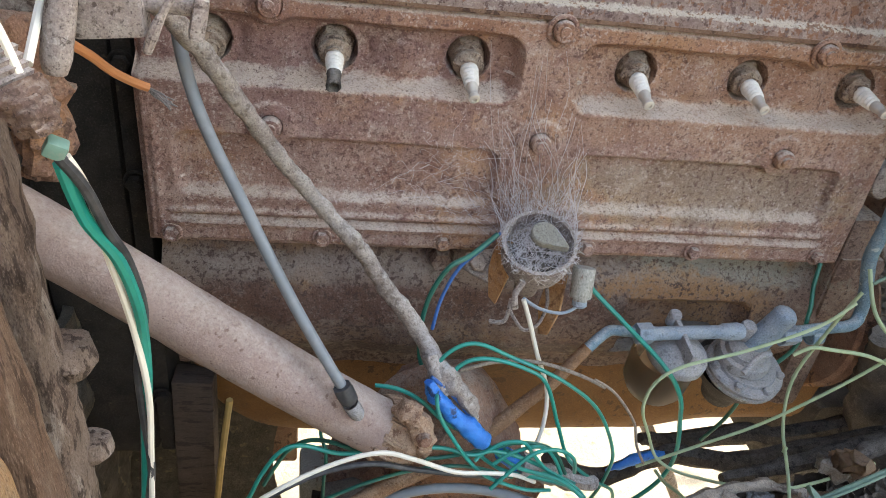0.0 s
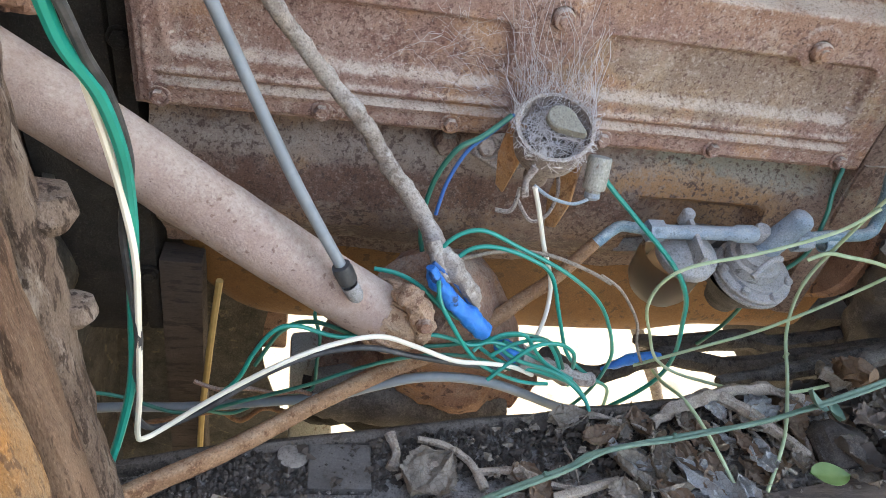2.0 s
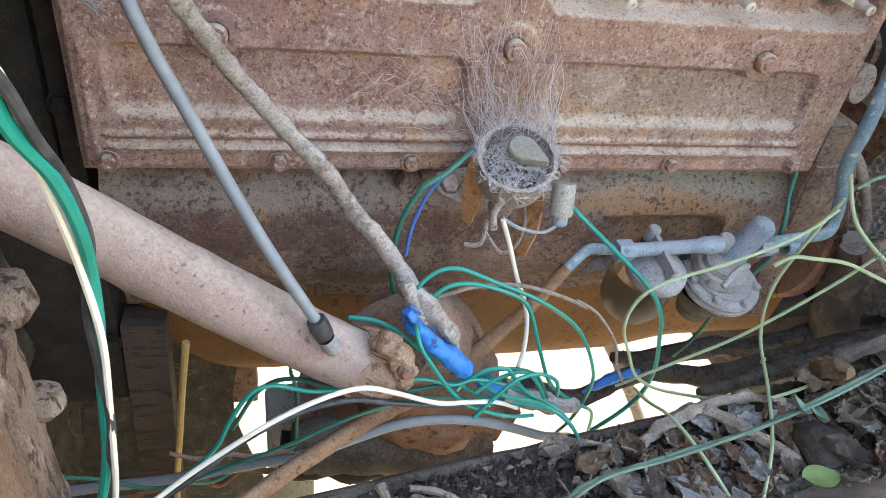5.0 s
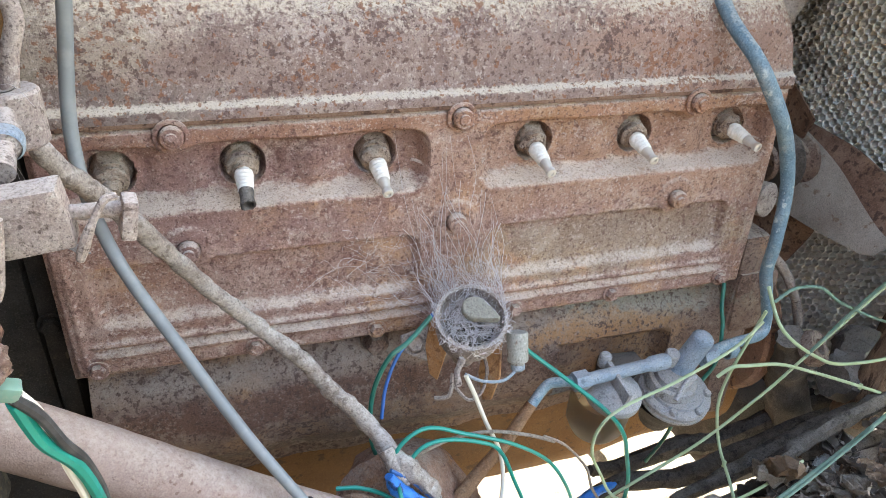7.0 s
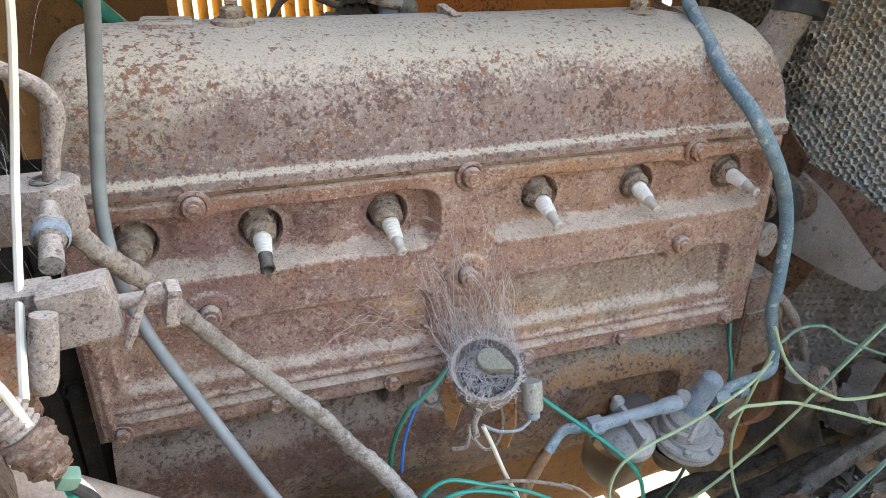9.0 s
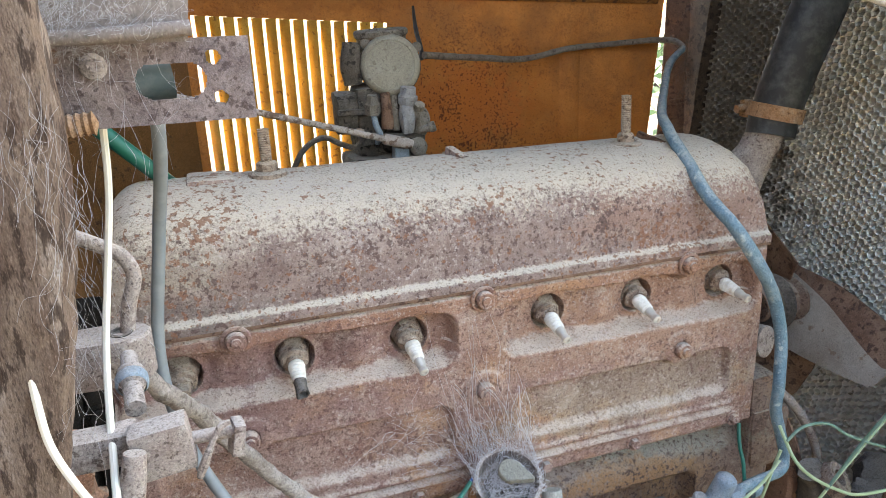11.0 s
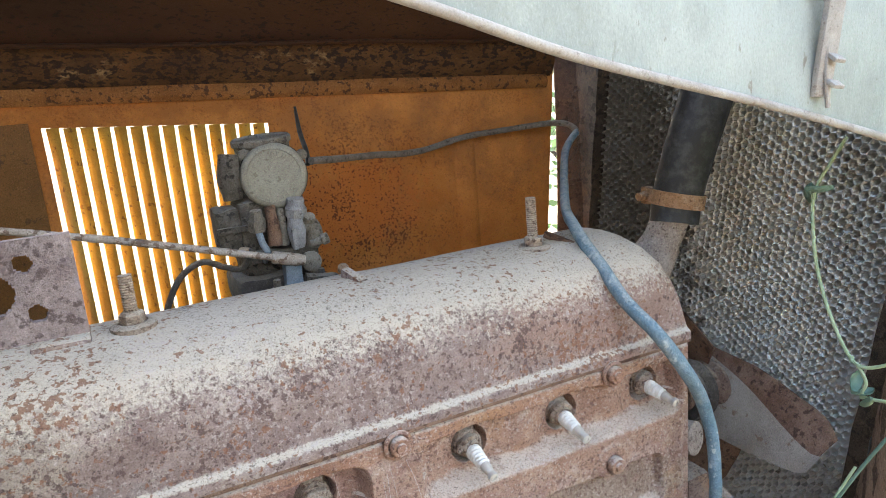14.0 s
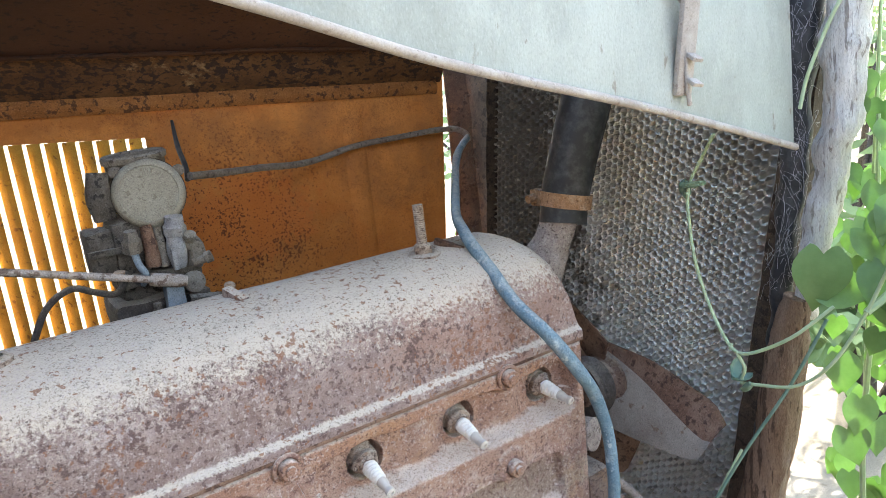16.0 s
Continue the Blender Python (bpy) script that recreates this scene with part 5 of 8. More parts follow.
part("strap", tube([(0.324, 0.020, 0.949), (0.364, 0.020, 0.923), (0.405, 0.020, 0.880), (0.438, 0.020, 0.823), (0.443, 0.020, 0.774), (0.436, 0.020, 0.73)], 0.0055, 12, wob=0.001), M_BRACKET, gen, "curved dusty adjusting strap")
part("eye", lathe([(0.009, -0.008), (0.018, -0.008), (0.020, 0.0), (0.018, 0.008), (0.009, 0.008), (0.009, -0.008)], (0.395, -0.045, 0.835), (0.4, -0.6, 0.6), 20), M_BLOCK, gen)
part("lump", tube([(0.42, -0.06, 0.80), (0.46, -0.05, 0.79), (0.50, -0.03, 0.80)], [0.02, 0.03, 0.03], 14, wob=0.012, wobscale=40), M_DARKIRON, gen)

# ---- carburettor ----
carb = thing("carburettor", (0.0, 0.27, 1.15), "dirty carburettor with a round grey cap", "carburettor")
CA = Vector((-0.18, -0.97, 0.10)).normalized()
CC = Vector((-0.003, 0.262, 1.292))
CAP = part("cap", lathe([(0.0, 0.003), (0.027, 0.0034), (0.0278, 0.0042), (0.0305, 0.0038), (0.0338, 0.001), (0.0345, -0.003), (0.0345, -0.008), (0.031, -0.010)], CC, CA, 40), M_CARBLID, carb, "round grey zinc cap with raised writing")
# worn raised letters round the cap, too worn to read
c_side = CA.cross(Vector((0, 0, 1))).normalized()
c_up = c_side.cross(CA)
for k in range(24):
    if k in (5, 11, 12, 18):
        continue
    a = k * math.tau / 24
    d = c_side * math.cos(a) + c_up * math.sin(a)
    q = CC + CA * 0.0036 + d * 0.0225
    part("letter_bar", tube([q - d * 0.0021, q + d * 0.0021], 0.0007, 6, 1, curved=False), M_CARBLID, CAP)
part("air_horn", lathe([(0.0325, -0.050), (0.0325, -0.010), (0.0355, -0.0095), (0.0355, -0.005), (0.033, -0.0045)], CC, CA, 32), M_CARB, carb)
for k in range(3):
    a = (0.75, 2.6, 4.75)[k]
    q = CC - CA * 0.006 + (c_side * math.cos(a) + c_up * math.sin(a)) * 0.0365
    part("lug", lathe([(0, -0.005), (0.006, -0.005), (0.006, 0.002), (0.0035, 0.0025), (0.0035, 0.0045), (0, 0.005)], q, CA, 12), M_CARBMID, carb)
part("throat", lathe([(0.029, -0.05), (0.029, -0.010), (0.0315, -0.008), (0.032, -0.003), (0.030, -0.001), (0.027, -0.003), (0.026, -0.018), (0, -0.018)], (-0.004, 0.296, 1.3325), (-0.05, -0.04, 1), 30), M_CARBMID, carb, "open intake throat")
part("choke_housing", tube([(-0.043, 0.278, 1.318), (-0.046, 0.276, 1.295), (-0.045, 0.276, 1.272)], [0.010, 0.0125, 0.010], 12, wob=0.002), M_CARB, carb)
part("body", box((-0.044, 0.264, 1.165), (0.024, 0.318, 1.270), 0.006, cuts=3, rough_by=0.005), M_CARB, carb)
part("float_bowl", box((-0.068, 0.266, 1.216), (-0.042, 0.300, 1.264), 0.006, cuts=3, rough_by=0.004), M_CARB, carb, "grimy float bowl")
part("bowl_rib", box((-0.069, 0.261, 1.238), (-0.036, 0.267, 1.245), 0.002, cuts=2, rough_by=0.001), M_CARB, carb)
nut = part("nut", lathe([(0, -0.010), (0.0085, -0.010), (0.0092, -0.008), (0.0092, 0.002), (0.007, 0.004), (0.006, 0.012), (0, 0.012)], (-0.031, 0.246, 1.250), (0, -0.15, 1), 6), M_CARBMID, carb)
part("jet_tube", tube([(-0.031, 0.246, 1.243), (-0.029, 0.243, 1.228), (-0.025, 0.243, 1.217), (-0.028, 0.25, 1.207)], 0.0036, 10), M_CASTB, carb)
part("nut", lathe([(0, -0.006), (0.0105, -0.006), (0.0115, -0.004), (0.0115, 0.004), (0.0095, 0.006), (0.009, 0.014), (0, 0.014)], (0.011, 0.248, 1.254), (0.05, -0.15, 1), 8), M_CAST, carb)
part("column", tube([(0.011, 0.249, 1.250), (0.009, 0.246, 1.236), (0.009, 0.246, 1.216)], [0.0085, 0.010, 0.007], 14, wob=0.0012), M_CAST, carb)
part("rib", box((0.001, 0.235, 1.216), (0.006, 0.241, 1.238), 0.001), M_CAST, carb)
part("elbow", tube([(0.014, 0.250, 1.238), (0.024, 0.248, 1.238), (0.028, 0.248, 1.228), (0.024, 0.250, 1.214)], [0.009, 0.0095, 0.009, 0.008], 12, wob=0.001), M_CARBMID, carb)
part("lug", lathe([(0, -0.004), (0.0062, -0.004), (0.0062, 0.003), (0.0035, 0.004), (0, 0.004)], (0.022, 0.240, 1.246), (0.1, -0.6, 0.8), 10), M_CARBMID, carb)
part("screw", lathe([(0, -0.012), (0.0045, -0.012), (0.0045, -0.001), (0.0062, 0.0), (0.0062, 0.006), (0.005, 0.007), (0, 0.007)], (0.033, 0.239, 1.221), (0.85, -0.3, 0.25), 12), M_CARBMID, carb)
part("column", tube([(-0.014, 0.256, 1.262), (-0.013, 0.252, 1.245), (-0.014, 0.251, 1.222)], [0.006, 0.0072, 0.0075], 12, wob=0.0018), M_FANBACK, carb)
part("column", tube([(-0.003, 0.256, 1.258), (-0.004, 0.252, 1.240), (-0.004, 0.252, 1.220)], [0.0045, 0.005, 0.0055], 10, wob=0.001), M_CARBMID, carb)
part("throttle_plate", box((-0.050, 0.248, 1.205), (0.030, 0.30, 1.216), 0.003, cuts=3, rough_by=0.0025), M_CARB, carb)
part("bolt", lathe([(0, 0), (0.006, 0), (0.006, 0.006), (0.0035, 0.007), (0, 0.007)], (-0.046, 0.255, 1.217), (0, -0.2, 1), 6), M_LUG, carb)
part("boss", lathe([(0, 0), (0.011, 0), (0.011, 0.006), (0.008, 0.008), (0, 0.008)], (0.018, 0.244, 1.199), (0.1, -1, 0.2), 16), M_CARBMID, carb)
part("block", box((-0.012, 0.234, 1.166), (0.007, 0.250, 1.202), 0.0025, cuts=2, rough_by=0.0015), M_CASTB, carb, "blue-grey block under the throttle")
part("base", box((-0.056, 0.246, 1.115), (0.034, 0.33, 1.190), 0.006, cuts=3, rough_by=0.005), M_DARKIRON, carb)
part("bolt", lathe([(0, 0), (0.007, 0), (0.007, 0.010), (0.004, 0.012), (0.004, 0.020), (0, 0.020)], (-0.021, 0.240, 1.168), (0, -0.1, 1), 6), M_CARBMID, carb)
part("lever", tube([(0.010, 0.240, 1.182), (0.026, 0.240, 1.180), (0.040, 0.242, 1.176), (0.052, 0.245, 1.170)], [0.006, 0.007, 0.0065, 0.004], 10, wob=0.002), M_CARB, carb)
part("screw", lathe([(0, 0), (0.006, 0), (0.006, 0.006), (0, 0.006)], (0.050, 0.235, 1.184), (0, -0.5, 0.8), 10), M_CLAMP, carb)
solo("intake_manifold", tube([(-0.28, 0.26, 1.09), (-0.15, 0.26, 1.10), (0.0, 0.27, 1.105), (0.15, 0.26, 1.10), (0.28, 0.26, 1.09)], 0.028, 14, wob=0.004), M_DARKIRON, "dark iron intake manifold beside the engine", "manifold")
solo("upright_wire", tube([(0.046, 0.300, 1.2955), (0.051, 0.318, 1.308), (0.052, 0.338, 1.330), (0.0565, 0.360, 1.357)], [0.003, 0.003, 0.0028, 0.0016], 8), M_BLACKW, "stub of dark stiff wire on the carburettor", "wire")
rod = thing("throttle_rod", (-0.16, 0.26, 1.25), "thin dusty throttle rod with a pale end socket", "rod")
part("shaft", tube([(-0.43, 0.262, 1.322), (-0.30, 0.262, 1.289), (-0.163, 0.250, 1.2535), (-0.020, 0.232, 1.2125)], 0.0036, 10, wob=0.0006), M_LINKROD, rod)
part("socket", lathe([(0, 0), (0.006, 0), (0.0065, 0.004), (0.0065, 0.026), (0.005, 0.034), (0, 0.034)], (-0.024, 0.2325, 1.2137), (0.93, -0.1, -0.25), 14), M_LINKROD, rod)
solo("vacuum_hose", tube([(-0.140, 0.245, 1.150), (-0.128, 0.245, 1.182), (-0.112, 0.245, 1.208), (-0.090, 0.245, 1.219), (-0.070, 0.246, 1.210), (-0.052, 0.248, 1.205), (-0.038, 0.25, 1.222)], 0.0033, 10), M_DARKIRON, "short dark rubber vacuum hose, kinked", "hose")
solo("teal_cable", tube([(-0.43, 0.18, 1.40), (-0.36, 0.14, 1.32), (-0.295, 0.11, 1.26), (-0.255, 0.12, 1.215), (-0.23, 0.20, 1.17)], 0.007, 10), M_DKTEAL, "thick dark teal cable behind the valve cover", "cable")

# ---- cowl, brackets and linkage by the firewall ----
cowl = thing("cowl_strip", (-0.32, -0.194, 1.34), "dusty pale cowl strip hung with cobweb", "cowl")
part("skin", sheet(12, 30, lambda u, v: Vector((-0.42 + (0.204 + 0.006 * math.sin(v * 9)) * u, -0.194 + 0.010 * noise.noise(Vector((u * 3, v * 4, 0))), 1.332 + 0.366 * v)), 0.003, (0, 1, 0)), M_COWL, cowl)
part("lip", tube([(-0.42, -0.199, 1.336), (-0.34, -0.200, 1.335), (-0.26, -0.199, 1.336), (-0.214, -0.198, 1.338)], 0.0035, 10, wob=0.0008), M_COWL, cowl, "rolled lower lip of the cowl strip")


def slotted_plate():
    x0, x1, z0, z1, y0 = -0.360, -0.189, 1.295, 1.3335, -0.184
    holes = [(-0.2260, 1.3145, 0.0160, 0.0082), (-0.2060, 1.3245, 0.0034, 0.0034), (-0.2045, 1.3055, 0.0034, 0.0034)]
    nx, nz = 230, 52
    bm = bmesh.new()
    g = {}

    def vert(i, j, k):
        if (i, j, k) not in g:
            x, z = x0 + (x1 - x0) * i / nx, z0 + (z1 - z0) * j / nz
            g[i, j, k] = bm.verts.new((x, y0 + 0.004 * k + 0.0008 * noise.noise(Vector((x * 40, 0, z * 40))), z))
        return g[i, j, k]

    def hole(i, j):
        if not (0 <= i < nx and 0 <= j < nz):
            return True
        x, z = x0 + (x1 - x0) * (i + 0.5) / nx, z0 + (z1 - z0) * (j + 0.5) / nz
        return any(rbox(x, z, hx - a, hx + a, hz - b, hz + b, b) < 0 for hx, hz, a, b in holes)
    for i in range(nx):
        for j in range(nz):
            if hole(i, j):
                continue
            bm.faces.new((vert(i, j, 0), vert(i + 1, j, 0), vert(i + 1, j + 1, 0), vert(i, j + 1, 0)))
            bm.faces.new((vert(i, j, 1), vert(i, j + 1, 1), vert(i + 1, j + 1, 1), vert(i + 1, j, 1)))
            for (di, dj), (p, q) in (((-1, 0), ((i, j), (i, j + 1))), ((1, 0), ((i + 1, j), (i + 1, j + 1))), ((0, -1), ((i, j), (i + 1, j))), ((0, 1), ((i, j + 1), (i + 1, j + 1)))):
                if hole(i + di, j + dj):
                    bm.faces.new((vert(*p, 0), vert(*q, 0), vert(*q, 1), vert(*p, 1)))
    return bm


M_PLATE = weathered("dusty_dark_steel_plate", (0.17, 0.128, 0.122), (0.275, 0.222, 0.208), 60, (0.085, 0.06, 0.055), 240, (0.52, 0.62), patch=(0.30, 0.165, 0.10), patch_scale=16, patch_cut=(0.60, 0.68), bump=0.6, grit=0.7)
plate = solo("slotted_plate", slotted_plate(), M_PLATE, "dusty steel plate with a long slot and small holes", "bracket")
part("rivet", lathe([(0.006, 0), (0.006, 0.003), (0.003, 0.006), (0, 0.006)], (-0.258, -0.184, 1.3225), (0.2, -1, 0.2), 10), M_BRACKET, plate)
solo("threaded_rod", lathe([(0, 0)] + [(0.0056 if i % 2 else 0.0046, 0.0016 * i) for i in range(60)] + [(0, 0.0965)], (-0.355, -0.192, 1.294), (1, 0, 0.05), 12), M_CLAMP, "rusty threaded rod beside the slotted plate", "rod")
solo("cable_sleeve", tube([(-0.262, -0.172, 1.312), (-0.240, -0.168, 1.314), (-0.226, -0.166, 1.315)], [0.011, 0.010, 0.010], 14), M_SLEEVE, "dull grey-green cable sleeve behind the slotted plate", "sleeve")

link = thing("clutch_linkage", (-0.26, -0.18, 1.14), "dusty rusted linkage of clevis, block and rod", "linkage")
arc = [(0.0152 * math.cos(a), 0.0152 * math.sin(a)) for a in [math.pi * (i / 12 - 0.5) for i in range(13)]]
clev = prism([(-0.055, 0.014), (-0.055, -0.014)] + arc, 0.0265, Matrix.Translation((-0.2735, -0.137, 1.1495)), 0.0014)
part("clevis", clev, M_BRACKET, link)
part("clevis_hole", lathe([(0.0045, 0), (0.0062, 0.0004), (0.0062, 0.001), (0.0045, 0.0012)], (-0.274, -0.139, 1.1762), (0, -0.1, 1), 16), M_DARKIRON, link)
part("bent_tube", tube([(-0.272, -0.137, 1.168), (-0.268, -0.134, 1.190), (-0.263, -0.132, 1.206), (-0.2665, -0.130, 1.217), (-0.276, -0.128, 1.224), (-0.30, -0.125, 1.236), (-0.34, -0.12, 1.25)], 0.0042, 14), M_BRACKET, link)
PD = Vector((0.005, -0.045, -0.010)).normalized()
part("pin", lathe([(0, 0), (0.0044, 0), (0.0046, 0.014), (0.0072, 0.015), (0.0075, 0.0185), (0.0068, 0.020), (0.0068, 0.026), (0.0050, 0.028), (0.0050, 0.045), (0, 0.045)], (-0.2695, -0.160, 1.1705), PD, 20), M_BRACKET, link)
part("boot", lathe([(0.0070, 0.0), (0.0082, 0.002), (0.0082, 0.007), (0.0070, 0.009)], Vector((-0.2695, -0.160, 1.1705)) + PD * 0.018, PD, 20), M_CASTB, link, "worn grey-blue rubber boot")
part("block", box((-0.266, -0.234, 1.138), (-0.2395, -0.220, 1.1640), 0.002, rot=Euler((0.08, -0.10, 0.02)).to_matrix(), cuts=3, rough_by=0.0006), M_BRACKET, link)
part("arm", box((-0.310, -0.226, 1.143), (-0.264, -0.210, 1.160), 0.003, cuts=2, rough_by=0.001), M_BRACKET, link)
part("stub", tube([(-0.2632, -0.240, 1.158), (-0.2655, -0.242, 1.146), (-0.268, -0.244, 1.133), (-0.2690, -0.2445, 1.127)], [0.0050, 0.0056, 0.0056, 0.0040], 16), M_BRACKET, link)
part("rod", lathe([(0, 0), (0.0032, 0), (0.0034, 0.022), (0, 0.022)], (-0.2415, -0.224, 1.1505), (1, -0.02, 0.0), 14), M_BRACKET, link)
part("fork", tube([(-0.2215, -0.230, 1.1585), (-0.226, -0.231, 1.1575), (-0.231, -0.232, 1.150), (-0.236, -0.233, 1.140), (-0.2385, -0.232, 1.1335)], [0.0014, 0.0018, 0.0016, 0.0022, 0.0016], 8, wob=0.0005), M_BRACKET, link)
part("clip", box((-0.2225, -0.231, 1.1385), (-0.2165, -0.219, 1.1555), 0.0016, rot=Euler((0, 0.2, 0.2)).to_matrix(), cuts=1, rough_by=0.0006), M_BRACKET, link)
rust = thing("rusted_coupling", (-0.265, -0.28, 1.12), "crumbling brown rusted coupling with a ribbed collar", "coupling")
part("collar", lathe([(0, 0)] + [(0.0062 + (0.0012 if i % 2 else 0.0), 0.0014 * i) for i in range(11)] + [(0, 0.015)], (-0.2735, -0.279, 1.1455), (0.45, -0.1, -0.88), 18), M_BRACKET, rust)
part("socket", tube([(-0.2685, -0.281, 1.136), (-0.2645, -0.2823, 1.128), (-0.2615, -0.2826, 1.120)], [0.0075, 0.0085, 0.0066], 24, 14, wob=0.0028, wobscale=230), M_BLOCK, rust)
part("neck", tube([(-0.300, -0.268, 1.160), (-0.288, -0.273, 1.152), (-0.276, -0.278, 1.146)], [0.006, 0.0055, 0.005], 14, wob=0.002), M_COWL, rust)
part("connector", box((-0.2625, -0.2855, 1.1108), (-0.2552, -0.2790, 1.1172), 0.0012, rot=Euler((0.2, 0.5, 0.3)).to_matrix()), M_CONN, rust, "pale green plastic connector")
solo("rusted_bracket", tube([(-0.36, -0.165, 1.14), (-0.330, -0.165, 1.12), (-0.312, -0.160, 1.085), (-0.318, -0.155, 1.04)], [0.024, 0.022, 0.016, 0.010], 26, 14, wob=0.007, wobscale=95), M_GEAR, "crumbling rust-brown bracket behind the coupling", "bracket")

# timbers at the door side
def plank(rows, width, depth, seed, rough):
    """A weathered timber between rows of (x of its right edge, y of its front, z), with worn corners."""
    off = Vector((seed, seed * 0.7, 0))
    line = catmull(rows, 14)
    bm = bmesh.new()
    ring = []
    n = 36
    for q in line:
        row = []
        for i in range(n):
            a = i * 2 * math.pi / n
            c, d = math.cos(a), math.sin(a)
            k = 1 / (abs(c) ** 6 + abs(d) ** 6) ** (1 / 6)
            p = Vector((q.x - width / 2 + c * k * width / 2, q.y + depth / 2 + d * k * depth / 2, q.z))
            g = noise.noise(Vector((p.x * 45, p.y * 45, p.z * 9)) + off) + 0.5 * noise.noise(p * 70 + off)
            row.append(bm.verts.new(p + Vector((c, d, 0)) * rough * g))
        ring.append(row)
    for r0, r1 in zip(ring, ring[1:]):
        for i in range(n):
            j = (i + 1) % n
            bm.faces.new((r0[i], r0[j], r1[j], r1[i]))
    bm.faces.new(ring[0][::-1])
    bm.faces.new(ring[-1])
    return bm


solo("rotten_post", plank([(-0.2734, -0.276, 0.745), (-0.2794, -0.276, 0.8758), (-0.2819, -0.276, 0.9584), (-0.2839, -0.276, 1.0114), (-0.2832, -0.276, 1.0682), (-0.2894, -0.276, 1.1393), (-0.2755, -0.273, 1.2106), (-0.2664, -0.272, 1.2823), (-0.2616, -0.271, 1.370)], 0.06, 0.034, 3, 0.0045), M_POST, "rotten brown weathered post with knots", "post")
for c, r in (((-0.2830, -0.247, 0.992), 0.0125), ((-0.2815, -0.247, 0.930), 0.0100)):
    kb = lathe([(0, -r), (r * 0.7, -r * 0.75), (r, -r * 0.1), (r * 0.8, r * 0.7), (0, r)], c, (0.1, 0.1, 1), 18)
    for v in kb.verts:
        v.co += (v.co - Vector(c)) * 0.3 * noise.noise(v.co * 80)
    solo("knot", kb, M_POST, "rounded knot on the rotten brown post", "knot", "knots on the post")
solo("timber_board", plank([(-0.2712, -0.312, 0.745), (-0.2705, -0.312, 0.8596), (-0.2749, -0.312, 0.9287), (-0.2812, -0.312, 1.0119), (-0.2860, -0.312, 1.060)], 0.06, 0.026, 8, 0.0025), M_POSTB, "brown weathered timber standing against the post", "timber")
solo("stained_board", plank([(-0.2705, -0.344, 0.745), (-0.2729, -0.344, 0.8867), (-0.2747, -0.344, 0.9422), (-0.2815, -0.344, 1.0067), (-0.2880, -0.344, 1.035)], 0.06, 0.026, 12, 0.0025), M_POSTOR, "orange-stained timber leaning by the fender", "timber")

# ---- steering column and gear ----
column = thing("steering_column", (-0.15, -0.13, 0.80), "thick dusty rusty steering column tube", "steering column")
part("tube", tube([(-0.4588, -0.1319, 1.0710), (-0.3256, -0.1323, 0.9794), (-0.2283, -0.1344, 0.9060), (-0.1417, -0.1352, 0.8418), (-0.1046, -0.1334, 0.8169)], [0.0208, 0.0210, 0.0213, 0.0218, 0.0225], 28, wob=0.0006), M_COLUMN, column)
CAX = Vector((0.82, 0.03, -0.57)).normalized()
CE = Vector((-0.1220, -0.1340, 0.8290))
part("collar", tube([CE - CAX * 0.004, CE + CAX * 0.006, CE + CAX * 0.016, CE + CAX * 0.030], [0.0226, 0.0250, 0.0255, 0.020], 28, 8, wob=0.003, wobscale=90), M_COLLAR, column, "tan frayed collar")
for k in range(22):
    a = k * 2 * math.pi / 22 + 0.1 * math.sin(k * 3)
    mc = frame_on(CE, CAX)
    part("fibre", tube([mc @ Vector((0.0226 * math.cos(a), 0.0226 * math.sin(a), -0.006)), mc @ Vector((0.0258 * math.cos(a + 0.05), 0.0258 * math.sin(a + 0.05), 0.006)), mc @ Vector((0.0245 * math.cos(a - 0.04), 0.0245 * math.sin(a - 0.04), 0.020))], [0.001, 0.0016, 0.001], 5, 4, wob=0.0005), M_COLLAR, column)
part("ear", tube([(-0.1120, -0.140, 0.852), (-0.1060, -0.148, 0.859), (-0.0990, -0.152, 0.853), (-0.0930, -0.152, 0.840), (-0.0910, -0.149, 0.824), (-0.0940, -0.142, 0.810)], [0.005, 0.0075, 0.0085, 0.0082, 0.0075, 0.005], 22, 12, wob=0.0036, wobscale=130), M_COLLAR, column, "tan lumpy clamp ear")
part("nut", lathe([(0, 0), (0.0058, 0), (0.0060, 0.005), (0.004, 0.007), (0.0038, 0.010), (0, 0.010)], (-0.0935, -0.158, 0.842), (0.1, -0.9, 0.4), 8), M_GEAR, column)
part("gear_box", tube([(-0.095, -0.10, 0.815), (-0.065, -0.075, 0.775), (-0.045, -0.055, 0.72), (-0.03, -0.045, 0.66)], [0.036, 0.055, 0.065, 0.055], 22, wob=0.010, wobscale=22), M_GEAR, column)
part("lower_case", tube([(-0.125, -0.045, 0.705), (-0.075, -0.05, 0.665), (-0.02, -0.05, 0.625), (0.02, -0.04, 0.60)], [0.03, 0.050, 0.052, 0.03], 20, wob=0.008, wobscale=25), M_GEAR, column)
part("cover_plate", lathe([(0, -0.008), (0.056, -0.008), (0.060, 0.0), (0.058, 0.006), (0.02, 0.010), (0, 0.010)], (-0.105, -0.055, 0.692), (-0.3, -0.75, 0.55), 26), M_GEAR, column)
part("arm", tube([(-0.02, -0.07, 0.69), (0.02, -0.05, 0.665), (0.045, -0.04, 0.655)], [0.03, 0.028, 0.02], 14, wob=0.008), M_GEAR, column)

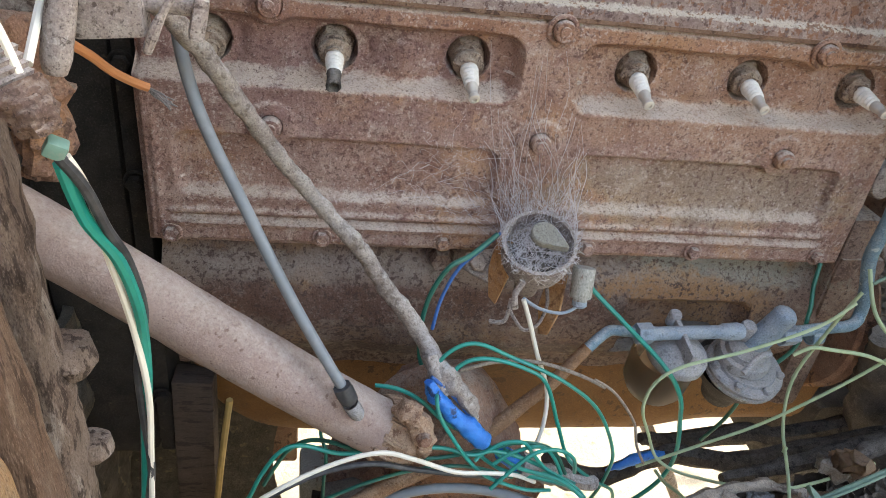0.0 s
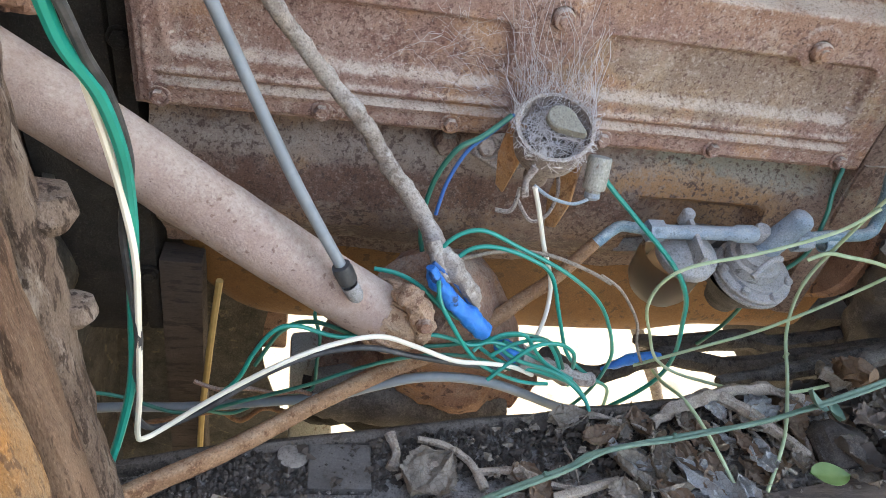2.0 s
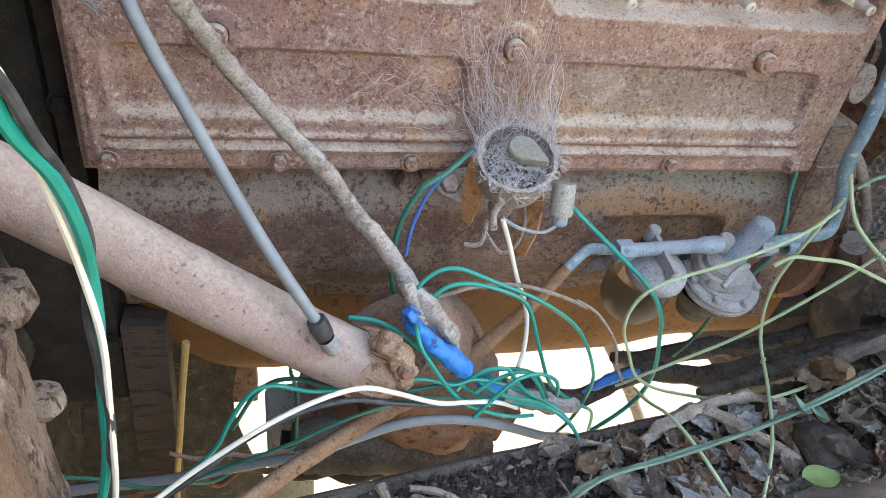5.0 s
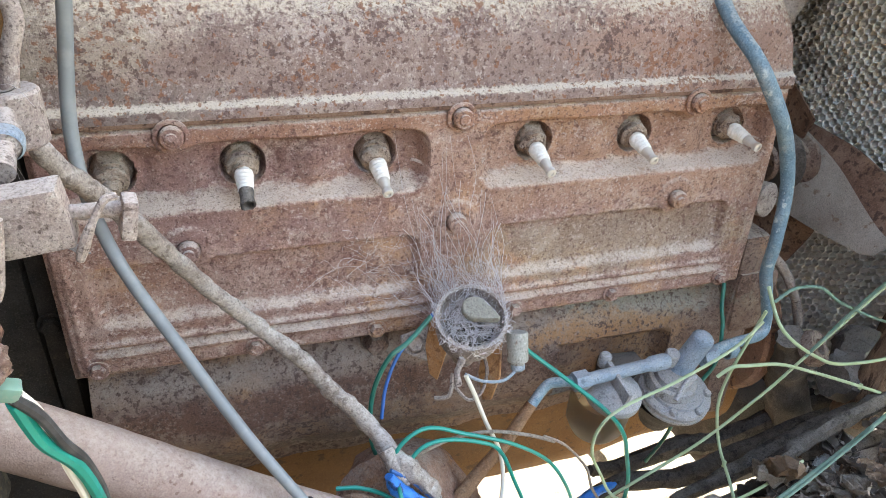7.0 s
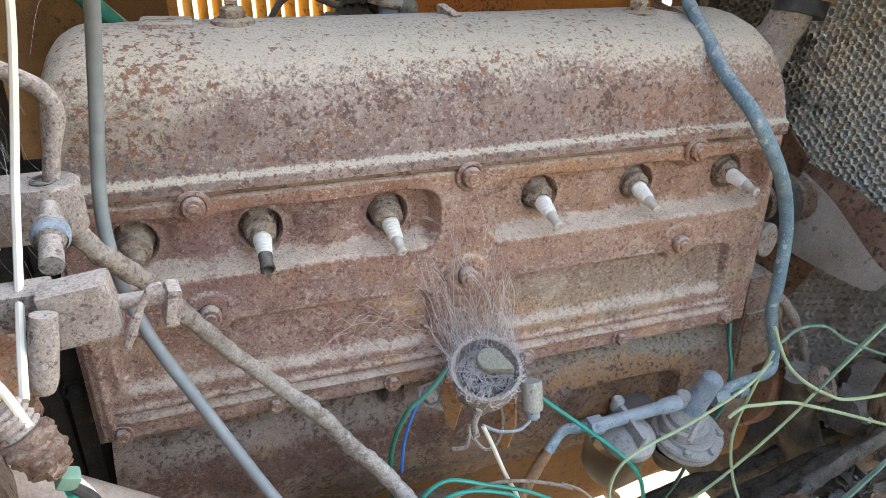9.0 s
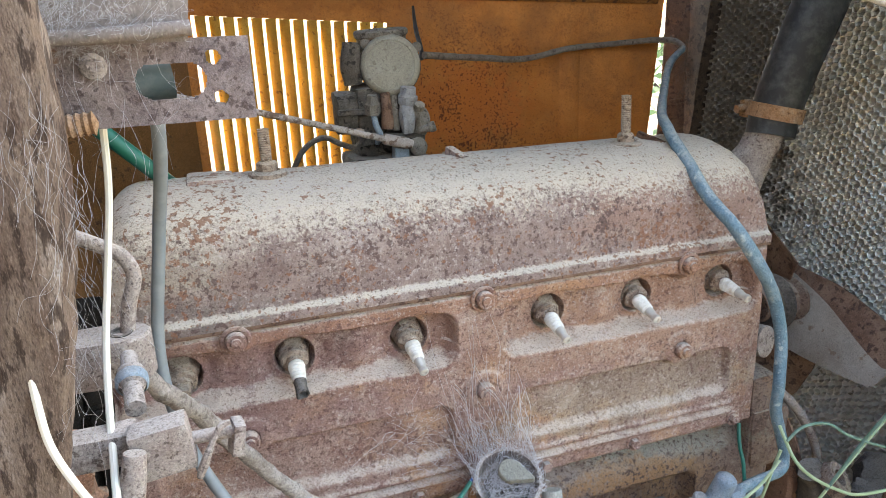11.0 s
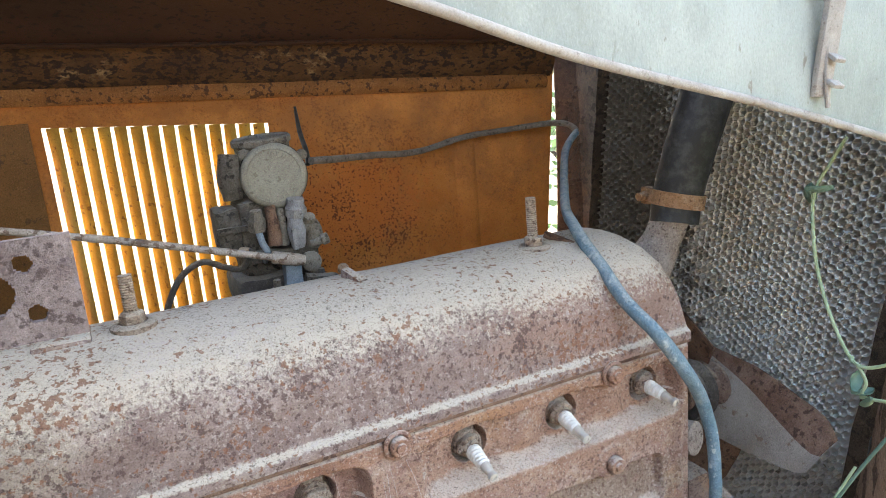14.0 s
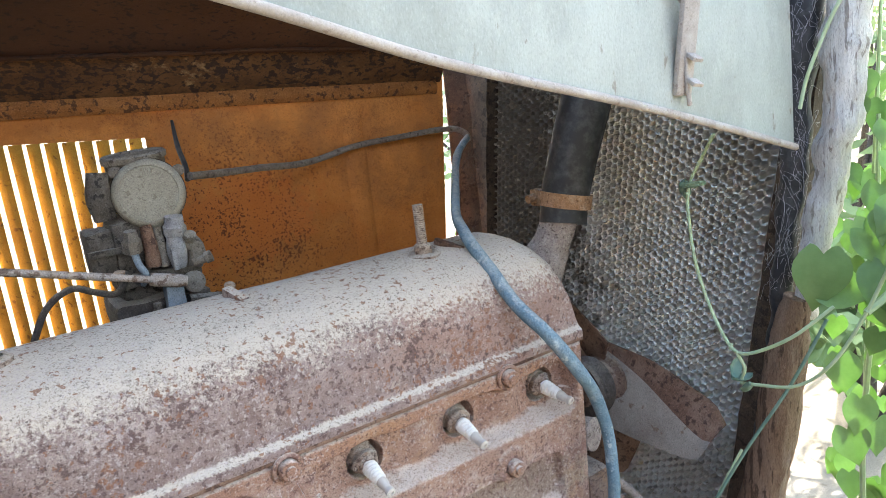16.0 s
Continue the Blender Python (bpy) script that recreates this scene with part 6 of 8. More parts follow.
# grey cable conduit down to the column
cond = thing("grey_conduit", (-0.144, -0.135, 0.85), "grey plastic cable conduit ending in a black collar", "conduit")
part("sleeve", tube([(-0.2359, -0.1278, 1.3429), (-0.2412, -0.0880, 1.2683), (-0.2530, -0.0586, 1.2026), (-0.2646, -0.0572, 1.1199), (-0.2527, -0.0782, 1.0584), (-0.2188, -0.1057, 0.9931), (-0.1853, -0.1320, 0.9351), (-0.1520, -0.1560, 0.8860)], [0.0042, 0.0042, 0.0043, 0.0043, 0.0042, 0.0041, 0.0040, 0.0038], 14), M_CONDUIT, cond)
part("collar", lathe([(0, -0.004), (0.0062, -0.004), (0.0068, 0.0), (0.0064, 0.009), (0.0052, 0.011), (0, 0.011)], (-0.1520, -0.1562, 0.8858), (0.42, -0.05, -0.90), 16), M_BLACKW, cond)
part("ferrule", lathe([(0.0058, 0.0), (0.0056, 0.012), (0.004, 0.016), (0, 0.016)], (-0.1472, -0.1568, 0.8745), (0.42, 0.1, -0.90), 14), M_CAST, cond)

solo("rusty_hook", tube([(-0.255, -0.135, 0.745), (-0.235, -0.137, 0.738), (-0.215, -0.138, 0.742), (-0.195, -0.138, 0.737), (-0.175, -0.138, 0.740), (-0.163, -0.138, 0.733), (-0.160, -0.138, 0.724), (-0.168, -0.138, 0.722), (-0.170, -0.138, 0.730)], 0.0017, 8, wob=0.0005), M_GEAR, "thin rusty wire hook hanging in the gap", "hook")

# branch wedged across the engine
branch = thing("branch", (-0.05, -0.1, 0.83), "dead grey branch wedged across the engine", "branch")
part("stem", tube([(-0.2817, -0.0990, 1.1648), (-0.2660, -0.1160, 1.1335), (-0.2420, -0.0890, 1.0880), (-0.2160, -0.0660, 1.0360), (-0.1800, -0.0540, 0.9810), (-0.1456, -0.0620, 0.9450), (-0.1249, -0.0670, 0.9160), (-0.0937, -0.0830, 0.8800), (-0.0760, -0.1120, 0.8580)], [0.0056, 0.0060, 0.0062, 0.0058, 0.0057, 0.0066, 0.0066, 0.0070, 0.0084], 24, 22, wob=0.0018, wobscale=75), M_BARK, branch)
part("fork", tube([(-0.0840, -0.104, 0.868), (-0.0680, -0.118, 0.858), (-0.0540, -0.122, 0.839), (-0.0480, -0.122, 0.824)], [0.0072, 0.0070, 0.0064, 0.0045], 18, 10, wob=0.0028, wobscale=110), M_BARK, branch)
part("fork", tube([(-0.0860, -0.104, 0.872), (-0.0800, -0.116, 0.860), (-0.0755, -0.122, 0.849)], [0.0070, 0.0058, 0.0040], 16, 10, wob=0.0026, wobscale=110), M_BARK, branch)

solo("rusty_rod", tube([(-0.281, -0.246, 0.766), (-0.217, -0.209, 0.766), (-0.167, -0.173, 0.766), (-0.110, -0.137, 0.766), (-0.064, -0.116, 0.770), (-0.025, -0.10, 0.788), (0.003, -0.085, 0.803), (0.030, -0.074, 0.820), (0.058, -0.0635, 0.851)], [0.0066] * 5 + [0.0066, 0.0062, 0.0058, 0.0054], 14, wob=0.0006), M_RUSTROD, "long brown rusty rod lying over the ledge", "rod")
solo("low_conduit", tube([(-0.4000, -0.1200, 0.682), (-0.3200, -0.1250, 0.6980), (-0.2610, -0.1300, 0.7070), (-0.2040, -0.1350, 0.7220), (-0.1520, -0.1400, 0.7370), (-0.1190, -0.1400, 0.7510), (-0.0860, -0.1400, 0.7630), (-0.0550, -0.1400, 0.7650), (-0.0220, -0.1400, 0.7590), (0.0130, -0.1350, 0.7390), (0.0450, -0.1300, 0.7190), (0.0900, -0.1000, 0.6750)], 0.0040, 12), M_CONDUIT, "grey flexible conduit under the steering gear", "conduit")


# ---- fender ledge with litter ----
before_ledge = set(bpy.data.objects)
def edge_y(x):
    return -0.1725 + 0.147 * x


def outer_y(x):
    return -0.284 + 0.17 * max(0.0, x)


def ledge_z(x, y):
    return 0.774 + 0.0035 * noise.noise(Vector((x * 30, y * 30, 0))) + 0.0015 * noise.noise(Vector((x * 110, y * 110, 0)))


solo("fender_ledge", sheet(180, 50, lambda u, v: Vector((-0.45 + 1.05 * u, edge_y(-0.45 + 1.05 * u) + (outer_y(-0.45 + 1.05 * u) - 0.03 - edge_y(-0.45 + 1.05 * u)) * v, ledge_z(-0.45 + 1.05 * u, v))), 0.02, (0, 0, -1)), M_LEDGE, "inner fender ledge covered with dark dirt", "fender")
solo("ledge_lip", tube([(-0.45, edge_y(-0.45) + 0.001, 0.772), (-0.1, edge_y(-0.1) + 0.002, 0.773), (0.2, edge_y(0.2) + 0.001, 0.772), (0.58, edge_y(0.58), 0.772)], 0.0075, 10, wob=0.003, wobscale=50), M_DKTWIG, "dark dirty rim along the fender ledge", "rim")
solo("fender_board", sheet(40, 8, lambda u, v: Vector((-0.10 + 0.75 * u, outer_y(-0.10 + 0.75 * u) + 0.014 - 0.16 * v, 0.787 - 0.04 * v * v + 0.001 * noise.noise(Vector((u * 20, v * 3, 0))))), 0.02, (0, 0, -1)), M_BROWNWOOD, "dark brown outer fender edge beside the litter", "fender")
# unseen continuation of the fender, added to hold back light bounced off the ground
solo("outer_fender", sheet(40, 24, lambda u, v: Vector((-0.75 + 1.95 * u, -0.425 - 0.50 * v, 0.744 + 0.02 * math.sin(v * 2.2) - 0.45 * v ** 4)), 0.004, (0, 0, -1)), M_BROWNWOOD, "dark brown outer fender, unseen, added to cut ground bounce", "fender")
rng = random.Random(11)


def crumbs(name, n, xr, mat, size, label, band=None):
    bm = bmesh.new()
    for _ in range(n):
        x = rng.uniform(*xr)
        v = rng.random() if band is None else rng.uniform(*band)
        y = edge_y(x) + (outer_y(x) - edge_y(x)) * v
        s = size * rng.uniform(0.4, 1.3)
        c = Vector((x, y, 0.776 + s * 0.3 + 0.002 * rng.random()))
        vs = [bm.verts.new(c + Vector((rng.uniform(0.6, 1) * s * d[0], rng.uniform(0.6, 1) * s * d[1], rng.uniform(0.5, 0.9) * s * d[2]))) for d in ((1, 0, 0), (0, 1, 0), (-1, 0, 0), (0, -1, 0), (0, 0, 1), (0, 0, -1))]
        for a, b in ((0, 1), (1, 2), (2, 3), (3, 0)):
            bm.faces.new((vs[a], vs[b], vs[4]))
            bm.faces.new((vs[b], vs[a], vs[5]))
    solo(name, bm, mat, label, "debris", kind="stuff", smooth=False)


crumbs("soil_crumbs", 2600, (-0.26, 0.34), M_SOIL, 0.0036, "scattered dark soil crumbs on the ledge", (0.02, 0.45))
crumbs("grit", 2200, (-0.28, 0.36), M_LEDGE, 0.0022, "loose grey grit on the ledge")
crumbs("pebbles", 90, (-0.24, 0.30), M_TWIG, 0.0022, "small pale pebbles and chips on the ledge", (0.05, 0.7))


def fragments(n, xr, mat, label):
    """Torn scraps of leaf and bark lying flat in the dirt."""
    bm = bmesh.new()
    for _ in range(n):
        x = rng.uniform(*xr)
        y = edge_y(x) + (outer_y(x) - edge_y(x)) * rng.uniform(0.03, 0.98)
        c, h, r = Vector((x, y, 0.778 + 0.010 * rng.random())), rng.uniform(0, 6.28), rng.uniform(0.002, 0.008)
        ring = [bm.verts.new(c + Vector((math.cos(h + a) * r * rng.uniform(0.35, 1.1), math.sin(h + a) * r * rng.uniform(0.2, 0.7), rng.uniform(-0.003, 0.004)))) for a in (0, 1.1, 2.2, 3.3, 4.4, 5.3)]
        mid = bm.verts.new(c + Vector((0, 0, 0.002)))
        for k in range(6):
            bm.faces.new((ring[k], ring[(k + 1) % 6], mid))
    solo("leaf_scraps", bm, mat, label, "debris", kind="stuff", smooth=False)


fragments(420, (0.0, 0.40), M_DKLEAF, "dark torn leaf scraps in the litter")
fragments(260, (-0.05, 0.38), M_DRYLEAF, "grey-brown torn leaf scraps in the litter")
fragments(120, (-0.24, 0.10), M_DKLEAF, "few dark scraps strewn over the ledge")


def dry_leaf(name, at, length, width, heading, tilt, curl, mat, label, seed=0, lobes=0.12, group="dry leaves on the ledge", rollv=0.0):
    m = Matrix.Translation(at) @ Euler((rollv, tilt, heading)).to_matrix().to_4x4()
    r2 = random.Random(seed)
    ph = r2.uniform(0, 9)

    def f(u, v):
        w = width * (math.sin(min(u * 1.15, 1.0) * math.pi) ** 0.7) * (1 - 0.25 * u) + 0.0004
        s = (v - 0.5) * 2
        w *= 1 + min(lobes, 0.08) * math.sin(u * 70 + ph) * abs(s) ** 4 + 0.22 * noise.noise(Vector((u * 6 + ph, s, 3))) + 0.14 * noise.noise(Vector((u * 19 + ph, s * 1.5, 8))) * abs(s)
        x = (u - 0.5) * length + 0.05 * length * noise.noise(Vector((u * 4, s * 5 + ph, 2)))
        fold = abs(((u * 5.0 - abs(s) * 1.6 + ph) % 1.0) - 0.5)
        z = curl * length * (s * s * 0.55 + (u - 0.5) ** 2 * 1.2) + 0.15 * length * noise.noise(Vector((u * 3 + ph, s * 2, 0))) + 0.07 * length * noise.noise(Vector((u * 8 + ph, s * 5, 1))) - 0.02 * length * math.exp(-(s / 0.12) ** 2) + 0.022 * length * fold
        return m @ Vector((x, s * w * 0.5 + 0.05 * length * math.sin(u * 3 + ph), z))
    return solo(name, sheet(30, 14, f, 0.0004, (0, 0, -1)), mat, label, "leaf", group)


dry_leaf("dry_leaf", (-0.078, -0.222, 0.785), 0.052, 0.046, 0.9, 0.05, 0.10, M_DRYLEAF, "large crumpled grey-brown dry leaf with a hole", 1, 0.16)
dry_leaf("dry_leaf", (0.082, -0.228, 0.788), 0.060, 0.030, -0.3, 0.1, 0.22, M_DRYLEAF, "curled grey-brown dry leaf on the ledge", 2, 0.2)
dry_leaf("dry_leaf", (0.128, -0.236, 0.790), 0.062, 0.030, -0.7, -0.1, 0.12, M_PALELEAF, "pale bleached grey dry leaf on the ledge", 3, 0.06)
dry_leaf("dry_leaf", (0.178, -0.212, 0.792), 0.042, 0.024, 1.5, 0.3, 0.15, M_PALELEAF, "pale bleached grey dry leaf on the ledge", 4, 0.06)
dry_leaf("dry_leaf", (0.032, -0.178, 0.786), 0.040, 0.020, 0.1, 0.1, 0.3, M_DRYLEAF, "curled grey-brown dry leaf on the ledge", 5, 0.2)
dry_leaf("dry_leaf", (0.262, -0.165, 0.830), 0.055, 0.040, 1.3, 0.9, 0.2, M_BRNLEAF, "brown dead leaf standing in the litter", 6, 0.1, rollv=0.5)
for k in range(52):
    x = rng.uniform(0.045, 0.36) if k > 2 else rng.uniform(-0.04, 0.05)
    v = rng.uniform(0.06, 0.9)
    dry_leaf("dry_leaf", (x, edge_y(x) + (outer_y(x) - edge_y(x)) * v, 0.783 + 0.012 * rng.random()), rng.uniform(0.020, 0.045), rng.uniform(0.014, 0.028), rng.uniform(0, 6.28), rng.uniform(-0.2, 0.2), rng.uniform(0.08, 0.3),
             rng.choice((M_DRYLEAF, M_BRNLEAF, M_PALELEAF, M_BRNLEAF, M_DRYLEAF)), "small curled dry leaf lying in the litter", 20 + k, rng.uniform(0, 0.25), rollv=rng.uniform(-0.22, 0.22))
solo("fresh_leaf", sheet(10, 6, lambda u, v: Vector((0.205 + 0.03 * u, -0.232 + 0.02 * (v - 0.5) * math.sin(u * math.pi) ** 0.7 - 0.004 * u, 0.800 + 0.004 * abs(v - 0.5) + 0.003 * u)), 0.0005, (0, 0, -1)), M_IVY, "single small fresh green leaf in the litter", "leaf")
M_STONE = weathered("dull_dark_stone", (0.075, 0.068, 0.064), (0.12, 0.11, 0.102), 40, (0.05, 0.042, 0.038), 170, (0.55, 0.64), bump=0.6, grit=0.5)
solo("stone_tile", box((-0.166, -0.234, 0.772), (-0.122, -0.198, 0.781), 0.002, cuts=2, rough_by=0.0012), M_STONE, "flat square grey stone chip on the ledge", "stone")
solo("loose_nut", lathe([(0, 0), (0.010, 0), (0.0115, 0.003), (0.011, 0.007), (0.006, 0.009), (0, 0.009)], (-0.177, -0.208, 0.773), (0.1, 0.1, 1), 14), M_DARKIRON, "round dirty nut lying on the ledge", "nut")
solo("dirt_clod", tube([(0.232, -0.205, 0.785), (0.248, -0.205, 0.793), (0.262, -0.198, 0.787)], [0.014, 0.022, 0.014], 16, wob=0.010, wobscale=50), M_SOIL, "crumbly brown clod of dirt in the litter", "clod")


def twig(pts, r, mat=None, name="twig", label="dry grey twig lying on the ledge", wob=0.0012, group="twigs on the ledge"):
    return solo(name, tube(pts, r, 8, 6, wob=wob, wobscale=90), mat or M_TWIG, label, "twig", group)


twig([(-0.226, -0.244, 0.782), (-0.19, -0.250, 0.782), (-0.147, -0.256, 0.783), (-0.10, -0.257, 0.783), (-0.048, -0.254, 0.784), (0.0, -0.246, 0.786), (0.057, -0.230, 0.788)], [0.0048, 0.0044, 0.0052, 0.004, 0.0042, 0.0046, 0.0034], name="stick", label="pale barkless stick lying along the ledge")
twig([(-0.108, -0.190, 0.783), (-0.104, -0.205, 0.781), (-0.107, -0.219, 0.780)], [0.004, 0.0038, 0.005])
twig([(-0.088, -0.197, 0.786), (-0.070, -0.203, 0.788), (-0.052, -0.214, 0.785), (-0.043, -0.235, 0.782)], [0.0025, 0.003, 0.003, 0.0035])
twig([(-0.105, -0.225, 0.781), (-0.09, -0.219, 0.783), (-0.075, -0.216, 0.783)], 0.0025)
twig([(-0.046, -0.221, 0.783), (-0.02, -0.222, 0.785), (0.006, -0.232, 0.784), (0.03, -0.236, 0.783)], [0.0028, 0.0035, 0.003, 0.002])
twig([(-0.018, -0.215, 0.783), (-0.013, -0.224, 0.787), (-0.008, -0.236, 0.783)], 0.0024)
twig([(0.10, -0.178, 0.788), (0.125, -0.168, 0.795), (0.16, -0.156, 0.797), (0.20, -0.152, 0.802), (0.24, -0.158, 0.797)], [0.0055, 0.005, 0.0058, 0.005, 0.004], M_TWIG, "stick", "rough grey stick on the edge of the ledge", 0.004)
twig([(0.165, -0.158, 0.797), (0.185, -0.175, 0.797), (0.205, -0.195, 0.794), (0.222, -0.21, 0.790)], [0.006, 0.005, 0.005, 0.004], wob=0.002)
twig([(0.02, -0.185, 0.782), (0.05, -0.172, 0.786), (0.075, -0.178, 0.786)], 0.0025)
for k in range(26):
    x = rng.uniform(0.0, 0.33)
    y = edge_y(x) + (outer_y(x) - edge_y(x)) * rng.uniform(0.1, 0.85)
    a = rng.uniform(0, 3.14)
    l = rng.uniform(0.012, 0.035)
    twig([(x - l * math.cos(a), y - l * math.sin(a), 0.783), (x, y, 0.788 + 0.005 * rng.random()), (x + l * math.cos(a), y + l * math.sin(a), 0.784)], rng.uniform(0.0008, 0.002))
# the ledge with all that lies on it sits a little below the oil pan's flange
for ob in bpy.data.objects:
    if ob not in before_ledge and ob.parent is None:
        ob.location.z -= 0.024
# drift of dead leaves at the front end of the ledge
for k in range(85):
    x = rng.uniform(0.24, 0.56)
    y = edge_y(x) + (outer_y(x) - edge_y(x)) * rng.uniform(0.0, 1.0)
    dry_leaf("dead_leaf", (x, y, 0.758 + 0.035 * rng.random()), rng.uniform(0.025, 0.055), rng.uniform(0.018, 0.034), rng.uniform(0, 6.28), rng.uniform(-0.4, 0.4), rng.uniform(0.08, 0.35),
             rng.choice((M_DKLEAF, M_DKLEAF, M_BRNLEAF, M_DKLEAF, M_DRYLEAF)), "brown dead leaf in the drift on the ledge", 400 + k, rng.uniform(0, 0.2), "dead leaves in the drift", rollv=rng.uniform(-0.4, 0.4))
solo("frame_rail", tube([(-0.175, -0.065, 0.640), (-0.10, -0.068, 0.634), (-0.03, -0.068, 0.630), (0.01, -0.065, 0.622)], [0.020, 0.027, 0.028, 0.020], 18, wob=0.008, wobscale=30), M_NEARBLACK, "black greasy frame rail under the steering gear", "frame")
solo("concrete_post", box((-0.186, -0.030, -0.03), (-0.140, 0.012, 0.652), 0.006, cuts=3, rough_by=0.006), M_COWL, "pale grey chipped concrete post below the engine", "post")
solo("frame_horn", tube([(-0.165, -0.085, 0.678), (-0.10, -0.085, 0.672), (-0.03, -0.085, 0.662), (0.015, -0.08, 0.655)], [0.022, 0.028, 0.026, 0.018], 18, wob=0.006, wobscale=30), M_DARKIRON, "dark greasy frame horn below the steering gear", "frame")
# dark sticks across the gap below the pump
for pts, r in (([(0.04, -0.085, 0.735), (0.108, -0.06, 0.680), (0.181, -0.05, 0.702), (0.268, -0.05, 0.690), (0.405, -0.05, 0.722), (0.55, -0.05, 0.735)], [0.008, 0.010, 0.010, 0.011, 0.012, 0.012]),
               ([(0.175, -0.005, 0.678), (0.215, 0.0, 0.667), (0.297, 0.0, 0.679), (0.349, 0.0, 0.673), (0.455, 0.0, 0.697), (0.58, 0.0, 0.70)], [0.006, 0.010, 0.012, 0.012, 0.012, 0.012]),
               ([(0.20, -0.11, 0.735), (0.28, -0.10, 0.742), (0.36, -0.09, 0.76), (0.47, -0.09, 0.785)], [0.006, 0.009, 0.010, 0.010]),
               ([(0.27, -0.14, 0.775), (0.33, -0.12, 0.785), (0.40, -0.11, 0.80), (0.47, -0.10, 0.805)], [0.007, 0.008, 0.009, 0.008])):
    twig(pts, r, M_DKTWIG, "dark_stick", "dark dirty stick lying across the gap below", 0.003, "dark sticks")
twig([(-0.005, -0.128, 0.780), (0.02, -0.125, 0.765), (0.05, -0.12, 0.748), (0.075, -0.115, 0.738)], [0.010, 0.009, 0.008, 0.006], M_BARK, "stick", "broken grey stick among the green wires", 0.003)

# ---- wires ----
solo("stake", tube([(0.60, 0.20, -0.02), (0.407, 0.20, 0.33), (0.308, 0.20, 0.494), (0.285, 0.20, 0.53)], [0.012, 0.010, 0.009, 0.008], 12, wob=0.003), M_BARK, "brown wooden stake leaning in the ground under the engine", "stake")


def wire(name, pts, r, mat, label, group="", n=8, cat="wire"):
    return solo(name, tube(pts, r, 8, n), mat, label, cat, group)


wire("rusty_wire", [(-0.330, -0.062, 0.588), (-0.289, -0.060, 0.599), (-0.252, -0.060, 0.610), (-0.231, -0.062, 0.599), (-0.210, -0.058, 0.614), (-0.188, -0.060, 0.611), (-0.175, -0.058, 0.606), (-0.150, -0.05, 0.598), (-0.10, -0.04, 0.59)], 0.0028, M_RUSTROD, "bent rusty wire across the gap below the column")
wire("white_wire", [(-0.2570, -0.2800, 1.1100), (-0.2550, -0.2730, 1.0960), (-0.2560, -0.2620, 1.0750), (-0.2565, -0.2550, 1.0520), (-0.2560, -0.2470, 1.0280), (-0.2560, -0.2370, 0.9950), (-0.2550, -0.2330, 0.9530), (-0.2590, -0.2300, 0.9050), (-0.2650, -0.2260, 0.8450), (-0.2730, -0.2180, 0.7920), (-0.2710, -0.2100, 0.7780), (-0.2590, -0.2030, 0.7810), (-0.2290, -0.1950, 0.8020), (-0.1870, -0.1880, 0.8300), (-0.1530, -0.1800, 0.8420), (-0.1240, -0.1730, 0.8430), (-0.0990, -0.1650, 0.8270), (-0.0650, -0.1580, 0.8050), (-0.0370, -0.1500, 0.7940), (-0.012, -0.142, 0.782), (0.01, -0.135, 0.765)], 0.0018, M_WHITE, "cream insulated wire hanging in a loose loop")
wire("teal_wire", [(-0.2590, -0.2800, 1.1070), (-0.2590, -0.2730, 1.0900), (-0.2575, -0.2680, 1.0760), (-0.2520, -0.2580, 1.0540), (-0.2510, -0.2450, 1.0230), (-0.2530, -0.2350, 0.9950), (-0.2560, -0.2290, 0.9610), (-0.2600, -0.2280, 0.9280), (-0.2680, -0.2240, 0.8570), (-0.280, -0.223, 0.805), (-0.291, -0.225, 0.768)], 0.0028, M_TEAL, "thick teal insulated wire hanging beside the post")
wire("black_wire", [(-0.2580, -0.2830, 1.1110), (-0.2540, -0.2750, 1.0950), (-0.2520, -0.2650, 1.0720), (-0.2495, -0.2530, 1.0490), (-0.2505, -0.2380, 1.0110), (-0.2590, -0.2300, 0.9730), (-0.2600, -0.2300, 0.9430), (-0.2600, -0.2290, 0.8940), (-0.266, -0.225, 0.86), (-0.274, -0.214, 0.81), (-0.268, -0.202, 0.778), (-0.24, -0.192, 0.782), (-0.20, -0.180, 0.808), (-0.165, -0.172, 0.822), (-0.13, -0.166, 0.824), (-0.095, -0.158, 0.808), (-0.055, -0.148, 0.79), (-0.02, -0.138, 0.775)], 0.0022, M_BLACKW, "black insulated wire hanging with the teal one")
wire("orange_wire", [(-0.325, -0.10, 1.10), (-0.318, -0.06, 1.075), (-0.310, -0.045, 1.060), (-0.300, -0.035, 1.050), (-0.292, -0.030, 1.045)], 0.0032, M_ORANGEW, "short orange wire with a frayed end")
fray = bmesh.new()
for k in range(12):
    tube([(-0.293, -0.030, 1.0455), (-0.285 + rng.uniform(-0.003, 0.003), -0.031, 1.040 + rng.uniform(-0.003, 0.003)), (-0.276 + rng.uniform(-0.004, 0.004), -0.034 + rng.uniform(-0.004, 0.004), 1.034 + rng.uniform(-0.004, 0.004))], 0.0005, 4, 3, fray)
solo("frayed_strands", fray, M_CAST, "frayed bare metal strands of the orange wire", "wire")
wire("white_wire", [(-0.258, -0.172, 1.32), (-0.260, -0.170, 1.295), (-0.263, -0.168, 1.263), (-0.2695, -0.172, 1.225), (-0.275, -0.184, 1.19), (-0.2755, -0.205, 1.168), (-0.273, -0.240, 1.148), (-0.271, -0.262, 1.136)], 0.0018, M_WHITE, "cream wire hanging from the slotted plate")
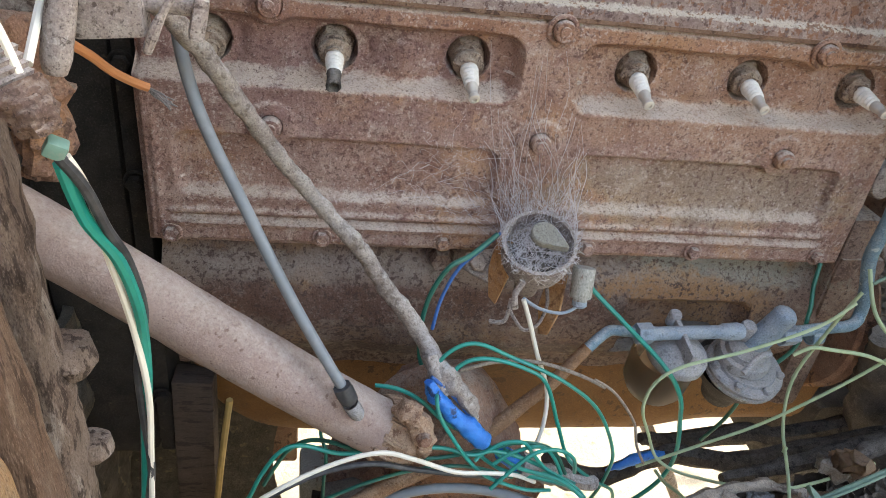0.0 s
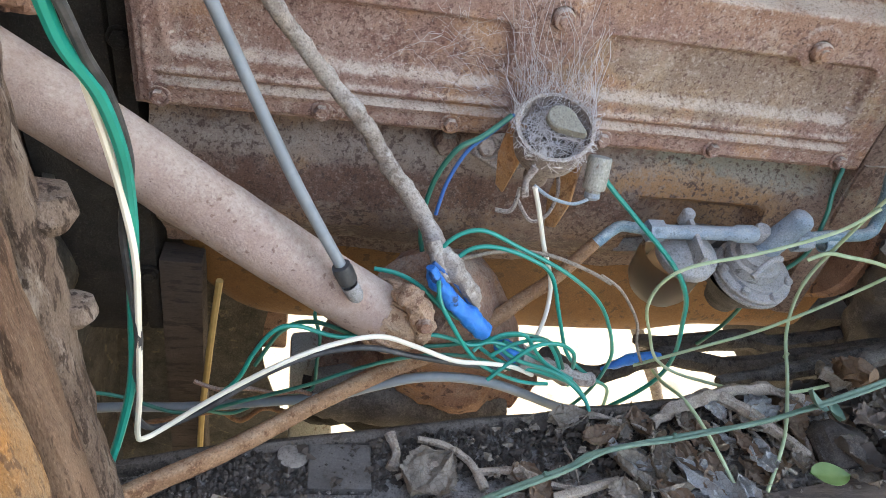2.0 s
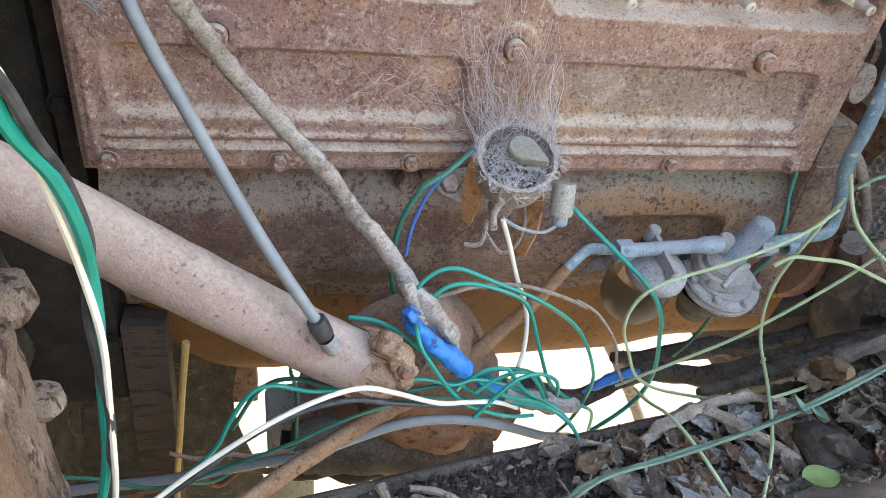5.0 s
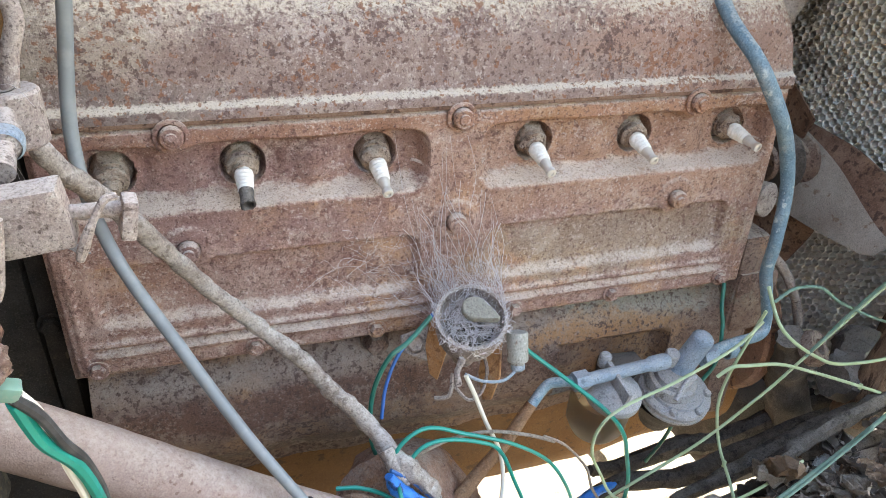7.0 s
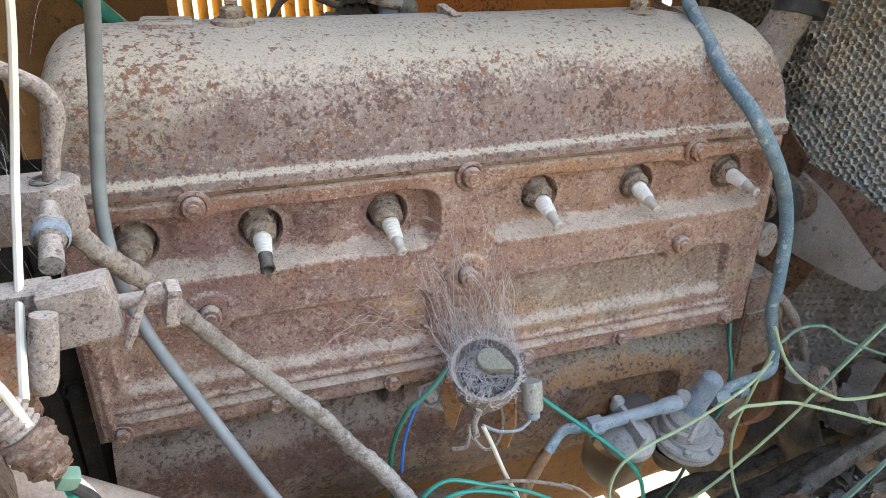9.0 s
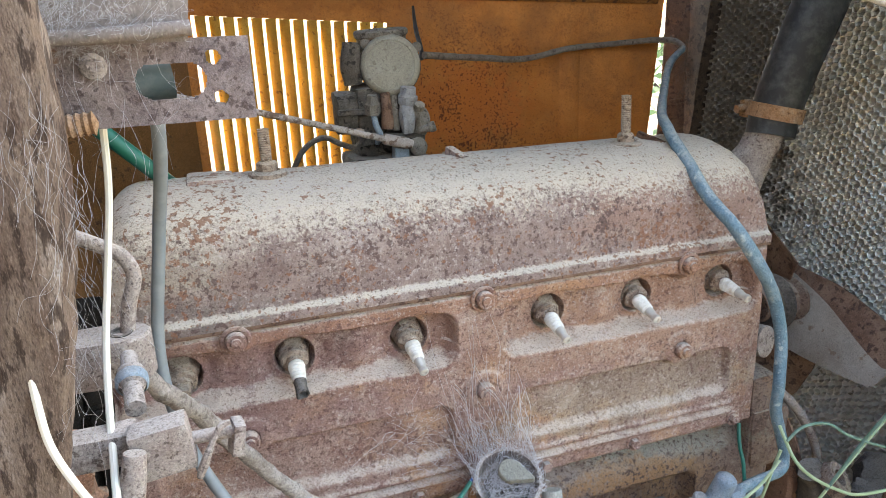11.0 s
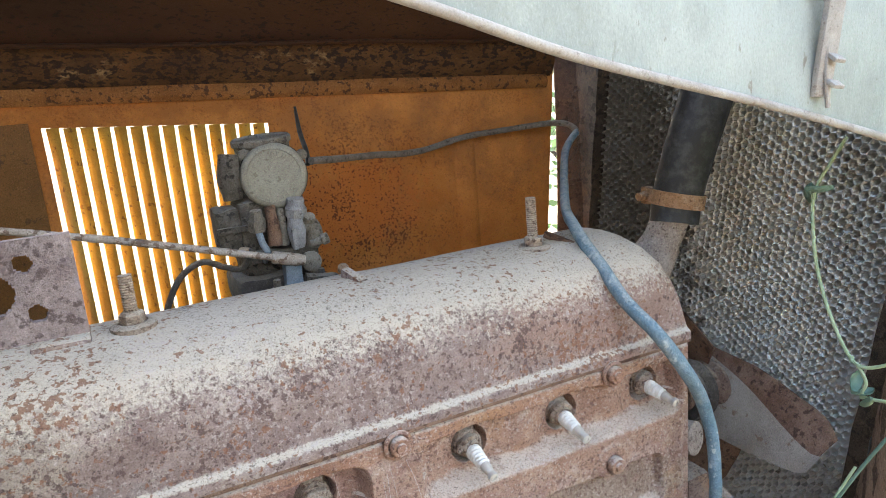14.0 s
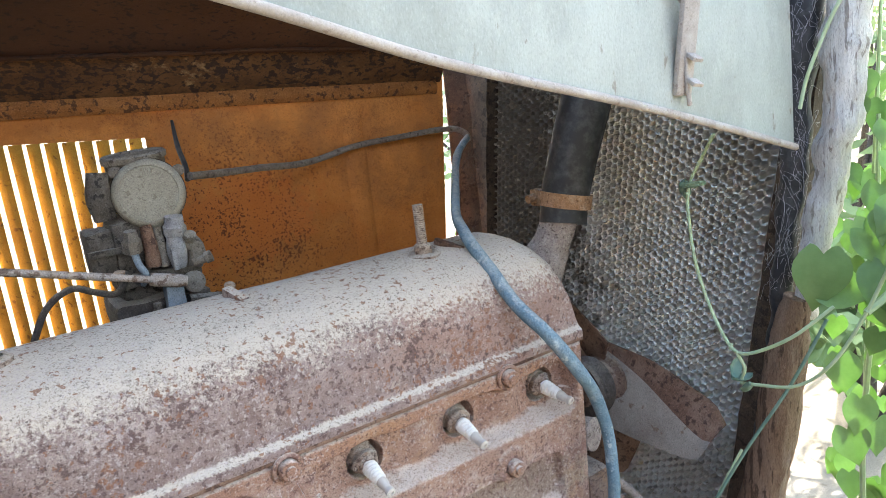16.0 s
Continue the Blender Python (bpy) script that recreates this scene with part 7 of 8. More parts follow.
wire("white_wire", [(-0.288, -0.270, 1.215), (-0.286, -0.275, 1.19), (-0.278, -0.280, 1.17), (-0.270, -0.282, 1.155), (-0.2655, -0.283, 1.140)], 0.0016, M_WHITE, "cream wire running into the coupling")
wire("white_wire", [(-0.014, -0.081, 0.912), (-0.005, -0.082, 0.890), (0.006, -0.084, 0.860), (0.020, -0.088, 0.826), (0.020, -0.100, 0.800), (0.012, -0.112, 0.780), (0.0, -0.122, 0.768), (-0.012, -0.128, 0.762)], 0.0019, M_WHITE, "thin cream lead from the distributor")
wire("blue_wire", [(-0.030, -0.040, 0.948), (-0.045, -0.042, 0.932), (-0.062, -0.048, 0.917), (-0.074, -0.055, 0.892), (-0.080, -0.065, 0.868)], 0.0016, M_BLUE, "thin blue wire from the distributor")
wire("teal_wire", [(-0.034, -0.046, 0.950), (-0.055, -0.055, 0.935), (-0.072, -0.060, 0.926), (-0.084, -0.060, 0.900), (-0.089, -0.062, 0.870), (-0.088, -0.066, 0.842), (-0.080, -0.072, 0.818)], 0.0021, M_DKTEAL, "green wire curving down from the distributor")
GW = "green wires"
wire("green_wire", [(-0.1650, -0.0900, 0.7890), (-0.1670, -0.1000, 0.7860), (-0.1620, -0.1100, 0.7720), (-0.1630, -0.1150, 0.7480), (-0.1640, -0.1200, 0.7270), (-0.1700, -0.1250, 0.7240), (-0.1960, -0.1300, 0.7230), (-0.2250, -0.1400, 0.7140), (-0.2440, -0.1500, 0.7290)], 0.0015, M_DKTEAL, "dark green wire drooping in the gap", GW)
G = [
    [(-0.127, -0.112, 0.850), (-0.110, -0.116, 0.850), (-0.092, -0.120, 0.842), (-0.070, -0.124, 0.822), (-0.0400, -0.1300, 0.8080), (-0.0120, -0.1380, 0.7880), (0.0230, -0.1460, 0.7810), (0.0440, -0.1540, 0.7690), (0.0530, -0.1640, 0.7590), (0.0470, -0.1740, 0.7540)],
    [(-0.085, -0.112, 0.850), (-0.076, -0.108, 0.876), (-0.053, -0.104, 0.886), (-0.020, -0.104, 0.872), (0.026, -0.104, 0.848), (0.063, -0.104, 0.816), (0.088, -0.104, 0.768), (0.090, -0.104, 0.738), (0.085, -0.10, 0.70), (0.075, -0.09, 0.66)],
    [(-0.078, -0.122, 0.832), (-0.074, -0.116, 0.853), (-0.062, -0.112, 0.872), (-0.041, -0.110, 0.876), (-0.010, -0.110, 0.866), (0.010, -0.110, 0.850), (0.028, -0.112, 0.806), (0.045, -0.115, 0.768), (0.075, -0.112, 0.738), (0.10, -0.105, 0.715), (0.115, -0.09, 0.67)],
    [(-0.2540, -0.1650, 0.7410), (-0.2210, -0.1620, 0.7780), (-0.2090, -0.1580, 0.8030), (-0.1950, -0.1550, 0.8250), (-0.1790, -0.1520, 0.8280), (-0.1510, -0.1480, 0.8150), (-0.1130, -0.1450, 0.8150), (-0.0770, -0.1410, 0.8130), (-0.0490, -0.1380, 0.8010), (-0.030, -0.135, 0.802), (0.0, -0.132, 0.788), (0.03, -0.128, 0.765), (0.05, -0.125, 0.742)],
    [(-0.21, -0.13, 0.76), (-0.19, -0.13, 0.80), (-0.165, -0.135, 0.815), (-0.12, -0.14, 0.800), (-0.08, -0.14, 0.800), (-0.037, -0.132, 0.800), (-0.008, -0.130, 0.806), (0.022, -0.126, 0.793), (0.040, -0.124, 0.762)],
    [(-0.032, -0.150, 0.775), (-0.018, -0.146, 0.790), (0.0, -0.142, 0.806), (0.020, -0.138, 0.806), (0.038, -0.134, 0.792), (0.045, -0.130, 0.770)],
    [(-0.045, -0.128, 0.795), (-0.02, -0.135, 0.780), (0.015, -0.138, 0.772), (0.04, -0.138, 0.762), (0.055, -0.135, 0.748)],
    [(-0.36, -0.15, 0.750), (-0.31, -0.15, 0.745), (-0.262, -0.152, 0.728), (-0.215, -0.152, 0.745), (-0.17, -0.152, 0.765), (-0.13, -0.15, 0.785), (-0.09, -0.146, 0.795), (-0.05, -0.140, 0.790), (-0.01, -0.134, 0.77)],
]
for k, pts in enumerate(G):
    wire("green_wire", pts, 0.0017 if k < 7 else 0.0015, M_DKTEAL if k in (4, 7) else M_TEAL, "tangled green insulated wire below the distributor", GW)
for pts in ([(-0.079, -0.122, 0.850), (-0.083, -0.136, 0.860), (-0.080, -0.145, 0.849), (-0.069, -0.147, 0.830), (-0.054, -0.147, 0.806), (-0.038, -0.146, 0.787), (-0.017, -0.145, 0.774), (0.003, -0.144, 0.766), (0.022, -0.142, 0.763)],
            [(-0.046, -0.140, 0.796), (-0.039, -0.136, 0.801), (-0.023, -0.134, 0.810), (-0.007, -0.134, 0.810), (0.002, -0.135, 0.799), (0.015, -0.136, 0.783), (0.032, -0.138, 0.772), (0.047, -0.144, 0.763), (0.057, -0.155, 0.752), (0.060, -0.168, 0.738)],
            [(-0.030, -0.138, 0.790), (-0.016, -0.135, 0.799), (0.001, -0.133, 0.804), (0.013, -0.133, 0.802), (0.023, -0.134, 0.790), (0.031, -0.135, 0.774)],
            [(-0.02, -0.128, 0.796), (-0.004, -0.130, 0.788), (0.010, -0.132, 0.775), (0.030, -0.132, 0.768), (0.048, -0.130, 0.756)]):
    wire("green_wire", pts, 0.0016, M_TEAL, "tangled green insulated wire below the distributor", GW)
wire("green_wire", [(0.040, -0.052, 0.918), (0.058, -0.055, 0.900), (0.085, -0.066, 0.878), (0.118, -0.088, 0.852), (0.140, -0.092, 0.822), (0.150, -0.092, 0.79), (0.158, -0.092, 0.752), (0.155, -0.092, 0.72), (0.14, -0.09, 0.69), (0.11, -0.085, 0.65)], 0.0021, M_TEAL, "green wire hanging over the fuel pump", GW)
wire("green_wire", [(0.288, -0.010, 0.912), (0.283, -0.02, 0.892), (0.282, -0.03, 0.870), (0.275, -0.04, 0.835), (0.250, -0.04, 0.795), (0.245, -0.03, 0.735), (0.235, -0.02, 0.690)], 0.0020, M_DKTEAL, "green wire hanging behind the fuel pump", GW)
solo("blue_tape", tube([(-0.0885, -0.126, 0.867), (-0.0830, -0.128, 0.857), (-0.0770, -0.130, 0.849), (-0.0690, -0.132, 0.841), (-0.0620, -0.134, 0.834), (-0.0550, -0.135, 0.828), (-0.0490, -0.136, 0.823), (-0.0400, -0.136, 0.813)], [0.0040, 0.0058, 0.0052, 0.0068, 0.0062, 0.0080, 0.0074, 0.0072], 18, 10, wob=0.0022, wobscale=85), M_TAPE, "blue electrical tape wrapped round a joint", "tape", "blue tape joints")
wire("blue_wire", [(-0.086, -0.120, 0.866), (-0.070, -0.122, 0.852), (-0.056, -0.126, 0.836), (-0.046, -0.130, 0.818)], 0.0016, M_BLUE, "thin blue wire beside the taped joint")
solo("blue_tape", tube([(-0.022, -0.128, 0.792), (-0.010, -0.126, 0.782), (0.003, -0.124, 0.768)], [0.006, 0.0075, 0.006], 10, 6, wob=0.002), M_TAPE, "blue electrical tape wrapped round a joint", "tape", "blue tape joints")
solo("blue_rag", tube([(0.112, -0.064, 0.695), (0.140, -0.058, 0.703), (0.165, -0.054, 0.706), (0.19, -0.05, 0.703)], [0.002, 0.0052, 0.0048, 0.002], 12, 8, wob=0.002), M_TAPE, "scrap of blue plastic on a dark stick", "rag")

# ---- vines ----
def vine(pts, r, mat=M_VINE, knots=()):
    bm = tube(pts, r, 8, 8)
    line = catmull(pts, 8)
    for k in knots:
        q = line[int(k * (len(line) - 1))]
        lathe([(0, -0.003), (r0 * 1.0 if (r0 := (r if isinstance(r, float) else r[0])) else 0, -0.003), (r0 * 1.3, 0), (r0, 0.003), (0, 0.003)], q, (0.3, 0.2, 1), 8, bm)
    return solo("vine", bm, mat, "thin pale green vine stem trailing over the litter", "vine", "vines")


vine([(0.300, -0.15, 0.800), (0.220, -0.155, 0.775), (0.165, -0.12, 0.750), (0.135, -0.105, 0.755), (0.118, -0.10, 0.785), (0.105, -0.10, 0.815), (0.108, -0.10, 0.843), (0.128, -0.10, 0.862), (0.179, -0.10, 0.880), (0.232, -0.10, 0.906), (0.256, -0.10, 0.931)], 0.0015)
vine([(0.135, -0.105, 0.742), (0.128, -0.135, 0.760), (0.130, -0.165, 0.775), (0.137, -0.20, 0.775), (0.148, -0.238, 0.764)], 0.0015)
vine([(0.258, -0.098, 0.940), (0.250, -0.095, 0.905), (0.240, -0.092, 0.845), (0.240, -0.105, 0.800), (0.225, -0.150, 0.785), (0.200, -0.20, 0.778), (0.172, -0.24, 0.764)], 0.0015, knots=(0.35, 0.6))
vine([(0.118, -0.10, 0.742), (0.170, -0.10, 0.768), (0.226, -0.10, 0.798), (0.286, -0.10, 0.846), (0.323, -0.10, 0.883), (0.386, -0.10, 0.945), (0.42, -0.105, 0.985)], 0.0015)
vine([(0.222, -0.10, 0.876), (0.236, -0.10, 0.884), (0.256, -0.10, 0.882), (0.292, -0.10, 0.876), (0.329, -0.10, 0.861), (0.38, -0.10, 0.838), (0.435, -0.10, 0.812), (0.49, -0.09, 0.782), (0.55, -0.08, 0.76)], 0.0017, knots=(0.7,))
vine([(0.282, -0.07, 0.945), (0.285, -0.09, 0.918), (0.300, -0.10, 0.900), (0.335, -0.10, 0.876), (0.365, -0.10, 0.862), (0.419, -0.10, 0.856), (0.46, -0.10, 0.86)], 0.0017)
vine([(0.262, -0.10, 0.950), (0.280, -0.10, 0.961), (0.310, -0.10, 0.957), (0.341, -0.10, 0.936), (0.40, -0.10, 0.907), (0.45, -0.10, 0.89)], 0.0015, M_VINET)
vine([(-0.125, -0.292, 0.785), (-0.102, -0.281, 0.785), (-0.044, -0.255, 0.785), (0.010, -0.235, 0.786), (0.033, -0.224, 0.787), (0.106, -0.210, 0.791), (0.174, -0.202, 0.800), (0.248, -0.192, 0.830), (0.33, -0.18, 0.868), (0.42, -0.17, 0.93)], [0.002, 0.0022, 0.0022, 0.0019, 0.0023, 0.0019, 0.0021, 0.0019, 0.0019, 0.0019], M_VINET, (0.12, 0.3, 0.55))
vine([(-0.098, -0.283, 0.786), (-0.050, -0.262, 0.790), (0.006, -0.240, 0.788), (0.045, -0.224, 0.792), (0.100, -0.214, 0.791), (0.17, -0.205, 0.804), (0.24, -0.196, 0.826), (0.32, -0.184, 0.866)], 0.0013, M_VINET)
vine([(0.055, -0.098, 0.845), (0.075, -0.102, 0.833), (0.10, -0.102, 0.80), (0.11, -0.102, 0.772), (0.125, -0.10, 0.745)], 0.0013, M_TWIG)
vine([(-0.06, -0.10, 0.855), (-0.03, -0.095, 0.86), (0.005, -0.095, 0.860), (0.04, -0.098, 0.850), (0.065, -0.10, 0.838)], 0.0016, M_TWIG)
# hanging over the radiator
vine([(0.392, -0.098, 1.300), (0.392, -0.085, 1.278), (0.390, -0.072, 1.250), (0.388, -0.074, 1.215), (0.386, -0.082, 1.178), (0.384, -0.098, 1.14), (0.381, -0.118, 1.112), (0.376, -0.135, 1.109), (0.380, -0.155, 1.118), (0.385, -0.178, 1.135), (0.40, -0.20, 1.16)], 0.0016, knots=(0.22, 0.62))
vine([(0.376, -0.128, 1.110), (0.377, -0.136, 1.095), (0.377, -0.133, 1.082), (0.378, -0.150, 1.083), (0.383, -0.180, 1.090), (0.39, -0.205, 1.115), (0.40, -0.225, 1.16), (0.41, -0.24, 1.21)], 0.0015, M_VINE, (0.3,))
vine([(0.42, -0.185, 1.14), (0.40, -0.165, 1.08), (0.375, -0.135, 1.01), (0.352, -0.11, 0.94), (0.32, -0.10, 0.88)], 0.0016, M_VINET)
vine([(0.455, -0.185, 1.42), (0.448, -0.170, 1.39), (0.440, -0.155, 1.345), (0.436, -0.150, 1.315)], 0.0017)


def curl_leaf(at, s, seed):
    r2 = random.Random(seed)
    h = r2.uniform(0, 6.28)
    m = Matrix.Translation(at) @ Euler((r2.uniform(-1, 1), r2.uniform(-1, 1), h)).to_matrix().to_4x4()
    bm = sheet(8, 4, lambda u, v: m @ Vector(((u - 0.5) * s, (v - 0.5) * s * 0.5 * math.sin(u * math.pi) ** 0.6, 0.5 * s * (v - 0.5) ** 2 + 0.4 * s * (u - 0.5) ** 2)), 0.0004, (0, 0, -1))
    solo("wilted_leaf", bm, M_VINET, "small wilted pale leaf curled on the vine", "leaf", "wilted vine leaves")


for k, q in enumerate(((0.390, -0.067, 1.247), (0.389, -0.078, 1.252), (0.377, -0.133, 1.083), (0.376, -0.126, 1.093), (0.378, -0.138, 1.074), (0.222, -0.205, 0.812), (0.205, -0.198, 0.818))):
    curl_leaf(q, 0.024, 300 + k)

# ---- front post and climbing plant ----
solo("front_post", tube([(0.452, -0.070, 0.75), (0.456, -0.105, 0.922), (0.456, -0.120, 0.999), (0.456, -0.128, 1.073), (0.458, -0.138, 1.140)], [0.0205, 0.0205, 0.020, 0.019, 0.012], 18, 8, wob=0.003), M_POSTB, "weathered brown lower front post", "post")
solo("bleached_post", tube([(0.468, -0.140, 1.120), (0.470, -0.147, 1.196), (0.470, -0.156, 1.244), (0.470, -0.167, 1.308), (0.470, -0.169, 1.372), (0.476, -0.176, 1.47), (0.482, -0.186, 1.60)], [0.011, 0.0125, 0.014, 0.0165, 0.0175, 0.019, 0.020], 20, 10, wob=0.006, wobscale=34), M_GREYWOOD, "bleached cracked wooden post at the front, sunlight in its colour", "post")
solo("rubber_strip", tube([(0.486, -0.045, 0.80), (0.478, -0.087, 0.951), (0.476, -0.104, 1.06), (0.476, -0.113, 1.145), (0.476, -0.123, 1.256), (0.476, -0.127, 1.348), (0.478, -0.135, 1.45), (0.48, -0.14, 1.60)], [0.006, 0.007, 0.0068, 0.0085, 0.0135, 0.0145, 0.015, 0.015], 16, 8, wob=0.005, wobscale=40), M_RUBBER, "torn black rubber strip beside the post", "strip")

ivy = thing("climbing_vine", (0.52, -0.25, 0.0), "climbing plant with heart-shaped fresh green leaves", "vine")
irng = random.Random(77)


def heart_leaf(at, s, face, drop, seed):
    """One heart-shaped leaf of length s that faces one way and hangs down."""
    z = Vector(face).normalized()
    d = Vector(drop)
    d = (d - z * d.dot(z)).normalized()
    m = Matrix((d, z.cross(d), z)).transposed().to_4x4()
    m.translation = at
    r2 = random.Random(seed)
    cup = r2.uniform(0.05, 0.3)

    def f(u, v):
        sv = (v - 0.5) * 2
        w = 0.46 * (math.sin(math.pi * min(1.0, u * 0.92 + 0.08)) ** 0.8) * (1.42 - 1.15 * u)
        back = -0.16 * (1 - u) ** 3 * (1 - (1 - abs(sv)) ** 2)
        x = u + back
        zz = cup * (abs(sv) * w) ** 1.3 - 0.22 * u * u + 0.03 * math.sin(5 * u + seed) * abs(sv)
        return m @ (Vector((x, sv * w, zz)) * s)
    bm = sheet(9, 8, f, 0.0003, z)
    return part("leaf", bm, M_IVY, ivy)


stems = [[(0.55, -0.27, -0.02), (0.53, -0.26, 0.5), (0.51, -0.25, 0.9), (0.49, -0.245, 1.15), (0.50, -0.25, 1.35), (0.52, -0.26, 1.5)],
         [(0.60, -0.30, -0.02), (0.58, -0.29, 0.6), (0.56, -0.28, 0.95), (0.55, -0.27, 1.2), (0.56, -0.29, 1.45)],
         [(0.40, -0.225, 1.16), (0.43, -0.235, 1.18), (0.47, -0.24, 1.22), (0.50, -0.25, 1.30)]]
for pts in stems:
    part("stem", tube(pts, [0.003] * (len(pts) - 1) + [0.0015], 7, 8), M_VINE, ivy)
for k in range(270):
    st = catmull(stems[k % 3 if k % 3 < 2 else irng.choice((0, 1, 2))], 8)
    q = st[irng.randrange(int(len(st) * 0.35), len(st))] + Vector((irng.uniform(-0.05, 0.09), irng.uniform(-0.08, 0.05), irng.uniform(-0.08, 0.03)))
    if q.y > -0.205 and q.x < 0.50:
        q.y = -0.205 - irng.random() * 0.03
    heart_leaf(q, irng.uniform(0.020, 0.043), (irng.uniform(-1.0, -0.2), irng.uniform(-1.0, 0.0), irng.uniform(-0.1, 0.9)), (irng.uniform(-0.5, 0.5), irng.uniform(-0.4, 0.4), -1), k)
for pts in ([(0.60, -0.14, -0.02), (0.58, -0.145, 0.6), (0.57, -0.150, 1.0), (0.56, -0.155, 1.4)], [(0.53, -0.19, 0.72), (0.515, -0.175, 0.95), (0.52, -0.178, 1.15), (0.53, -0.17, 1.30)]):
    part("stem", tube(pts, [0.003, 0.0028, 0.0025, 0.0018], 7, 8), M_VINE, ivy)
for k in range(70):
    x = irng.uniform(0.49, 0.72)
    q = Vector((x, -0.205 + 0.55 * (x - 0.47) + irng.uniform(-0.04, 0.035), irng.uniform(0.74, 1.36)))
    heart_leaf(q, irng.uniform(0.018, 0.036), (irng.uniform(-1.0, -0.3), irng.uniform(-0.9, 0.1), irng.uniform(-0.1, 0.9)), (irng.uniform(-0.5, 0.5), irng.uniform(-0.5, 0.5), -1), k)
for q, s, face, drop in (((0.425, -0.178, 1.195), 0.052, (-0.75, -0.62, 0.15), (0.1, 0.25, -1)), ((0.445, -0.20, 1.215), 0.040, (-0.6, -0.7, 0.4), (0.5, -0.2, -1)), ((0.432, -0.172, 1.165), 0.046, (-0.6, -0.5, 0.6), (0.9, -0.5, -0.5)),
                         ((0.44, -0.188, 1.10), 0.034, (-0.8, -0.5, 0.2), (0.2, 0, -1)), ((0.445, -0.192, 1.03), 0.036, (-0.7, -0.6, 0.3), (0.3, -0.1, -1)), ((0.45, -0.20, 1.06), 0.034, (-0.6, -0.7, 0.3), (-0.2, 0, -1)), ((0.46, -0.205, 1.25), 0.034, (-0.7, -0.5, 0.3), (0.2, 0.1, -1))):
    heart_leaf(Vector(q), s, face, drop, 5)

# ---- cobwebs ----
def strands(name, pairs, r, label, sag=0.005, mat=None, cat="cobweb"):
    bm = bmesh.new()
    for a, b in pairs:
        a, b = Vector(a), Vector(b)
        line = [a] + [a.lerp(b, k) + Vector((rng.uniform(-sag, sag), rng.uniform(-sag, sag) * 0.6, rng.uniform(-sag, sag))) for k in (0.25, 0.5, 0.75)] + [b]
        tube(line, r * rng.uniform(0.6, 1.3), 3, 4, bm, caps=False)
    return solo(name, bm, mat or M_WEB, label, cat, kind="stuff")


md = frame_on(DC, DA)


def rim(a, r=0.0345, h=0.003):
    return md @ (Vector((r * math.cos(a), r * math.sin(a), h)) * 0.86)


pairs = []
for k in range(230):
    a = rng.uniform(0, 2 * math.pi)
    top = rim(a)
    if top.y < -0.055:
        continue
    spread = rng.gauss(0, 0.017) + 0.6 * (top.x if abs(top.x) < 0.04 else 0.0) * rng.random()
    up = 0.002 + 0.12 * rng.random() ** 7.0
    x = max(-0.11, min(0.09, top.x + spread))
    pairs.append((top, (x, cover_depth(x, min(0.965 + up, 1.09)) - 0.001, min(0.965 + up, 1.09))))
for k in range(60):
    x, z = rng.uniform(-0.10, -0.02), rng.uniform(0.945, 1.005)
    x2, z2 = x + rng.gauss(0, 0.02), z + rng.gauss(0, 0.016)
    pairs.append(((x, cover_depth(x, z) - 0.003 - rng.random() * 0.01, z), (x2, cover_depth(x2, z2) - 0.003 - rng.random() * 0.012, z2)))
strands("cobweb", pairs, 0.00010, "dusty cobweb fanned over the side cover", mat=M_SILK)
pairs = []
for k in range(30):
    a = rng.uniform(0.2, math.pi - 0.2)
    top = rim(a)
    if top.y < -0.055:
        continue
    lean = rng.gauss(0, 0.45) + 12.0 * (top.x - DC[0])
    far = 0.012 + 0.085 * rng.random() ** 2.2
    x, z = max(-0.13, min(0.12, top.x + lean * far)), min(0.965 + far, 1.09)
    pairs.append((top, (x, cover_depth(x, z) - 0.002, z)))
strands("cobweb", pairs, 0.00021, "long cobweb strands fanned up to the side cover", 0.0045, M_SILK)
pairs = []
for k in range(150):
    a, b = rng.uniform(0, 6.28), rng.uniform(0, 6.28)
    pairs.append((rim(a, rng.uniform(0.012, 0.034), rng.uniform(-0.008, 0.005)), rim(b, rng.uniform(0.012, 0.034), rng.uniform(-0.012, 0.004))))
for k in range(150):
    a = rng.uniform(0, 6.28)
    b = a + rng.uniform(-0.4, 0.4)
    pairs.append((rim(a, 0.034, 0.003), rim(b, 0.036, rng.uniform(-0.016, 0.02))))
strands("cobweb", pairs, 0.00019, "thick white cobweb filling the distributor bowl", 0.005, M_SILK)
pairs = []
for c in range(46):
    on_lip = c % 3 == 0
    cx = -0.345 + 0.125 * rng.random() ** (1.0 if on_lip else 1.7)
    cz = rng.gauss(1.335, 0.008) if on_lip else rng.uniform(1.27, 1.46)
    lean, size = rng.gauss(0.4, 0.5), rng.uniform(0.008, 0.020)
    for k in range(38):
        x, z = cx + rng.gauss(0, size * 0.6), cz + rng.gauss(0, size)
        d = rng.gauss(0, size)
        x2, z2 = min(-0.214, x + d * lean + rng.gauss(0, 0.003)), z + d
        y = -0.211 if min(z, z2) > 1.336 else -0.188
        if min(z, z2) < 1.325 and max(x, x2) > -0.280:
            continue
        pairs.append(((min(x, -0.214), y + rng.uniform(-0.003, 0.003), z), (x2, y + rng.uniform(-0.006, 0.003), z2)))
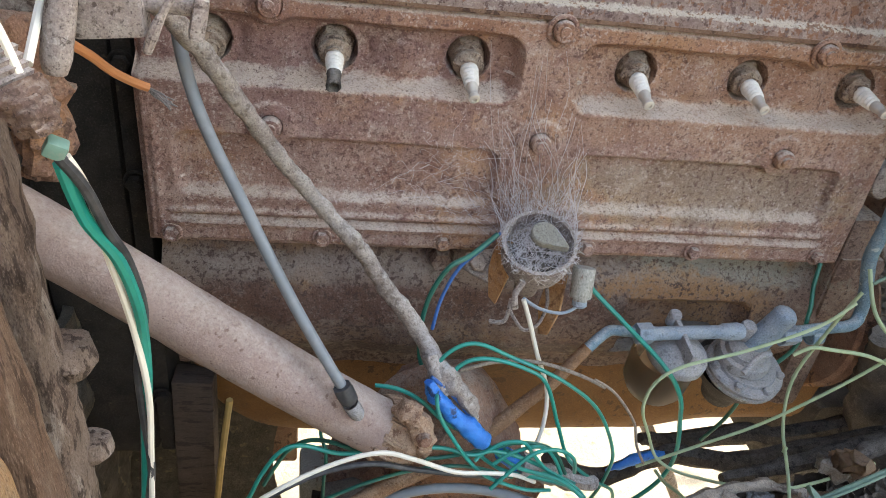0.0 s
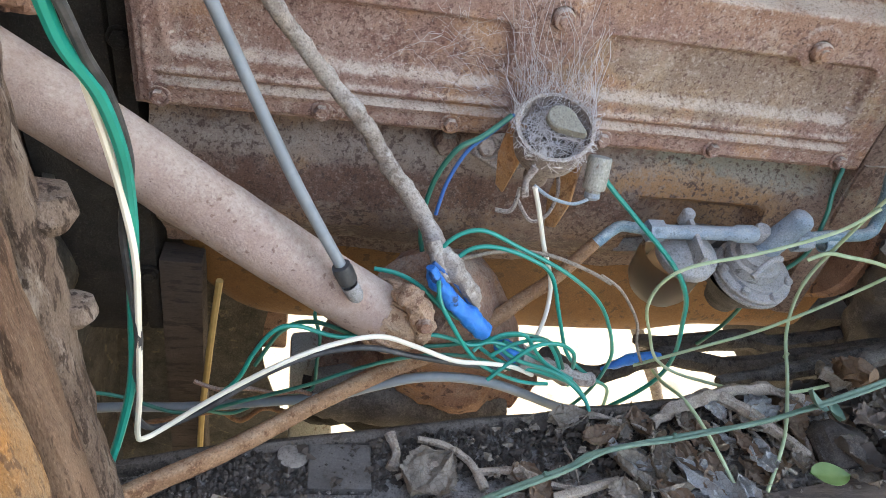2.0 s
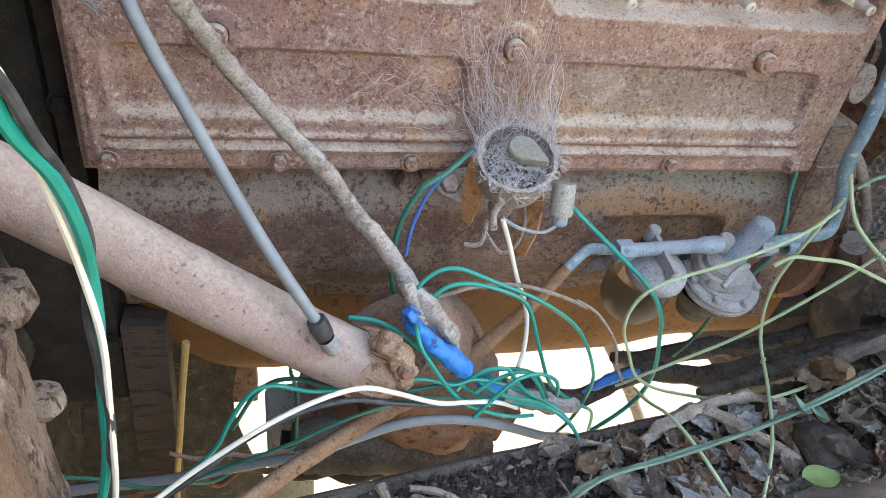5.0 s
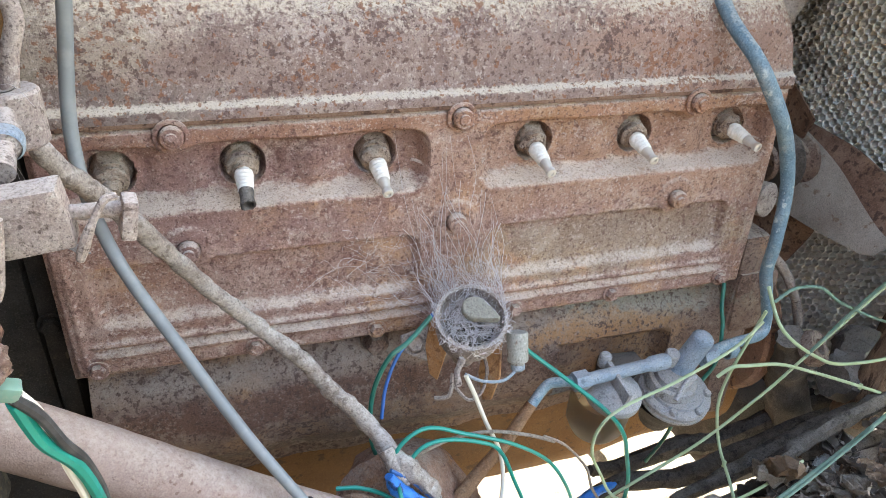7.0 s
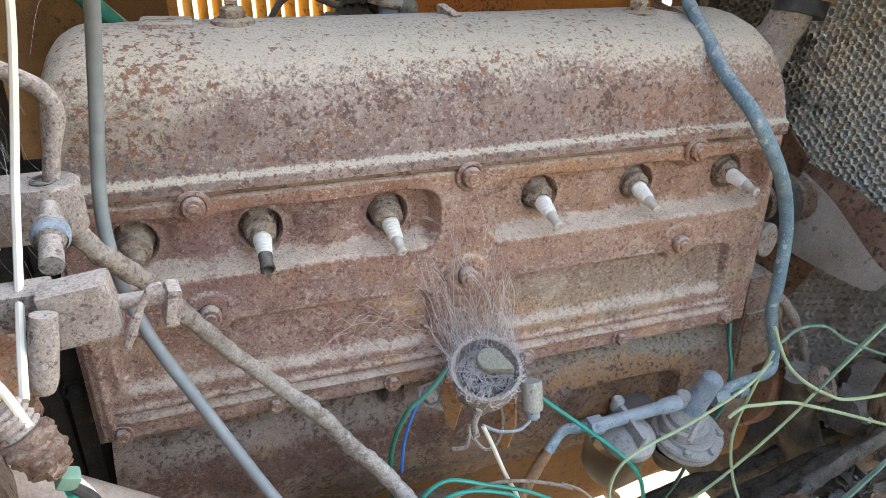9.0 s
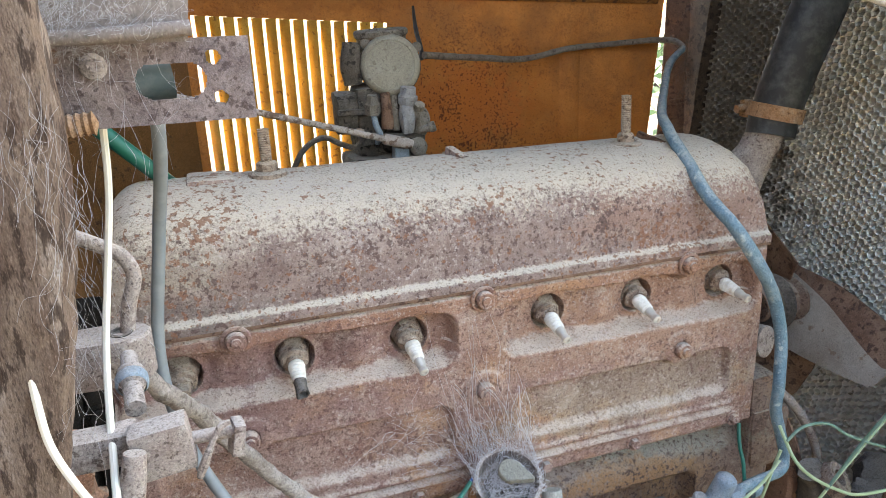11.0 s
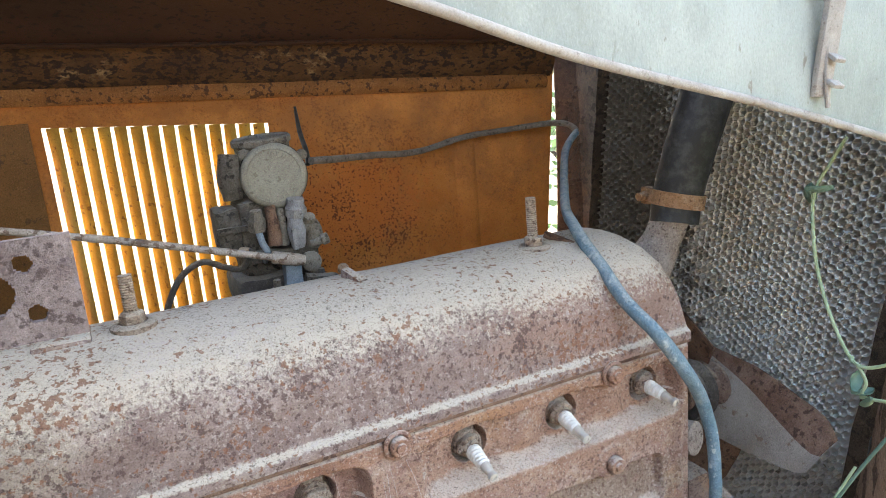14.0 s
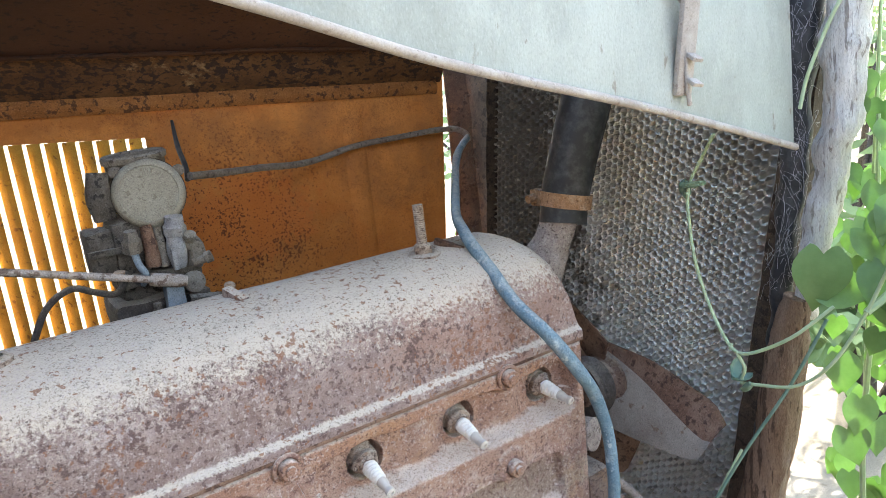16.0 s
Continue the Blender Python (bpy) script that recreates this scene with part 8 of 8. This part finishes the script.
for k in range(170):
    x, z = -0.345 + 0.123 * rng.random() ** 1.5, rng.uniform(1.30, 1.46)
    x2, z2 = min(-0.214, x + rng.gauss(0, 0.016)), z - abs(rng.gauss(0, 0.040))
    y = -0.211 if z2 > 1.336 else -0.188
    pairs.append(((x, y, z), (x2, y + rng.uniform(-0.006, 0.003), z2)))
for k in range(22):
    x, z = rng.uniform(-0.31, -0.275), rng.uniform(1.20, 1.30)
    pairs.append(((x, -0.186, z), (x + rng.gauss(0.008, 0.012), -0.19 + rng.uniform(-0.02, 0.03), z - rng.uniform(0.02, 0.09))))
strands("cobweb", pairs, 0.000065, "dusty cobweb hanging from the cowl strip", 0.004)
pairs = []
for c in range(6):
    cx, cz = rng.uniform(-0.282, -0.250), rng.uniform(1.20, 1.34)
    for k in range(10):
        x, z = cx + rng.gauss(0, 0.004), cz + rng.gauss(0, 0.010)
        pairs.append(((x, -0.304, z), (x + rng.gauss(-0.004, 0.006), -0.304 + rng.uniform(-0.006, 0.002), z - rng.uniform(0.008, 0.045))))
for k in range(18):
    x, z = rng.uniform(-0.290, -0.268), rng.uniform(1.225, 1.27)
    pairs.append(((x, -0.192, z), (x + rng.gauss(0.004, 0.010), -0.19 + rng.uniform(-0.01, 0.02), z - rng.uniform(0.005, 0.04))))
strands("cobweb", pairs, 0.00005, "torn cobweb draped on the rotten post", 0.003)
pairs = []
for k in range(80):
    x, z = rng.uniform(0.474, 0.522), rng.gauss(1.25, 0.035)
    pairs.append(((x, 0.408 - rng.random() * 0.015, z), (x + rng.gauss(0, 0.016), 0.412 - rng.random() * 0.012, z + rng.gauss(0, 0.020))))
strands("dry_vine", pairs, 0.00045, "dry brown vine tangle caught on the baffle", 0.004, M_DKTWIG, "dry vine")
pairs = []
for k in range(160):
    z = rng.uniform(1.14, 1.42)
    y = -0.118 - 0.10 * (z - 1.15) + rng.uniform(-0.020, 0.012)
    pairs.append(((0.458, y, z), (0.458 + rng.uniform(-0.004, 0.003), y + rng.gauss(0, 0.010), z + rng.gauss(0, 0.022))))
strands("cobweb", pairs, 0.00011, "dusty cobweb caught on the rubber strip", 0.004)
